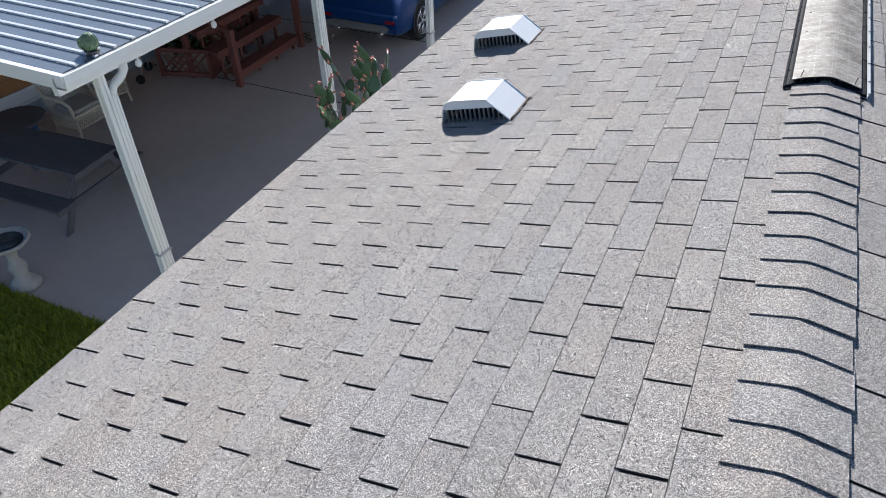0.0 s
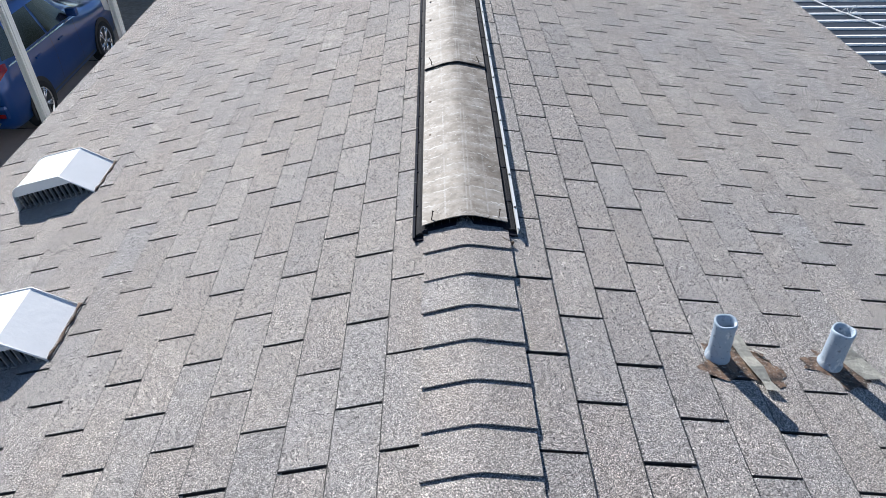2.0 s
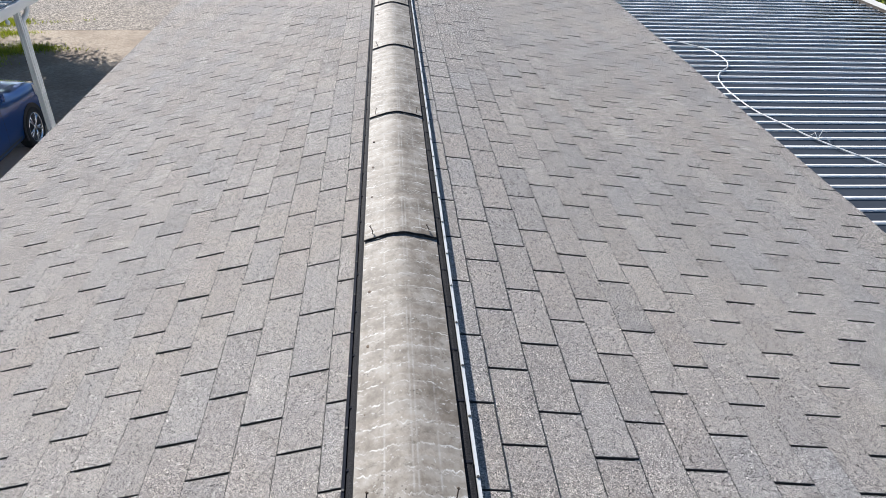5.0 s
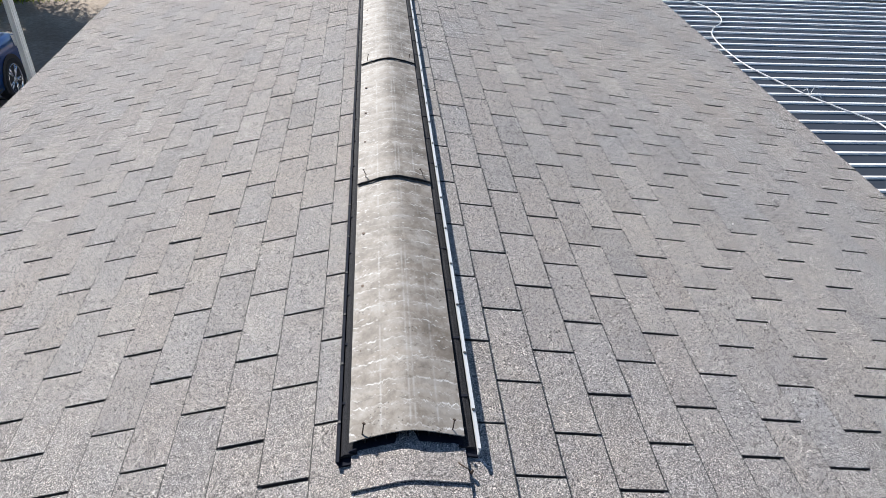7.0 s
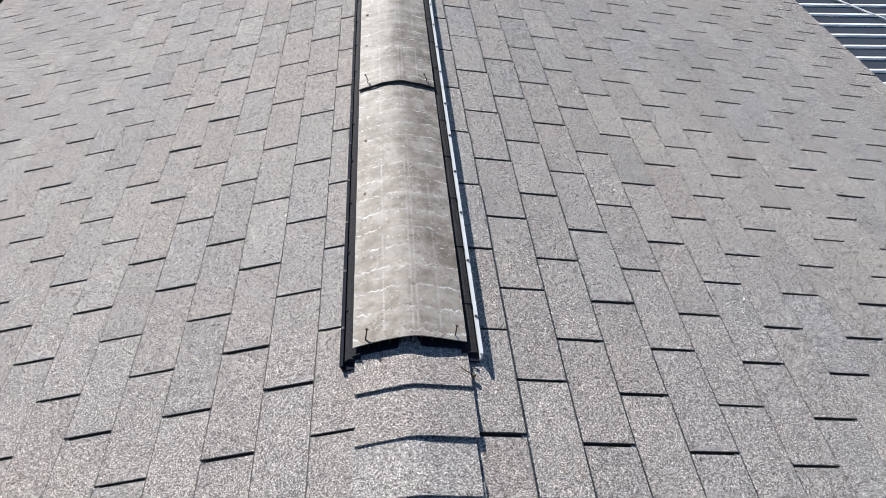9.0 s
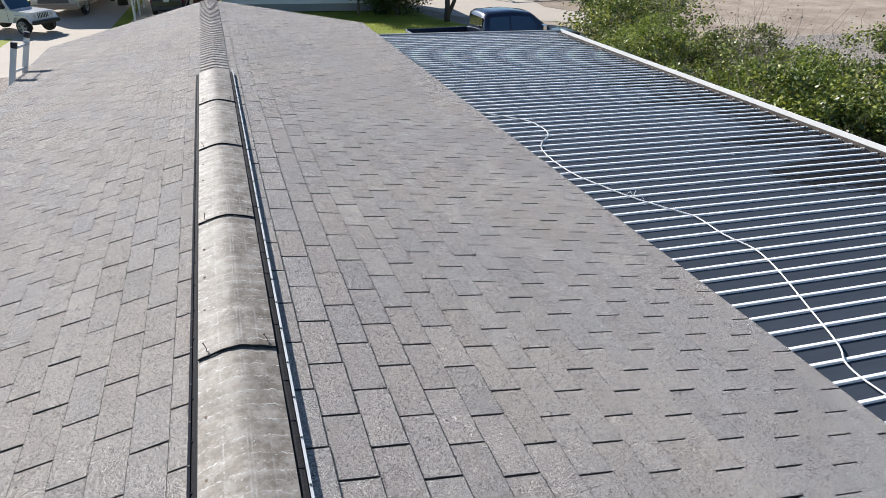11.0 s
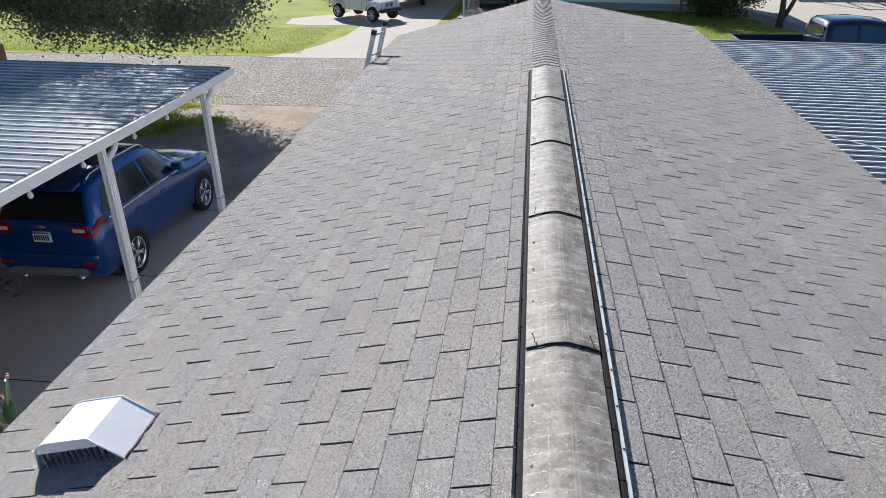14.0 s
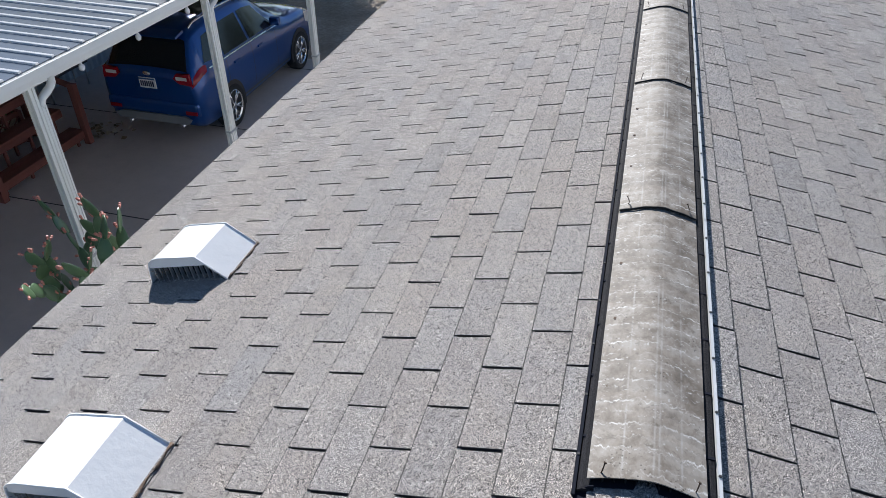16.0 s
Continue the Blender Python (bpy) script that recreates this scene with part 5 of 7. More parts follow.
grass_patch("lawn_grass", lambda r, n: np.stack([-9.8 + 6.6 * r.random(n), 0.16 - 2.6 * r.random(n) ** 1.2, np.zeros(n)], 1), 60000, 0.075, 3, "short green lawn grass")
def verge(r, n):
    """Grass that thins out over the bare sandy drive."""
    x, y = -17.0 + 10.5 * r.random(n * 3), 12.6 + 8.0 * r.random(n * 3) ** 0.6
    edge = -10.0 + 0.9 * np.sin(y * 1.9) + 0.5 * np.sin(y * 4.3 + 1) + np.where(y > 18.6, 0.6 * (y - 18.6) / 2, 0)
    keep = (r.normal(0, 0.45, n * 3) + x < edge - 0.8 * (y > 19.2)) & (np.sin(x * 3.1 + 1) * np.sin(y * 2.7) + r.normal(0, 0.5, n * 3) > -0.35)
    keep &= y < 20.3 + 0.2 * np.sin(x * 2.2) + r.normal(0, 0.12, n * 3)
    x, y = x[keep][:n], y[keep][:n]
    return np.stack([x, y, np.full(len(x), -0.05)], 1)


verge_base = verge(np.random.default_rng(4), 90000)
grass_patch("verge_grass", lambda r, n: verge_base, len(verge_base), 0.07, 4, "uneven green grass on the road verge")


def far_turf(r, n):
    x, y = -30 + 43.5 * r.random(n), 27.2 + 9.5 * r.random(n) ** 1.4
    keep = ~((x > -9.4) & (x < -4.3)) & (x < 14.0 - 0.4 * (y - 27)) & ~((x > -13.2) & (x < -9) & (y > 33.4))
    return np.stack([x, y, np.full(n, -0.03)], 1)[keep]


turf_base = far_turf(np.random.default_rng(6), 92000)
grass_patch("turf_grass", lambda r, n: turf_base, len(turf_base), 0.04, 7, "short yellow-green mown grass across the road")


# ---- vehicles ----
class Shell:
    """A car body lofted through stations along its length. A station is (y, bottom z, shoulder half width, shoulder z, roof half width, roof z)."""

    def __init__(self, stations):
        self.s = stations

    def ring(self, y):
        s = self.s
        y = min(max(y, s[0][0]), s[-1][0])
        for a, b in zip(s, s[1:]):
            if a[0] <= y <= b[0]:
                f = (y - a[0]) / max(1e-6, b[0] - a[0])
                _, zb, ws, zs, wr, zr = (p + (q - p) * f for p, q in zip(a, b))
                break
        h = zs - zb
        return [(0, zb), (ws - 0.12, zb), (ws - 0.03, zb + 0.08 * h), (ws, zb + 0.42 * h), (ws + 0.004, zb + 0.72 * h), (ws - 0.02, zs), (wr + 0.0, zr - 0.10 * min(1, (zr - zs) * 3)), (wr - 0.09, zr - 0.012), (wr * 0.45, zr + 0.012), (0, zr + 0.018)]

    def at(self, y, k, side=1):
        r = self.ring(y)
        i = min(int(k), len(r) - 2)
        f = k - i
        return Vector((side * (r[i][0] + (r[i + 1][0] - r[i][0]) * f), y, r[i][1] + (r[i + 1][1] - r[i][1]) * f))

    def body(self):
        bm = BM()
        ys = []
        for a, b in zip(self.s, self.s[1:]):
            n = max(1, int((b[0] - a[0]) / 0.22))
            ys += [a[0] + (b[0] - a[0]) * j / n for j in range(n)]
        ys.append(self.s[-1][0])
        rows = []
        for y in ys:
            r = self.ring(y)
            pts = [(x, z) for x, z in r] + [(-x, z) for x, z in reversed(r[1:-1])]
            rows.append([bm.verts.new((x, y, z)) for x, z in pts])
        n = len(rows[0])
        for ra, rb in zip(rows, rows[1:]):
            for j in range(n):
                bm.faces.new((ra[j], ra[(j + 1) % n], rb[(j + 1) % n], rb[j])).smooth = True
        bm.faces.new(rows[0]); bm.faces.new(list(reversed(rows[-1])))
        bmesh.ops.recalc_face_normals(bm, faces=bm.faces[:])
        return bm

    def patch(self, corners, off=0.006, side=1, nu=6, nv=4, mirror=False):
        """A panel laid on the shell between four corners given as (y, k)."""
        bm = BM()
        (ya, ka), (yb, kb), (yc, kc), (yd, kd) = corners
        for sd in ((1, -1) if mirror else (side,)):
            g = []
            for i in range(nu + 1):
                u = i / nu
                row = []
                for j in range(nv + 1):
                    v = j / nv
                    y = (ya * (1 - u) + yb * u) * (1 - v) + (yd * (1 - u) + yc * u) * v
                    k = (ka * (1 - u) + kb * u) * (1 - v) + (kd * (1 - u) + kc * u) * v
                    p = self.at(y, k, sd)
                    e = 0.01
                    du = self.at(y + e, k, sd) - self.at(y - e, k, sd)
                    dk = self.at(y, min(8.99, k + 0.05), sd) - self.at(y, max(0.0, k - 0.05), sd)
                    nn = du.cross(dk)
                    if nn.length > 1e-9:
                        nn.normalize()
                        if nn.dot(p - Vector((0, p.y * 0.6 + 0.5, 0.8))) < 0:
                            nn = -nn
                    row.append(bm.verts.new(p + nn * off))
                g.append(row)
            for i in range(nu):
                for j in range(nv):
                    bm.faces.new((g[i][j], g[i + 1][j], g[i + 1][j + 1], g[i][j + 1])).smooth = True
        bmesh.ops.recalc_face_normals(bm, faces=bm.faces[:])
        return bm


def wheel(parent, x, y, r, w, side, spokes=5, rim_m=None):
    bm = BM()
    m = Matrix.Translation((x, y, r)) @ Matrix.Rotation(radians(90) * side, 4, "Y")
    prof = [(r * 0.66, -w / 2), (r * 0.94, -w / 2), (r * 0.99, -w / 2 + 0.03), (r, -w / 4), (r, w / 4), (r * 0.99, w / 2 - 0.03), (r * 0.94, w / 2), (r * 0.68, w / 2), (r * 0.66, w / 2 - 0.02)]
    turned(bm, prof, (0, 0, 0), 32)
    bmesh.ops.transform(bm, matrix=m, verts=bm.verts)
    wh = part("wheel", bm, M["tyre"], parent, "black rubber tyre")
    bm = BM()
    turned(bm, [(r * 0.55, w / 2 - 0.05), (r * 0.63, w / 2 - 0.03), (r * 0.68, w / 2 + 0.004), (r * 0.70, w / 2 + 0.004), (r * 0.70, w / 2 - 0.02)], (0, 0, 0), 32)
    turned(bm, [(r * 0.14, w / 2 - 0.03), (r * 0.14, w / 2), (r * 0.10, w / 2 + 0.004)], (0, 0, 0), 16)
    for j in range(spokes):
        for d in (-0.16, 0.16):
            a = 2 * math.pi * j / spokes
            p, q = Vector((r * 0.12 * math.cos(a), r * 0.12 * math.sin(a), w / 2 - 0.018)), Vector((r * 0.66 * math.cos(a + d), r * 0.66 * math.sin(a + d), w / 2 - 0.012))
            rod(bm, p, q, r * 0.055, r * 0.05, seg=6)
    bmesh.ops.transform(bm, matrix=m, verts=bm.verts)
    part("rim", bm, rim_m or M["rim"], wh, "bright alloy rim")
    bm = BM()
    turned(bm, [(r * 0.66, w / 2 - 0.06), (0.002, w / 2 - 0.061)], (0, 0, 0), 24)
    bmesh.ops.transform(bm, matrix=m, verts=bm.verts)
    part("brake", bm, M["trim_grey"], wh)


def arch(parent, x, y, r, side):
    bm = BM()
    pts = [(r * math.cos(a), r * math.sin(a)) for a in (math.pi * (-0.10 + 1.20 * j / 18) for j in range(19))]
    prism(bm, pts, lambda u, v, s: (x + side * (0.0 if s else -0.10), y + u, r * 0.92 + v))
    part("wheel_arch", bm, M["black_plastic"], parent, "black wheel arch")


def bars(parent, cx, y, cz, n, w, h, mat_, facing=-1):
    """Unreadable writing as plain bars."""
    for i in range(n):
        bm = BM()
        box(bm, cx - w / 2 + w * i / n, cx - w / 2 + w * (i + 0.72) / n, y, y + 0.002 * facing, cz - h / 2, cz + h / 2)
        part("bar", bm, mat_, parent)


def blue_suv():
    t = thing("suv", "metallic blue compact SUV parked under the carport", "car", at=pose(-7.285, 8.72, 0.0) @ Matrix.Diagonal((0.93, 1.0, 1.07, 1.0)))
    sh = Shell([(-0.935, 0.47, 0.80, 0.98, 0.74, 1.08), (-0.90, 0.38, 0.88, 1.06, 0.80, 1.16), (-0.84, 0.34, 0.91, 1.10, 0.78, 1.26), (-0.72, 0.30, 0.92, 1.12, 0.73, 1.46), (-0.60, 0.28, 0.925, 1.12, 0.69, 1.645), (-0.48, 0.27, 0.925, 1.11, 0.68, 1.68), (0.30, 0.25, 0.92, 1.09, 0.68, 1.705), (1.05, 0.25, 0.92, 1.07, 0.67, 1.695), (1.40, 0.25, 0.92, 1.06, 0.65, 1.635), (1.80, 0.25, 0.92, 1.05, 0.665, 1.40), (2.22, 0.25, 0.915, 1.04, 0.745, 1.12), (2.40, 0.25, 0.91, 1.03, 0.775, 1.075), (3.00, 0.26, 0.90, 0.975, 0.765, 1.025), (3.32, 0.28, 0.87, 0.89, 0.70, 0.955), (3.48, 0.32, 0.80, 0.76, 0.60, 0.83), (3.56, 0.40, 0.68, 0.62, 0.48, 0.66)])
    part("body", sh.body(), M["blue_paint"], t)
    for nm, c, lab in (("rear_side_window", [(-0.55, 5.25), (-0.05, 5.12), (-0.02, 5.92), (-0.30, 5.88)], ""), ("rear_door_window", [(0.02, 5.12), (0.80, 5.12), (0.78, 5.94), (0.06, 5.94)], ""), ("front_door_window", [(0.87, 5.12), (1.90, 5.14), (1.36, 5.94), (0.85, 5.94)], "")):
        for sd in (1, -1):
            part(nm, sh.patch(c, 0.007, sd, 8, 4), M["glass"], t, "dark tinted side glass")
    part("windscreen", sh.patch([(1.44, 7.0), (2.16, 6.6), (2.16, 9.0), (1.44, 9.0)], 0.007, 1, 8, 5, True), M["glass"], t, "dark glass windscreen")
    part("rear_window", sh.patch([(-0.875, 6.6), (-0.635, 6.75), (-0.635, 9.0), (-0.875, 9.0)], 0.008, 1, 5, 6, True), M["glass"], t, "dark tinted rear window")
    part("sunroof", sh.patch([(0.1, 7.5), (1.15, 7.5), (1.15, 9.0), (0.1, 9.0)], 0.004, 1, 6, 4, True), M["glass"], t, "dark glass sunroof")
    for sd in (1, -1):
        lamp = part("tail_lamp", sh.patch([(-0.925, 4.75), (-0.60, 4.98), (-0.54, 5.16), (-0.885, 5.40)], 0.014, sd, 8, 5), M["lamp_red"], t, "red tail lamp")
        bm = BM()
        prism(bm, [(sd * 0.50, 1.10), (sd * 0.60, 1.03), (sd * 0.83, 1.01), (sd * 0.80, 1.185), (sd * 0.56, 1.17)], lambda u, v, s: (u, -0.950 + 0.05 * s, v))
        part("inner_lens", bm, M["lamp_red"], lamp)
        bm = BM()
        box(bm, sd * 0.56, sd * 0.76, -0.956, -0.945, 1.085, 1.135, bevel=0.004)
        part("lamp_insert", bm, M["lamp_clear"], lamp, "clear lamp insert")
        part("headlamp", sh.patch([(3.02, 4.1), (3.38, 3.7), (3.36, 4.8), (3.02, 5.0)], 0.010, sd, 4, 3), M["lamp_clear"], t, "clear headlamp")
        part("window_trim", sh.patch([(-0.50, 5.03), (1.95, 5.03), (1.95, 5.065), (-0.50, 5.065)], 0.010, sd, 10, 1), M["chrome"], t, "bright strip below the windows")
        for y in (0.0, 0.84, 1.72):
            part("door_gap", sh.patch([(y, 1.6), (y + 0.008, 1.6), (y + 0.008, 5.0), (y, 5.0)], 0.002, sd, 1, 10), M["black_plastic"], t)
        part("sill_cladding", sh.patch([(0.42, 1.0), (2.20, 1.0), (2.20, 2.25), (0.42, 2.25)], 0.006, sd, 8, 3), M["trim_grey"], t, "dark grey plastic sill")
        for y in (0.22, 1.05):
            p = sh.at(y, 4.5, sd)
            bm = BM()
            box(bm, p.x - 0.012, p.x + 0.030 * sd, y, y + 0.16, p.z - 0.014, p.z + 0.014, bevel=0.008)
            part("door_handle", bm, M["blue_paint"], t)
        bm = BM()
        p = sh.at(1.72, 5.2, sd)
        box(bm, p.x, p.x + sd * 0.20, 1.66, 1.77, p.z, p.z + 0.13, bevel=0.03)
        part("door_mirror", bm, M["blue_paint"], t)
        bm = BM()
        tube(bm, [sh.at(-0.42, 7.0, sd) + Vector((0, 0, 0.0)), sh.at(-0.30, 7.0, sd) + Vector((0, 0, 0.045)), sh.at(0.4, 7.0, sd) + Vector((0, 0, 0.05)), sh.at(1.15, 7.0, sd) + Vector((0, 0, 0.045)), sh.at(1.32, 7.0, sd) + Vector((0, 0, 0.0))], 0.016, 8)
        part("roof_rail", bm, M["chrome"], t, "bright roof rail")
        for y in (0.0, 2.66):
            arch(t, sd * 0.925, y, 0.395, sd)
            wheel(t, sd * 0.825, y, 0.352, 0.22, sd, 5, M["chrome"])
    bm = BM()
    prism(bm, [(-0.58, 1.70), (-0.80, 1.655), (-0.79, 1.625), (-0.58, 1.655)], lambda u, v, s: (-0.60 + 1.20 * s, u, v))
    part("rear_spoiler", bm, M["blue_paint"], t)
    bm = BM()
    prism(bm, [(-0.70, 0.40), (0.62, 0.40), (0.70, 0.47), (0.60, 0.52), (-0.60, 0.52), (-0.78, 0.47)], lambda u, v, s: (u, -0.975 + 0.16 * s, v))
    part("rear_bumper_skid", bm, M["skid_grey"], t, "dull silver lower rear bumper")
    bm = BM()
    box(bm, -0.87, 0.87, -0.965, -0.82, 0.52, 0.74, bevel=0.06)
    part("rear_bumper", bm, M["blue_paint"], t)
    for sd in (1, -1):
        bm = BM()
        box(bm, sd * 0.73 - 0.11, sd * 0.73 + 0.11, -0.972, -0.95, 0.56, 0.62, bevel=0.01)
        part("reflector", bm, M["lamp_red"], t, "red bumper reflector")
        bm = BM()
        rod(bm, (sd * 0.50, -0.99, 0.36), (sd * 0.50, -0.80, 0.36), 0.038, seg=14)
        part("exhaust_tip", bm, M["chrome"], t, "bright exhaust tip")
    bm = BM()
    box(bm, -0.155, 0.155, -0.956, -0.938, 0.915, 1.075, bevel=0.006)
    plate = part("number_plate", bm, M["sign_white"], t, "white number plate with plain bars")
    bars(plate, 0.0, -0.957, 0.985, 7, 0.26, 0.085, M["ink"])
    bm = BM()
    box(bm, -0.15, 0.15, -0.9585, -0.957, 1.045, 1.068)
    part("plate_band", bm, M["blue_plastic"], plate)
    bm = BM()
    bmesh.ops.create_uvsphere(bm, u_segments=16, v_segments=8, radius=0.075, matrix=Matrix.Translation((0, -0.925, 1.13)) @ Matrix.Diagonal((1, 0.2, 0.45, 1)))
    part("badge", bm, M["chrome"], t, smooth=True)
    bm = BM()
    box(bm, -0.42, 0.42, 3.44, 3.55, 0.52, 0.74, bevel=0.03)
    part("grille", bm, M["black_plastic"], t, "black front grille")
    return t


blue_suv()


def jeep():
    t = thing("off_road_car", "white boxy four-door off-road car on the driveway", "car", at=pose(-8.75, 36.5, 0.0, 0, 0, 180 + 57) @ Matrix.Scale(0.85, 4))
    W = 0.80
    bm = BM()
    prism(bm, [(-2.15, 0.55), (2.05, 0.55), (2.10, 0.70), (2.10, 1.10), (0.85, 1.17), (0.85, 1.20), (-2.15, 1.20)], lambda u, v, s: (-W + 2 * W * s, u, v))
    bmesh.ops.bevel(bm, geom=bm.edges[:], offset=0.03, segments=2, affect="EDGES")
    part("body", bm, M["white_car"], t)
    bm = BM()
    prism(bm, [(-2.13, 1.19), (0.78, 1.19), (0.40, 1.78), (0.30, 1.82), (-2.05, 1.84), (-2.12, 1.78)], lambda u, v, s: ((-W + 0.03 + 0.06 * (v > 1.5)) * (1 - 2 * s), u, v))
    bmesh.ops.bevel(bm, geom=bm.edges[:], offset=0.03, segments=2, affect="EDGES")
    part("hard_top", bm, M["white_car"], t)
    for sd in (1, -1):
        for a, b in ((-2.0, -1.25), (-1.15, -0.45), (-0.36, 0.45)):
            bm = BM()
            top = 1.70
            prism(bm, [(a, 1.27), (b + (0.12 if b > 0.4 else 0), 1.27), (b - (0.10 if b > 0.4 else 0), top), (a, top)], lambda u, v, s: (sd * (W - 0.03 - 0.08 * (v - 1.2) + 0.012 * s), u, v))
            part("side_window", bm, M["glass"], t, "dark side window")
        for y in (-1.38, 1.55):
            bm = BM()
            prism(bm, [(y - 0.58, 0.60), (y - 0.42, 0.96), (y + 0.42, 0.96), (y + 0.60, 0.66), (y + 0.52, 0.66), (y + 0.38, 0.89), (y - 0.38, 0.89), (y - 0.50, 0.60)], lambda u, v, s: (sd * (W - 0.02 + 0.19 * s), u, v))
            part("fender_flare", bm, M["white_car"], t)
            wheel(t, sd * (W + 0.03), y, 0.40, 0.26, sd, 5)
            arch(t, sd * (W + 0.004), y, 0.44, sd)
        bm = BM()
        box(bm, sd * (W - 0.02), sd * (W + 0.20), 0.42, 0.52, 1.25, 1.45, bevel=0.02)
        part("door_mirror", bm, M["black_plastic"], t)
        for y in (-1.20, -0.40, 0.62):
            bm = BM()
            box(bm, sd * W, sd * (W + 0.004), y, y + 0.012, 0.60, 1.20)
            part("door_gap", bm, M["black_plastic"], t)
        bm = BM()
        rod(bm, (sd * 0.56, 2.08, 0.93), (sd * 0.56, 2.125, 0.93), 0.09, seg=16)
        part("headlamp", bm, M["lamp_clear"], t, "round headlamp")
    bm = BM()
    prism(bm, [(0.80, 1.22), (0.76, 1.22), (0.42, 1.75), (0.46, 1.75)], lambda u, v, s: (-0.68 + 1.36 * s, u + 0.012, v))
    part("windscreen", bm, M["glass_blue"], t, "flat windscreen")
    for i in range(7):
        bm = BM()
        box(bm, -0.36 + i * 0.11, -0.30 + i * 0.11, 2.09, 2.112, 0.80, 1.04, bevel=0.01)
        part("grille_slot", bm, M["black_plastic"], t)
    bm = BM()
    box(bm, -0.86, 0.86, 2.12, 2.34, 0.52, 0.70, bevel=0.04)
    part("front_bumper", bm, M["black_plastic"], t, "black front bumper")
    bm = BM()
    box(bm, -0.80, 0.80, -2.32, -2.14, 0.52, 0.68, bevel=0.04)
    part("rear_bumper", bm, M["black_plastic"], t)


jeep()


def motorhome():
    t = thing("motorhome", "large cream and bronze motorhome with a wide windscreen", "motorhome", at=pose(-7.6, 40.4, 0.0, 0, 0, 180 - 9) @ Matrix.Scale(0.88, 4))
    W, H, L = 1.27, 3.65, 10.5
    bm = BM()
    prism(bm, [(0.0, 0.55), (0.10, 1.0), (0.02, 1.55), (-0.30, 3.25), (-0.65, H), (-L, H), (-L, 0.45), (-0.6, 0.45)], lambda u, v, s: (-W + 2 * W * s, u, v))
    bmesh.ops.bevel(bm, geom=bm.edges[:], offset=0.09, segments=3, affect="EDGES")
    part("body", bm, M["rv_cream"], t)
    bm = BM()
    prism(bm, [(0.05, 1.50), (0.075, 1.50), (-0.20, 2.85), (-0.24, 2.85)], lambda u, v, s: (-1.10 + 2.2 * s, u + 0.006, v))
    part("windscreen", bm, M["glass_blue"], t, "wide windscreen with reflected sky in its colour")
    for sd in (1, -1):
        bm = BM()
        box(bm, sd * W, sd * (W + 0.012), -L + 0.2, -0.25, 0.55, 1.15)
        part("side_stripe", bm, M["rv_brown"], t, "bronze lower stripe")
        for a, b in ((-1.7, -0.6), (-4.2, -2.6), (-7.6, -6.0)):
            bm = BM()
            box(bm, sd * W, sd * (W + 0.014), a, b, 1.75, 2.55, bevel=0.004)
            part("side_window", bm, M["glass"], t, "dark side window")
        bm = BM()
        box(bm, sd * (W + 0.06), sd * (W + 0.30), -0.12, 0.02, 1.75, 2.25, bevel=0.04)
        part("mirror", bm, M["trim_grey"], t)
        bm = BM()
        box(bm, sd * 0.98 - 0.16, sd * 0.98 + 0.16, 0.06, 0.13, 0.86, 1.06, bevel=0.03)
        part("headlamp", bm, M["lamp_clear"], t, "headlamp cluster")
        for y in (-1.5, -7.4):
            wheel(t, sd * (W - 0.12), y, 0.46, 0.26, sd, 6)
            arch(t, sd * (W + 0.012), y, 0.52, sd)
    bm = BM()
    box(bm, -0.85, 0.85, 0.05, 0.125, 0.78, 0.98, bevel=0.02)
    part("grille", bm, M["trim_grey"], t, "dark front grille")
    bm = BM()
    box(bm, -1.24, 1.24, -0.02, 0.14, 0.45, 0.72, bevel=0.05)
    part("bumper", bm, M["rv_brown"], t, "bronze bumper")
    bars(t, 0.0, 0.105, 1.28, 9, 0.95, 0.11, M["trim_grey"], 1)
    bm = BM()
    prism(bm, [(1.27, 3.05), (3.2, 2.45), (3.2, 2.50), (1.27, 3.12)], lambda u, v, s: (u, -6.0 + 4.5 * s, v))
    part("awning", bm, M["rv_cream"], t, "extended side awning")
    for y in (-5.9, -1.6):
        bm = BM()
        rod(bm, (1.28, y, 1.2), (3.18, y, 2.46), 0.025, seg=6)
        part("awning_arm", bm, M["fin_metal"], t)


motorhome()


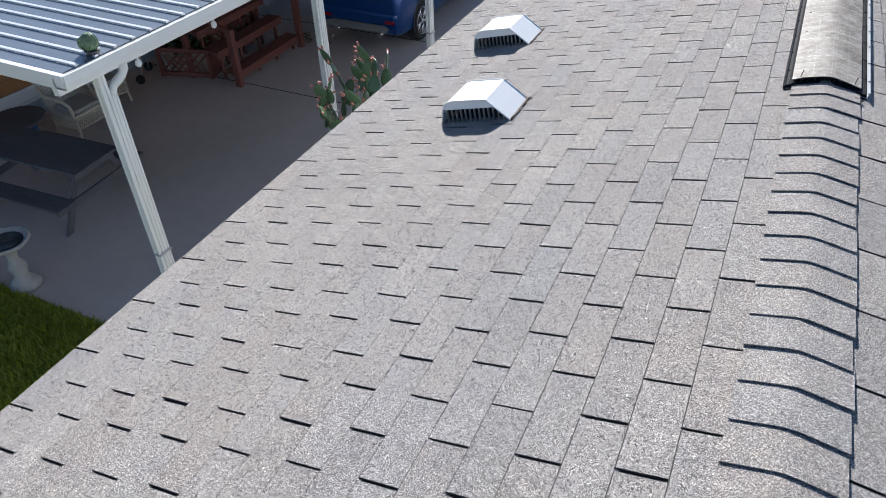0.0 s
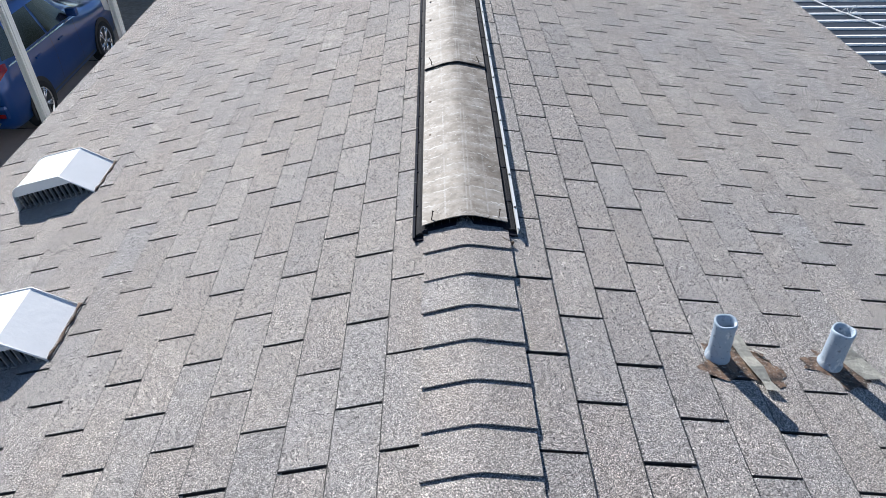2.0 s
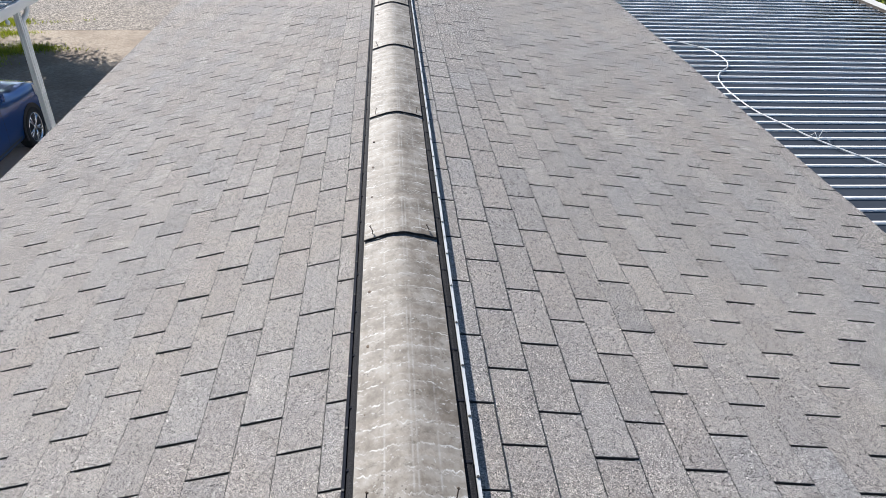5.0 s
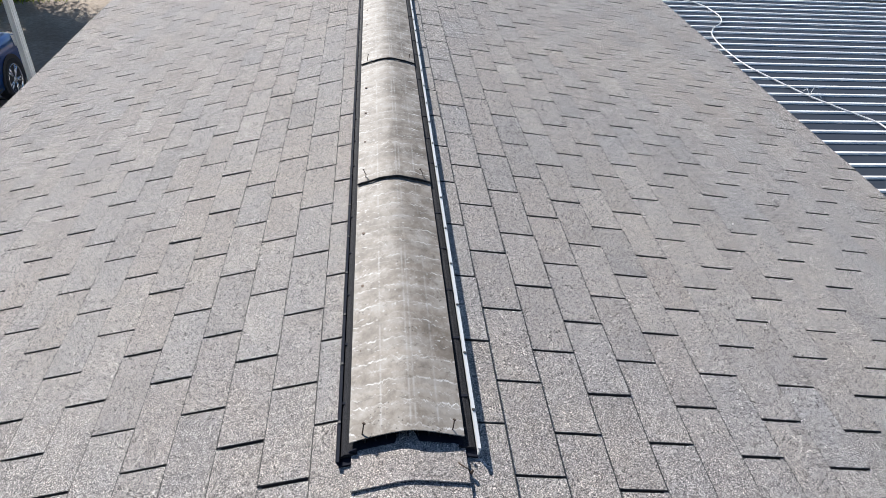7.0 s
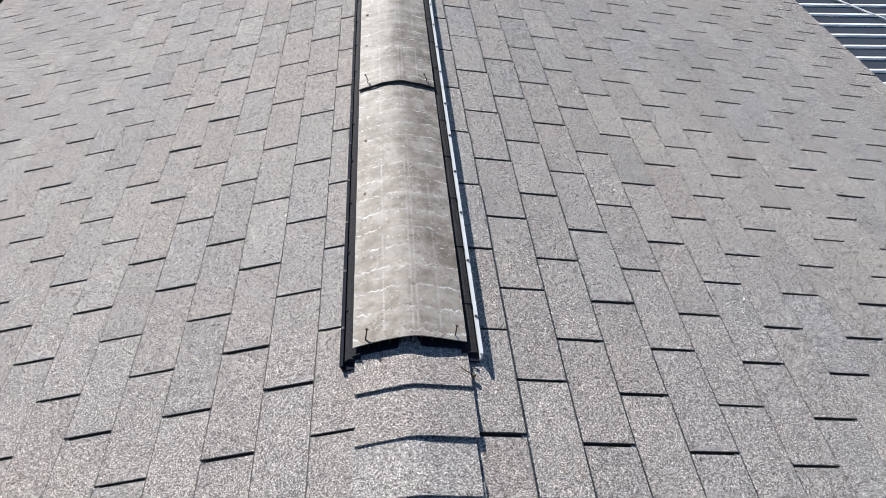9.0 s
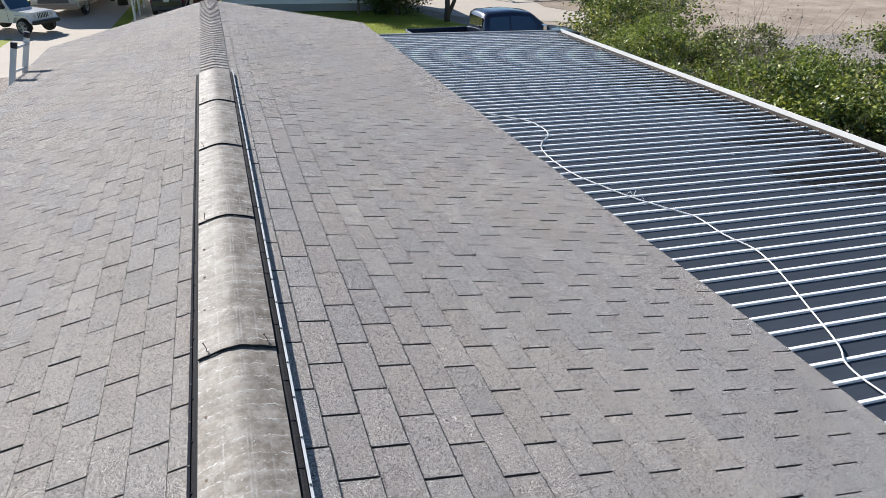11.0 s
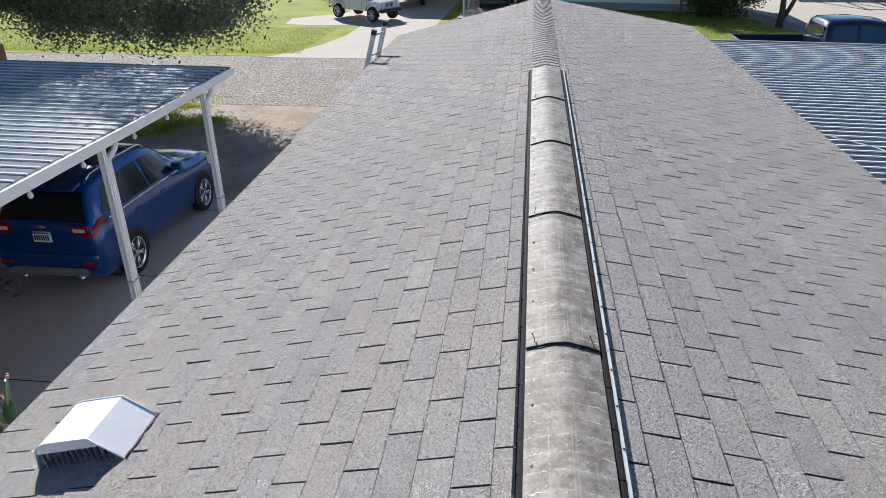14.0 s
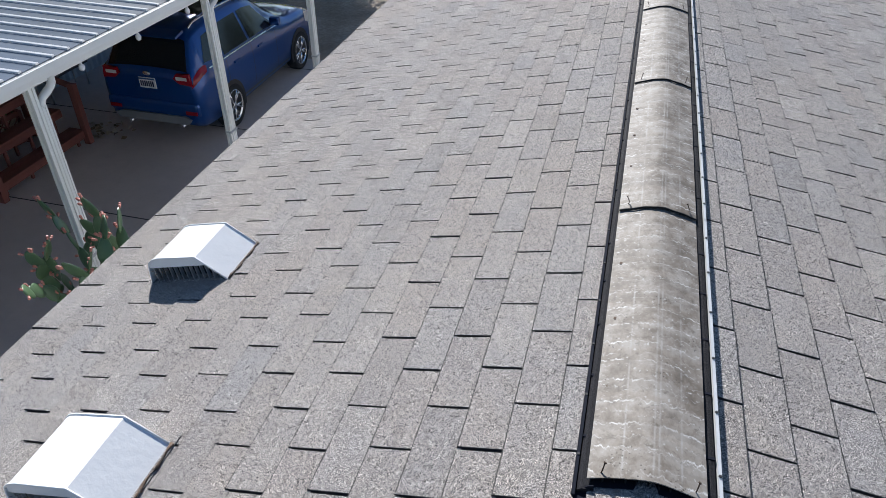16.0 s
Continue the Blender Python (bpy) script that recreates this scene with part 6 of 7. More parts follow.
def small_suv(m, paint, name, label):
    t = thing(name, label, "car", at=m)
    sh = Shell([(-0.90, 0.45, 0.80, 0.82, 0.72, 0.88), (-0.84, 0.34, 0.88, 1.0, 0.76, 1.12), (-0.70, 0.30, 0.91, 1.03, 0.70, 1.45), (-0.55, 0.28, 0.92, 1.03, 0.67, 1.62), (0.40, 0.26, 0.92, 1.02, 0.67, 1.68), (1.25, 0.26, 0.92, 0.99, 0.65, 1.63), (2.15, 0.26, 0.91, 0.98, 0.75, 1.08), (3.05, 0.28, 0.88, 0.92, 0.72, 0.97), (3.40, 0.34, 0.76, 0.70, 0.55, 0.76)])
    part("body", sh.body(), paint, t)
    part("rear_window", sh.patch([(-0.82, 6.9), (-0.60, 7.05), (-0.60, 9.0), (-0.82, 9.0)], 0.01, 1, 4, 5, True), M["glass"], t, "dark rear window")
    for sd in (1, -1):
        part("side_window", sh.patch([(-0.45, 5.15), (1.85, 5.15), (1.30, 5.92), (-0.25, 5.92)], 0.008, sd, 10, 4), M["glass"], t)
        part("tail_lamp", sh.patch([(-0.87, 3.6), (-0.62, 4.3), (-0.62, 5.0), (-0.86, 5.0)], 0.012, sd, 4, 3), M["lamp_red"], t, "red tail lamp")
        bm = BM()
        p = sh.at(1.66, 5.2, sd)
        box(bm, p.x, p.x + sd * 0.2, 1.6, 1.72, p.z, p.z + 0.14, bevel=0.03)
        part("door_mirror", bm, paint, t)
        for y in (0.0, 2.62):
            arch(t, sd * 0.925, y, 0.38, sd)
            wheel(t, sd * 0.825, y, 0.34, 0.21, sd)
    bm = BM()
    box(bm, -0.80, 0.80, -0.95, -0.78, 0.38, 0.56, bevel=0.04)
    part("rear_bumper", bm, M["trim_grey"], t)
    bm = BM()
    box(bm, -0.155, 0.155, -0.925, -0.905, 0.80, 0.93)
    part("number_plate", bm, M["sign_white"], t, "blank white number plate")


small_suv(pose(-2.18, 40.2, 0, 0, 0, -4) @ Matrix.Scale(0.88, 4), M["navy_car"], "dark_suv", "dark navy SUV under the neighbour's carport")
small_suv(pose(29.73, 45.9, 0, 0, 0, 90) @ Matrix.Scale(1.1, 4), M["navy_car"], "dark_suv", "dark SUV parked before the pale blue house")


def pickup():
    t = thing("pickup_truck", "dark navy crew-cab pickup truck parked by the road", "truck", at=pose(7.35, 24.0, -0.02, 0, 0, -88) @ Matrix.Diagonal((1.0, 1.10, 1.02, 1.0)))
    W = 0.98
    sh = Shell([(1.55, 0.45, W, 1.18, 0.86, 1.26), (1.62, 0.42, W, 1.20, 0.76, 1.82), (1.75, 0.42, W, 1.20, 0.74, 1.90), (2.60, 0.42, W, 1.19, 0.75, 1.93), (3.25, 0.42, W, 1.18, 0.73, 1.86), (4.02, 0.42, W, 1.17, 0.82, 1.27), (4.25, 0.42, W, 1.15, 0.84, 1.22), (5.05, 0.44, W - 0.03, 1.08, 0.80, 1.14), (5.28, 0.48, W - 0.08, 0.98, 0.74, 1.04), (5.36, 0.55, W - 0.16, 0.80, 0.66, 0.84)])
    part("body", sh.body(), M["navy_car"], t)
    for sd in (1, -1):
        for c in ([(1.72, 5.1), (2.42, 5.1), (2.42, 5.92), (1.78, 5.92)], [(2.50, 5.1), (3.72, 5.1), (3.22, 5.92), (2.50, 5.92)]):
            part("side_window", sh.patch(c, 0.008, sd, 6, 4), M["glass_blue"], t, "dark glossy side window with reflected sky in its colour")
        bm = BM()
        box(bm, sd * (W - 0.09), sd * W, -0.55, 1.56, 0.55, 1.24, bevel=0.02)
        part("bed_side", bm, M["navy_car"], t)
        bm = BM()
        p = sh.at(3.6, 5.2, sd)
        box(bm, p.x, p.x + sd * 0.26, 3.5, 3.64, p.z, p.z + 0.26, bevel=0.03)
        part("door_mirror", bm, M["chrome"], t, "bright door mirror")
        for y in (0.30, 3.95 + 0.25):
            arch(t, sd * (W + 0.004), y, 0.46, sd)
            wheel(t, sd * (W - 0.11), y, 0.41, 0.27, sd, 6)
        part("headlamp", sh.patch([(5.0, 4.0), (5.3, 3.8), (5.28, 4.8), (5.0, 5.0)], 0.01, sd, 3, 3), M["lamp_clear"], t)
        bm = BM()
        box(bm, sd * (W - 0.10), sd * (W + 0.004), -0.60, -0.55, 0.85, 1.20)
        part("tail_lamp", bm, M["lamp_red"], t)
    bm = BM()
    box(bm, -W + 0.09, W - 0.09, -0.55, 1.56, 0.66, 0.72)
    part("bed_floor", bm, M["black_plastic"], t, "black bed liner")
    bm = BM()
    box(bm, -W + 0.02, W - 0.02, -0.62, -0.55, 0.60, 1.22, bevel=0.02)
    part("tailgate", bm, M["rim"], t, "silver tailgate")
    bm = BM()
    box(bm, -W, W, -0.82, -0.63, 0.45, 0.62, bevel=0.03)
    part("rear_bumper", bm, M["chrome"], t, "chrome rear bumper")
    part("windscreen", sh.patch([(3.32, 7.0), (3.98, 6.7), (3.98, 9.0), (3.32, 9.0)], 0.008, 1, 6, 5, True), M["glass_blue"], t, "dark windscreen")
    bm = BM()
    box(bm, -0.62, 0.62, 1.565, 1.585, 1.30, 1.74)
    part("rear_window", bm, M["glass"], t)


pickup()


# ---- ladder against the eave ----
def ladder():
    t = thing("extension_ladder", "aluminium extension ladder leaning on the eave", "ladder")
    foot, head = Vector((-3.40, 9.42, 0.0)), Vector((-2.355, 9.43, 3.80))
    d = (head - foot).normalized()
    side = Vector((0.16, 1, 0))
    side -= d * side.dot(d)
    side.normalize()
    nrm = d.cross(side)
    for s in (-0.21, 0.21):
        a, b = foot + side * s, head + side * s + d * (0.08 if s > 0 else 0.0)
        bm = BM()
        for i, (u, w) in enumerate(((-0.035, 0.0125),)):
            vs = [a + nrm * 0.034 + side * 0.013, a + nrm * 0.034 - side * 0.013, a - nrm * 0.034 - side * 0.013, a - nrm * 0.034 + side * 0.013]
            ve = [p + (b - a) for p in vs]
            va, vb = [bm.verts.new(p) for p in vs], [bm.verts.new(p) for p in ve]
            bm.faces.new(va); bm.faces.new(vb[::-1])
            for j in range(4):
                bm.faces.new((va[j], vb[j], vb[(j + 1) % 4], va[(j + 1) % 4]))
            bmesh.ops.recalc_face_normals(bm, faces=bm.faces[:])
        rail = part("rail", bm, M["lip_metal"], t)
        bm = BM()
        rod(bm, b - d * 0.02, b + d * 0.05, 0.040, seg=10)
        part("end_cap", bm, M["black_plastic"], rail, "black plastic end cap")
    for i in range(13):
        p = foot + d * (0.25 + 0.305 * i)
        bm = BM()
        rod(bm, p - side * 0.20, p + side * 0.20, 0.016, seg=8)
        part("rung", bm, M["lip_metal"], t)


ladder()


# ---- trees and shrubs ----
def branch(bm, a, d, length, r, rr, depth, tips):
    pts, rad = [Vector(a)], [r]
    d = Vector(d).normalized()
    n = 5
    for i in range(n):
        d = (d + Vector((rr.uniform(-0.25, 0.25), rr.uniform(-0.25, 0.25), rr.uniform(-0.12, 0.2)))).normalized()
        pts.append(pts[-1] + d * length / n)
        rad.append(r * (1 - 0.6 * (i + 1) / n))
    tube(bm, pts, rad, 7)
    tips.append(pts[-1]); tips.append(pts[-2])
    if depth > 0:
        for _ in range(3):
            i = rr.randint(2, n)
            g = (d + Vector((rr.uniform(-1, 1), rr.uniform(-1, 1), rr.uniform(-0.3, 0.6)))).normalized()
            branch(bm, pts[i], g, length * rr.uniform(0.5, 0.75), rad[i] * 0.7, rr, depth - 1, tips)


def leafy(name, label, base, trunk_h, trunk_r, centre, radii, clumps, per, leaf, mat_, seed, spread, low, limbs=6, category="tree", bark=None, hollow=0.55, keep=None):
    """A trunk with limbs and a crown of leaf clumps inside an uneven ellipsoid."""
    rr, rng = random.Random(seed), np.random.default_rng(seed)
    t = thing(name, label, category, at=pose(base[0], base[1], 0))
    off = Vector((base[0], base[1], 0))
    c = Vector(centre) - off
    bm, tips = BM(), []
    top = Vector((0.1, 0.1, trunk_h))
    tube(bm, [(0, 0, -0.05), (0.03, 0.02, trunk_h * 0.3), (0.0, 0.08, trunk_h * 0.65), top], [trunk_r * 1.35, trunk_r, trunk_r * 0.9, trunk_r * 0.8], 12)
    for i in range(limbs):
        a = 6.28 * i / limbs + rr.uniform(-0.3, 0.3)
        goal = c + Vector((radii[0] * 0.6 * math.cos(a), radii[1] * 0.6 * math.sin(a), rr.uniform(-0.3, 0.6) * radii[2]))
        d = goal - top
        branch(bm, top - Vector((0, 0, rr.uniform(0, 0.25) * trunk_h)), d, d.length * (0.62 if d.length > 4 else 1.0), trunk_r * 0.5, rr, 2, tips)
    part("trunk", bm, bark or M["bark"], t)
    cs = []
    while len(cs) < clumps:
        p = rng.normal(size=3)
        p = p / np.linalg.norm(p) * (hollow + (1 - hollow) * rng.random() ** 0.6)
        p = np.array(c) + p * radii * (1 + 0.18 * math.sin(5 * p[0] + 3 * p[1] + seed))
        if p[2] < low:
            p[2] = low + rng.random() * 0.5
        if keep is None or keep(p[0] + base[0], p[1] + base[1], p[2]):
            cs.append(p)
    cs = np.array(cs)
    scale = spread * rng.uniform(0.6, 1.35, clumps)
    pts = np.repeat(cs, per, 0) + rng.normal(size=(clumps * per, 3)) * np.repeat(scale, per)[:, None] * (1, 1, 0.75)
    pts[:, 2] = np.maximum(pts[:, 2], low - 0.6 + 0.3 * rng.random(len(pts)))
    quads("crown", leaves_at(pts, leaf, rng, 0.6), len(pts), mat_, t, "uneven crown of small leaves")
    return t


leafy("oak_tree", "large dark live oak overhanging the driveway end", (-18.2, 20.0), 3.0, 0.42, (-12.6, 18.9, 5.6), (7.8, 5.6, 3.8), 1150, 245, 0.095, M["oak_leaf"], 7, 0.31, 2.40, 8, hollow=0.35, keep=lambda x, y, z: x < -6.4 - 0.25 * (y - 17) - 1.3 * max(0.0, 3.6 - z) and (z < 5.6 or x < -8.5))
leafy("oak_tree", "dark oak crown behind the carport beyond the road verge", (-20.5, 17.0), 3.0, 0.38, (-20.0, 16.5, 5.2), (5.5, 4.5, 3.4), 420, 180, 0.11, M["oak_leaf"], 17, 0.45, 2.5, 7)
SHRUB = "bushy yellow-green shrub beside the metal awning"
for i, (x, y, rx, rz, h, n) in enumerate(((11.2, 16.0, 1.6, 1.15, 1.55, 140), (9.0, 13.2, 1.3, 1.1, 1.7, 120), (12.2, 14.2, 1.6, 1.1, 1.6, 110), (8.7, 7.4, 1.3, 1.3, 2.0, 140), (9.7, 9.3, 1.4, 1.2, 1.9, 130), (11.0, 6.6, 1.7, 1.5, 2.1, 140), (8.3, 10.4, 1.0, 0.9, 1.6, 90), (13.4, 10.6, 1.9, 1.3, 1.7, 130), (8.6, 4.2, 1.3, 1.2, 1.8, 100), (8.4, 11.8, 1.0, 0.9, 1.5, 80), (11.6, 12.0, 1.4, 1.1, 1.6, 90))):
    leafy("shrub", SHRUB, (x, y), 0.5, 0.06, (x, y, h), (rx, rx, rz), int(n * 1.05), 280, 0.064, M["shrub_leaf"] if i % 4 else M["light_leaf"], 30 + i, 0.125, 0.35, 7, "shrub", M["twig"], 0.35)
leafy("shrub", "bright shrub by the pickup truck", (14.6, 24.4), 0.5, 0.07, (14.8, 24.2, 1.4), (1.9, 1.8, 1.2), 110, 70, 0.12, M["shrub_leaf"], 50, 0.32, 0.3, 7, "shrub", M["twig"], 0.35)
leafy("shrub", "bright shrub by the road", (17.6, 26.0), 0.5, 0.07, (17.6, 26.0, 1.5), (2.0, 1.8, 1.3), 90, 70, 0.12, M["shrub_leaf"], 51, 0.32, 0.3, 7, "shrub", M["twig"], 0.35)
leafy("shrub", "large green shrub in front of the white house", (9.4, 37.4), 0.6, 0.1, (9.4, 37.6, 1.55), (2.1, 1.5, 1.5), 170, 110, 0.12, M["dark_leaf"], 52, 0.30, 0.2, 7, "shrub", M["twig"], 0.45)
leafy("small_tree", "light green young tree by the house window", (7.4, 38.0), 1.6, 0.06, (7.3, 37.8, 2.9), (1.5, 1.2, 0.9), 70, 70, 0.12, M["light_leaf"], 58, 0.26, 1.7, 6, bark=M["twig"])
stem = leafy("small_tree", "small leaning tree with a forked bare trunk", (11.3, 34.6), 2.3, 0.13, (10.6, 34.8, 3.6), (1.6, 1.5, 1.1), 90, 70, 0.13, M["dark_leaf"], 53, 0.34, 2.5, 5, bark=M["bark"])
bm = BM()
tube(bm, [(0.02, 0.0, 0.2), (0.35, 0.05, 0.8), (0.62, 0.1, 1.5), (0.95, 0.1, 2.2)], [0.12, 0.10, 0.09, 0.075], 9)
part("fork", bm, M["bark"], stem, "bare sawn-off fork")
leafy("small_tree", "dark tree between the motorhome and the carport", (-4.9, 45.0), 2.6, 0.22, (-5.0, 45.2, 4.6), (2.6, 2.4, 1.9), 150, 70, 0.16, M["oak_leaf"], 54, 0.4, 3.0, 6)
leafy("shrub", "green shrub behind the motorhome awning", (-12.0, 46.5), 0.6, 0.1, (-12.0, 46.5, 1.9), (1.9, 1.5, 1.7), 120, 70, 0.16, M["shrub_leaf"], 55, 0.36, 0.3, 6, "shrub", M["twig"], 0.4)
leafy("shrub", "spiky dark shrub beside the pale blue house", (21.8, 38.3), 0.4, 0.1, (21.8, 38.3, 1.1), (1.05, 1.0, 1.15), 80, 80, 0.20, M["dark_leaf"], 56, 0.3, 0.15, 6, "shrub", M["twig"], 0.4)
leafy("far_tree", "far dark tree behind the houses", (-20.0, 60.0), 3.0, 0.3, (-20.0, 60.0, 5.0), (5.0, 4.0, 3.5), 160, 60, 0.3, M["oak_leaf"], 57, 0.7, 2.0, 6)


def bare_bush(x, y, h, seed):
    rr = random.Random(seed)
    t = thing("bare_bush", "leafless grey twiggy bush by the awning", "bush", at=pose(x, y, 0), group="bare bushes")
    bm, tips = BM(), []
    for i in range(9):
        a = rr.uniform(0, 6.28)
        branch(bm, (0, 0, 0), (0.6 * math.cos(a), 0.6 * math.sin(a), 1.2), h * rr.uniform(0.7, 1.0), 0.016, rr, 2, tips)
    part("branchwork", bm, M["twig"], t)
    rng = np.random.default_rng(seed)
    p = np.array([list(v) for v in tips]) + rng.normal(0, 0.02, (len(tips), 3))
    quads("dry_leaves", leaves_at(p, 0.045, rng), len(p), M["dry_leaf"], t, "few dry brown leaves")


bare_bush(8.9, 8.2, 2.6, 3)
bare_bush(9.6, 10.8, 2.1, 4)
bare_bush(11.8, 7.6, 2.9, 5)
bare_bush(8.1, 6.2, 2.5, 6)
bare_bush(12.0, 11.8, 2.3, 8)


def palm(x, y):
    t = thing("palm_tree", "short palm with a rough diamond-patterned trunk", "palm", at=pose(x, y, 0))
    bm = BM()
    turned(bm, [(0.34, 0), (0.30, 0.3), (0.27, 0.9), (0.28, 1.6), (0.32, 2.1), (0.36, 2.5), (0.15, 2.7)], (0, 0, 0), 14)
    trunk = part("trunk", bm, M["palm_bark"], t)
    rr = random.Random(6)
    for k in range(60):
        a, z = k * 2.4, 0.1 + 2.3 * k / 60
        r = 0.30
        p = Vector((r * math.cos(a), r * math.sin(a), z))
        bm = BM()
        rod(bm, p, p + Vector((0.09 * math.cos(a), 0.09 * math.sin(a), 0.10)), 0.05, 0.02, seg=5)
        part("boot", bm, M["palm_bark"], trunk)
    for k in range(22):
        a, up = k * 2.4, rr.uniform(-0.3, 1.0)
        d = Vector((math.cos(a), math.sin(a), up)).normalized()
        pts = [Vector((0, 0, 2.6)) + d * (1.9 * f) + Vector((0, 0, -0.7 * f * f)) for f in (0, 0.25, 0.5, 0.75, 1.0)]
        bm = BM()
        for i in range(24):
            f = 0.12 + 0.88 * i / 24
            p = Vector((0, 0, 2.6)) + d * (1.9 * f) + Vector((0, 0, -0.7 * f * f))
            s = Vector((-d.y, d.x, 0)).normalized()
            for sg in (-1, 1):
                q = p + s * sg * 0.42 * math.sin(math.pi * min(1, f + 0.1)) + d * 0.18 + Vector((0, 0, -0.12))
                face(bm, [p, p + d * 0.03, q])
        tube(bm, pts, 0.012, 5)
        part("frond", bm, M["dark_leaf"], t)


palm(21.4, 41.9)

# ---- houses across the road ----
def lap_wall(parent, x0, x1, y, z0, z1, mat_, step=0.2, name="siding_board", label=""):
    """A wall of lapped boards facing the road."""
    z = z0
    while z < z1 - 0.01:
        bm = BM()
        prism(bm, [(y - 0.042, z), (y - 0.012, min(z + step, z1)), (y, min(z + step, z1)), (y, z)], lambda u, v, s: (x0 if not s else x1, u, v))
        part(name, bm, mat_, parent)
        z += step


def window(parent, x0, x1, y, z0, z1, frame_m, shutters=None):
    bm = BM()
    w = 0.06
    for a in ((x0, x1, z0, z0 + w), (x0, x1, z1 - w, z1), (x0, x0 + w, z0 + w, z1 - w), (x1 - w, x1, z0 + w, z1 - w), ((x0 + x1) / 2 - w / 2, (x0 + x1) / 2 + w / 2, z0 + w, z1 - w)):
        box(bm, a[0], a[1], y - 0.06, y - 0.02, a[2], a[3])
    win = part("window", bm, frame_m, parent, "white window frame")
    for a, b in ((x0 + w, (x0 + x1) / 2 - w / 2), ((x0 + x1) / 2 + w / 2, x1 - w)):
        for c, d in ((z0 + w, (z0 + z1) / 2 - 0.015), ((z0 + z1) / 2 + 0.015, z1 - w)):
            bm = BM()
            box(bm, a, b, y - 0.036, y - 0.026, c, d)
            part("pane", bm, M["glass"], win, "dark glass pane")
    bm = BM()
    box(bm, x0 - 0.04, x1 + 0.04, y - 0.09, y - 0.02, z0 - 0.04, z0)
    part("sill", bm, frame_m, win)
    if shutters:
        for a in (x0 - 0.44, x1 + 0.06):
            bm = BM()
            box(bm, a, a + 0.38, y - 0.055, y - 0.025, z0 - 0.02, z1 + 0.02)
            sh = part("shutter", bm, shutters, parent, "grey louvred shutter")
            for k in range(7):
                bm = BM()
                zz = z0 + 0.05 + (z1 - z0 - 0.1) * k / 7
                box(bm, a + 0.04, a + 0.34, y - 0.064, y - 0.055, zz, zz + 0.06)
                part("louvre", bm, shutters, sh)


def gable_roof(parent, x0, x1, y0, y1, z, rise, mat_):
    bm = BM()
    yc = (y0 + y1) / 2
    prism(bm, [(y0 - 0.35, z - 0.06), (yc, z + rise), (y1 + 0.35, z - 0.06), (y1 + 0.35, z - 0.18), (yc, z + rise - 0.14), (y0 - 0.35, z - 0.18)], lambda u, v, s: (x0 - 0.3 if not s else x1 + 0.3, u, v))
    part("roof", bm, mat_, parent, "low pitched roof")


def white_house():
    t = thing("white_house", "white lap-sided mobile home with grey shutters", "house", at=pose(0.55, 40.2, 0, 0, 0, -9))
    x0, x1, y, d, h = 0.0, 9.4, 0.0, 4.2, 3.0
    bm = BM()
    box(bm, x0, x1, y, y + d, 0.40, h)
    part("wall", bm, M["siding"], t)
    lap_wall(t, x0, x1, y, 0.40, h, M["siding"])
    bm = BM()
    box(bm, x0 + 0.05, x1 - 0.05, y + 0.04, y + d - 0.05, 0, 0.40)
    part("skirting", bm, M["siding_grey"], t, "grey block skirting")
    bm = BM()
    box(bm, x0 - 0.05, x0 + 0.03, y - 0.05, y + 0.03, 0.5, h)
    part("corner_trim", bm, M["white_paint"], t)
    for a, b in ((1.38, 3.22), (5.5, 7.3)):
        window(t, a, b, y, 1.34, 2.20, M["white_paint"], M["shutter"])
    bars(t, 0.45, y - 0.03, 1.60, 4, 0.32, 0.12, M["trim_grey"])
    gable_roof(t, x0, x1, y, y + d, h, 0.45, M["roof_far"])


white_house()


def neighbour_carport():
    t = thing("neighbour_carport", "white metal carport attached to the white house", "carport")
    for y in (37.2, 40.2, 43.2, 46.2, 49.2):
        for x in (-3.65, -0.15):
            if x > -1 and y < 41:
                continue
            bm = BM()
            box(bm, x - 0.04, x + 0.04, y - 0.04, y + 0.04, 0, 2.35, bevel=0.004)
            part("post", bm, M["white_paint"], t)
    bm = BM()
    prism(bm, [(-3.95, 2.34), (0.4, 2.62), (0.4, 2.70), (-3.95, 2.42)], lambda u, v, s: (u, 36.9 if not s else 49.5, v))
    part("roof", bm, M["siding"], t)
    bm = BM()
    box(bm, -4.0, -3.92, 36.9, 49.5, 2.28, 2.44)
    part("gutter", bm, M["white_paint"], t)
    for y in (37.2, 40.2):
        bm = BM()
        rod(bm, (-3.65, y + 0.1, 0.1), (-3.65, y + 2.9, 1.8), 0.02, seg=6)
        part("trellis", bm, M["white_paint"], t)


neighbour_carport()
ground_patch("carport_slab", [(-3.9, 36.6), (0.3, 36.6), (0.3, 52.0), (-3.9, 52.0)], 0.01, M["drive"], 0.05, "pale concrete pad under the neighbour's carport", "slab")


def deck_rail():
    t = thing("deck", "dark red wooden deck with upright rail slats", "deck")
    bm = BM()
    box(bm, -1.0, 0.4, 42.0, 44.0, 0.0, 0.45)
    part("platform", bm, M["brown_wood"], t)
    for i in range(10):
        bm = BM()
        box(bm, -0.98 + i * 0.145, -0.90 + i * 0.145, 41.95, 41.99, 0.15, 1.30)
        part("slat", bm, M["brown_wood"], t)
    for z in (0.5, 1.24):
        bm = BM()
        box(bm, -1.0, 0.4, 41.99, 42.05, z, z + 0.09)
        part("rail", bm, M["brown_wood"], t)


deck_rail()


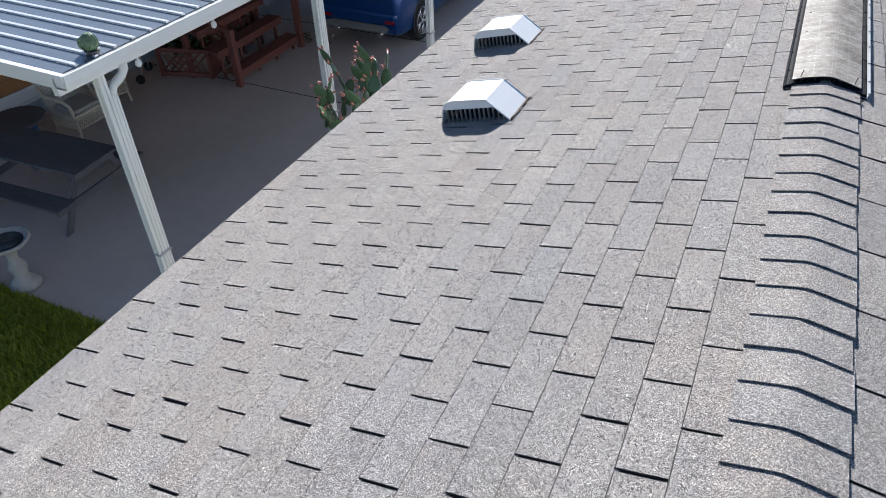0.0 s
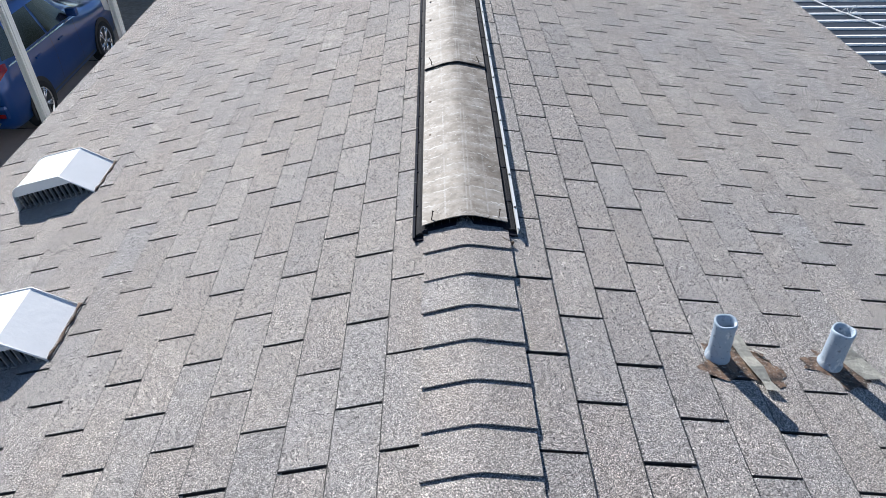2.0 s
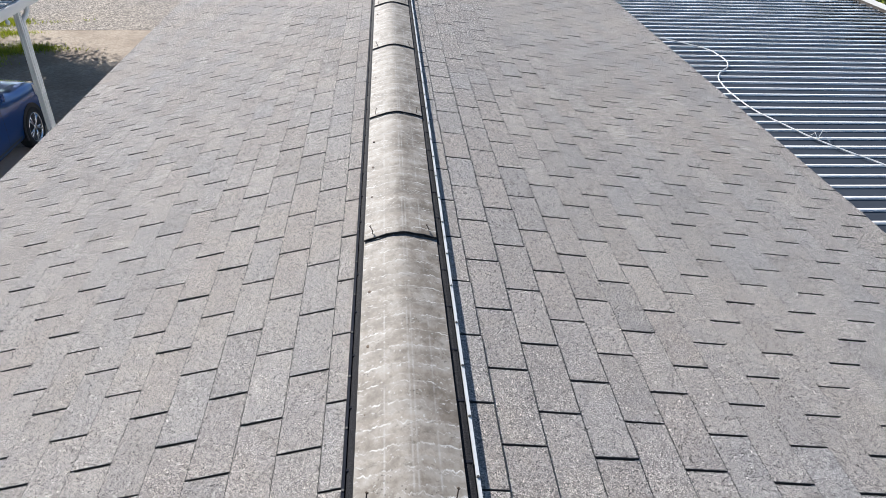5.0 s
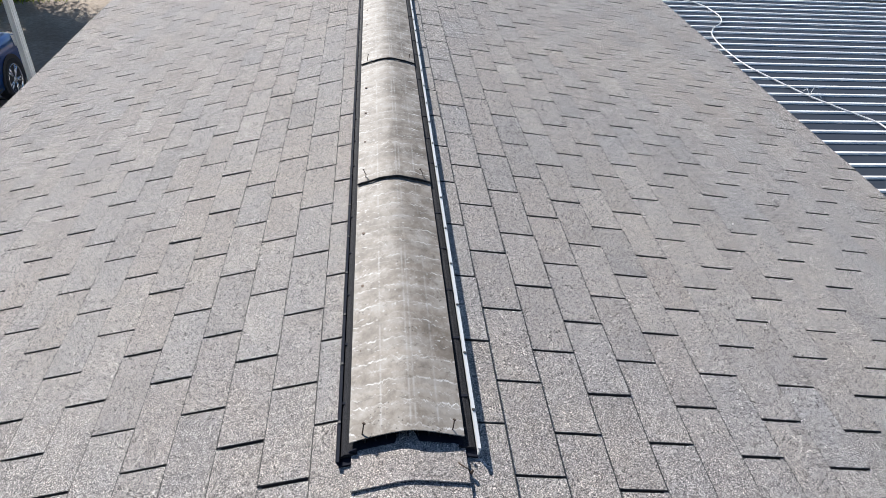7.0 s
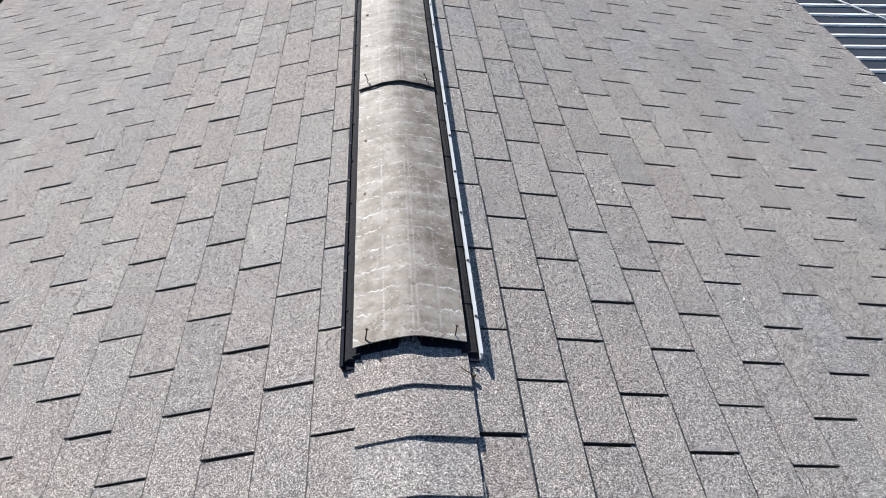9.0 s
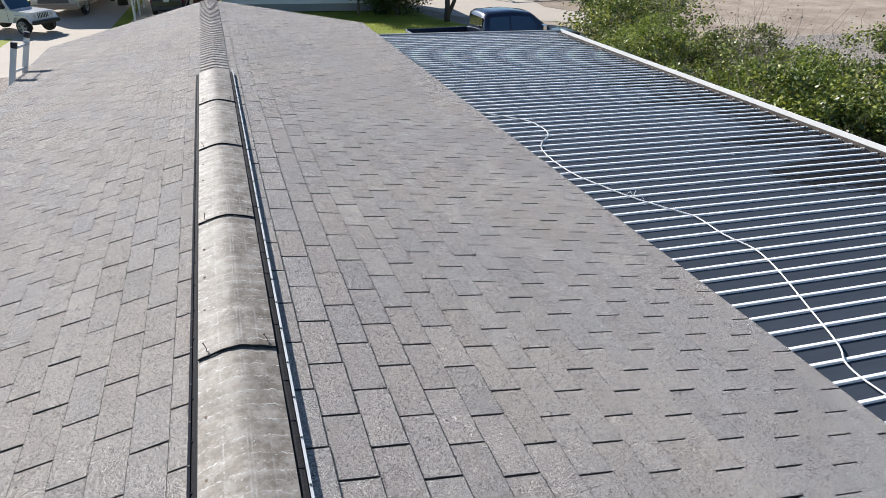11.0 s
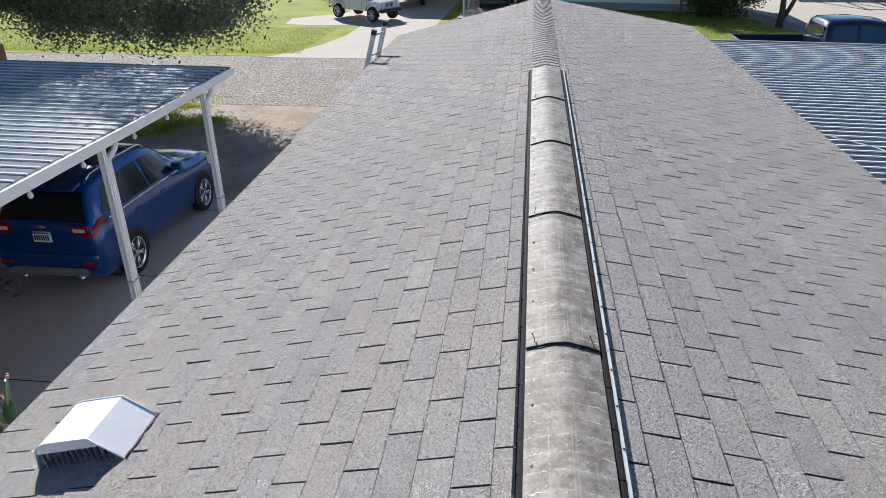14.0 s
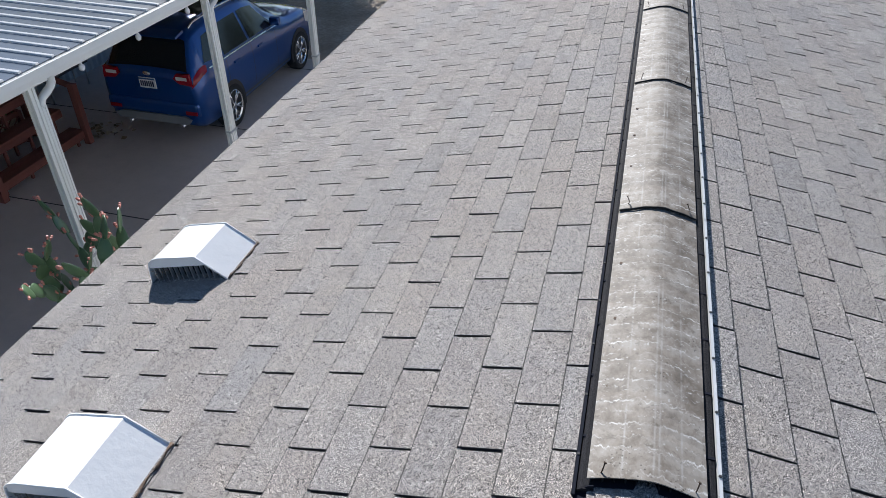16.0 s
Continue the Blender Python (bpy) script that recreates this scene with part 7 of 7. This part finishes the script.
def porch_house():
    t = thing("porch_house", "grey house with a covered wooden porch and steps", "house")
    x0, x1, y = 13.6, 23.6, 47.4
    bm = BM()
    box(bm, x0, x1, y, y + 6, 0.0, 2.6)
    part("wall", bm, M["siding_grey"], t)
    lap_wall(t, x0, x1, y, 0.0, 2.6, M["siding_grey"], 0.25)
    # low brown band in front of the grey wall
    bm = BM()
    box(bm, x0 + 0.1, x1, y - 0.09, y - 0.035, 0.0, 0.42)
    part("skirting", bm, M["brown_wood"], t, "brown band along the foot of the wall")
    for x in (15.75, 17.3, 18.5, 19.66):
        bm = BM()
        box(bm, x - 0.03, x + 0.03, y - 3.6, y - 0.05, 2.42, 2.54)
        part("porch_rafter", bm, M["white_paint"], t)
    bm = BM()
    box(bm, 15.6, 19.8, y - 3.53, y - 3.41, 2.30, 2.42)
    part("porch_beam", bm, M["white_paint"], t)
    bm = BM()
    box(bm, 17.0, 19.3, y - 1.7, y - 0.10, 0.0, 0.62)
    part("porch_floor", bm, M["brown_wood"], t)
    for x, back in ((15.75, 3.47), (17.3, 3.47), (18.5, 3.47), (19.66, 3.47), (19.56, 1.5)):
        bm = BM()
        box(bm, x - 0.06, x + 0.06, y - back - 0.06, y - back + 0.06, 0, 2.30 if back > 2 else 2.42)
        part("porch_post", bm, M["white_paint"], t)
    for i in range(3):
        bm = BM()
        box(bm, 16.2 + i * 0.27, 17.0, y - 1.7, y - 0.6, 0.18 * i, 0.18 * (i + 1))
        part("step", bm, M["brown_wood"], t)
    for z in (0.85, 1.2, 1.55):
        bm = BM()
        box(bm, 17.0, 19.3, y - 1.7, y - 1.64, z, z + 0.07)
        part("rail", bm, M["brown_wood"], t)
    for x in (17.03, 18.15, 19.27):
        bm = BM()
        box(bm, x - 0.04, x + 0.04, y - 1.71, y - 1.63, 0.62, 1.64)
        part("rail_post", bm, M["brown_wood"], t)
    window(t, 20.4, 21.8, y, 1.1, 2.2, M["white_paint"])
    gable_roof(t, x0, x1, y, y + 6, 2.6, 0.7, M["roof_far"])


porch_house()


def blue_house():
    t = thing("blue_house", "pale blue lap-sided house beyond the palm", "house")
    x0, x1, y = 24.0, 31.6, 47.4
    bm = BM()
    box(bm, x0, x1, y, y + 6, 0.0, 3.0)
    part("wall", bm, M["siding_blue"], t)
    lap_wall(t, x0, x1, y, 0.0, 3.0, M["siding_blue"], 0.22)
    window(t, 27.2, 28.8, y, 1.1, 2.1, M["white_paint"])
    bm = BM()
    box(bm, 25.0, 26.2, y - 0.055, y - 0.03, 1.55, 1.95)
    sign = part("name_board", bm, M["white_paint"], t)
    bars(sign, 25.6, y - 0.056, 1.75, 4, 0.7, 0.2, M["trim_grey"])
    gable_roof(t, x0, x1, y, y + 6, 3.0, 1.0, M["roof_far"])


blue_house()


def plain_shed(name, label, x0, x1, y, d, h, mat_):
    t = thing(name, label, "building")
    bm = BM()
    box(bm, x0, x1, y, y + d, 0, h)
    part("wall", bm, mat_, t)
    lap_wall(t, x0, x1, y, 0, h, mat_, 0.25)
    gable_roof(t, x0, x1, y, y + d, h, 0.9, M["roof_far"])


plain_shed("blue_shed", "pale blue-grey shed beside the motorhome", -16.2, -13.4, 49.5, 4.0, 2.6, M["siding_blue"])
plain_shed("far_house", "far pale house behind the lawn", -34.0, -20.0, 52.0, 6.0, 2.9, M["siding"])
plain_shed("far_house", "far cream house beyond the sandy yard", 37.5, 52.0, 48.5, 6.0, 2.9, M["siding"])
plain_shed("far_house", "far grey house behind the driveway", -3.0, 12.0, 66.0, 6.0, 2.9, M["siding_grey"])


def boat_trailer():
    t = thing("boat_trailer", "low dark trailer carrying white boards", "trailer", at=pose(32.7, 44.4, 0, 0, 0, 86) @ Matrix.Scale(1.12, 4))
    for s in (-0.7, 0.7):
        bm = BM()
        box(bm, s - 0.05, s + 0.05, -2.4, 2.4, 0.45, 0.57, bevel=0.01)
        part("frame_beam", bm, M["black_plastic"], t)
        wheel(t, s * 1.3, -0.4, 0.33, 0.2, 1 if s > 0 else -1)
    for i in range(6):
        bm = BM()
        box(bm, -0.75, 0.75, -2.3 + i * 0.9, -2.2 + i * 0.9, 0.57, 0.64)
        part("cross_beam", bm, M["black_plastic"], t)
    bm = BM()
    box(bm, -0.55, 0.55, -2.0, 1.9, 0.64, 0.86, bevel=0.06)
    part("load", bm, M["white_paint"], t, "white boards tied on top")


boat_trailer()


# ---- shingles, one tab at a time ----
TAB, SLOT = 0.305, 0.0076
STEP = {-1: 0.1262, 1: 0.1272}
tab_random = random.Random(11)


def tab_mesh(side, kind_):
    """One tab round its own middle: dark edges, a chamfer along the butt, a little curl."""
    lift, curl, back, length = kind_
    a = ANGLE[side]
    w, d = (length - SLOT) / 2, STEP[side]
    co = []

    def ring(inset, chamfer, low):
        for v, u, n in ((-w + inset, -0.012, 0.003), (-w + inset, d - chamfer, lift + curl), (w - inset, d - chamfer, lift + back), (w - inset, -0.012, 0.003)):
            n = n - low if low < 0.5 else -0.001
            co.append((side * (u * math.cos(a) + n * math.sin(a)), v, -u * math.sin(a) + n * math.cos(a)))
    ring(0.0012, 0.0036, 0.0)
    ring(0.0, 0.0, 0.0014)
    ring(0.0, -0.0006, 1.0)
    faces = [(0, 1, 2, 3)]
    for o in (0, 4):
        faces += [(o + i, o + i + 4, o + i + 5, o + i + 1) for i in range(3)]
    if side < 0:
        faces = [tuple(reversed(f)) for f in faces]
    return co, faces


KINDS = [(0.0082, 0.0, 0.0, TAB), (0.0090, 0.0008, 0.0, TAB + 0.001), (0.0080, 0.0, 0.0010, TAB + 0.0015), (0.0084, 0.0026, 0.0, TAB - 0.002), (0.0082, 0.0004, 0.0022, TAB - 0.0008)]
# where the courses start, and where their slots fall: course by course, then stretched a little along the house
FIRST = {-1: 0.1090, 1: 0.1175}
SLOTS = {
    -1: [0.1242, 0.2749, 0.1152, 0.2581, 0.1044, 0.2533, 0.0861, 0.2362, 0.0859, 0.2175],
    1: [0.0889, 0.2424, 0.0783, 0.2220, 0.0693, 0.2066, 0.0487, 0.1859, 0.0331, 0.1722, 0.0202, 0.1552, 0.0094],
}
LAY = {-1: [(-20, 0.004), (-5, 0.0034), (0, 0.0), (1, -0.0021), (3, -0.0128), (6, -0.0342), (9, -0.0541), (13, -0.0882), (40, -0.315)], 1: [(-20, 0.060), (0, 0.0), (1, -0.0056), (3, -0.0218), (6, -0.0473), (9, -0.0760), (13, -0.1157), (40, -0.380)]}
SWAY = {-1: [(-6.0, 0.0), (2.0, 0.0), (3.5, 0.013), (12.0, 0.020)], 1: [(-6.0, 0.002), (0.6, 0.002), (1.5, -0.011), (3.0, -0.024), (12.0, -0.036)]}


def along(knots, x):
    return float(np.interp(x, [a for a, _ in knots], [b for _, b in knots]))


def slot_phase(side, row):
    table = SLOTS[side]
    if row < len(table):
        return table[row]
    last = len(table) - 1 - (len(table) - 1 - row) % 2
    return table[last] - 0.0049 * (row - last)


for side in (-1, 1):
    shapes = []
    for kind_ in KINDS:
        co, faces = tab_mesh(side, kind_)
        me = bpy.data.meshes.new("shingle")
        me.from_pydata(co, [], faces)
        me.materials.append(M["shingle"])
        me.materials.append(M["asphalt_edge"])
        me.polygons.foreach_set("material_index", [0] + [1] * (len(faces) - 1))
        shapes.append((me, co, faces))
    dd = EDGE[side] / math.cos(ANGLE[side])
    rows = int((dd + 0.03 - FIRST[side]) / STEP[side])
    spots = []
    for row in range(rows):
        d = FIRST[side] + row * STEP[side]
        deep = (dd - 0.004 - d) / STEP[side] if row == rows - 1 else 1.0
        k, phase = int((Y0 - slot_phase(side, row)) / TAB) - 1, slot_phase(side, row)
        while True:
            ya, yb = phase + k * TAB + along(LAY[side], k), phase + (k + 1) * TAB + along(LAY[side], k + 1)
            k += 1
            if yb < Y0 + 0.02:
                continue
            if ya > Y1 - 0.02:
                break
            ya, yb = max(ya, Y0), min(yb, Y1)
            y = (ya + yb) / 2
            shift = along(SWAY[side], y) * min(1.0, (rows - 1 - row) / 3)
            spots.append((d + shift, y + tab_random.uniform(-0.0014, 0.0014), (yb - ya) / TAB, deep))
    near = set(sorted(range(len(spots)), key=lambda i: abs(spots[i][0] - 0.55) * 1.3 + abs(spots[i][1] - 0.35))[:300])
    verts, polys = [], []
    for i, (d, y, wide, deep) in enumerate(spots):
        me, co, faces = shapes[tab_random.choices(range(5), (6, 4, 4, 1, 2))[0]]
        p = on_roof(side, d, y, 0.001)
        if i in near:
            ob = new("shingle", me)
            ob.matrix_basis = Matrix.Translation(p) @ Matrix.Diagonal((deep, wide, deep, 1.0))
            ob.parent = slopes[side]
        else:
            n0 = len(verts)
            verts += [(p.x + c[0] * deep, p.y + c[1] * wide, p.z + c[2] * deep) for c in co]
            polys += [tuple(n0 + v for v in f) for f in faces]
    me = bpy.data.meshes.new("shingle_field")
    me.from_pydata(verts, [], polys)
    me.materials.append(M["shingle"])
    me.materials.append(M["asphalt_edge"])
    me.polygons.foreach_set("material_index", ([0] + [1] * 6) * (len(polys) // 7))
    ob = new("shingle_field", me)
    ob.parent = slopes[side]
    tagged(ob, "field of grey three-tab shingles", kind="stuff")

# ridge caps: bent pieces lapped along the ridge
def cap_mesh():
    bm = BM()
    line = []
    for i in range(15):
        x = -0.133 + 0.266 * i / 14
        s_ = SL if x < 0 else SR
        line.append((x, -s_ * (math.sqrt(x * x + 0.016 ** 2) - 0.016) + 0.0130))
    def run(pts):
        return [bm.verts.new(p) for p in pts]
    near = run([(x, -0.004, z + 0.0045) for x, z in line])
    far = run([(x, 0.165, z - 0.004) for x, z in line])
    edge, low = run([(x, -0.004, z + 0.0045) for x, z in line]), run([(x, -0.004, z + 0.0005) for x, z in line])
    for i in range(14):
        bm.faces.new((near[i], near[i + 1], far[i + 1], far[i])).smooth = True
        bm.faces.new((low[i], low[i + 1], edge[i + 1], edge[i]))
    for i in (0, 14):
        x, z = line[i]
        q = run([(x, -0.004, z + 0.0045), (x, 0.165, z - 0.004), (x, 0.165, z - 0.012), (x, -0.004, z + 0.002)])
        bm.faces.new(q if i == 0 else q[::-1])
    return mesh_of(bm, "ridge_cap", M["shingle"])


ridge = new("roof_ridge", None)
ridge.parent = house
cap = cap_mesh()
cap_random = random.Random(5)
caps = [-0.097 - 0.1327 * i for i in range(44)] + [JOINTS[-1] - 0.10 + 0.131 * i for i in range(42)]
for y in caps:
    if y > Y1 - 0.1:
        continue
    ob = new("ridge_cap", cap)
    ob.matrix_basis = pose(cap_random.uniform(-0.004, 0.004), y + cap_random.uniform(-0.003, 0.003), TOP, 0, 0, cap_random.uniform(-0.5, 0.5))
    ob.parent = ridge
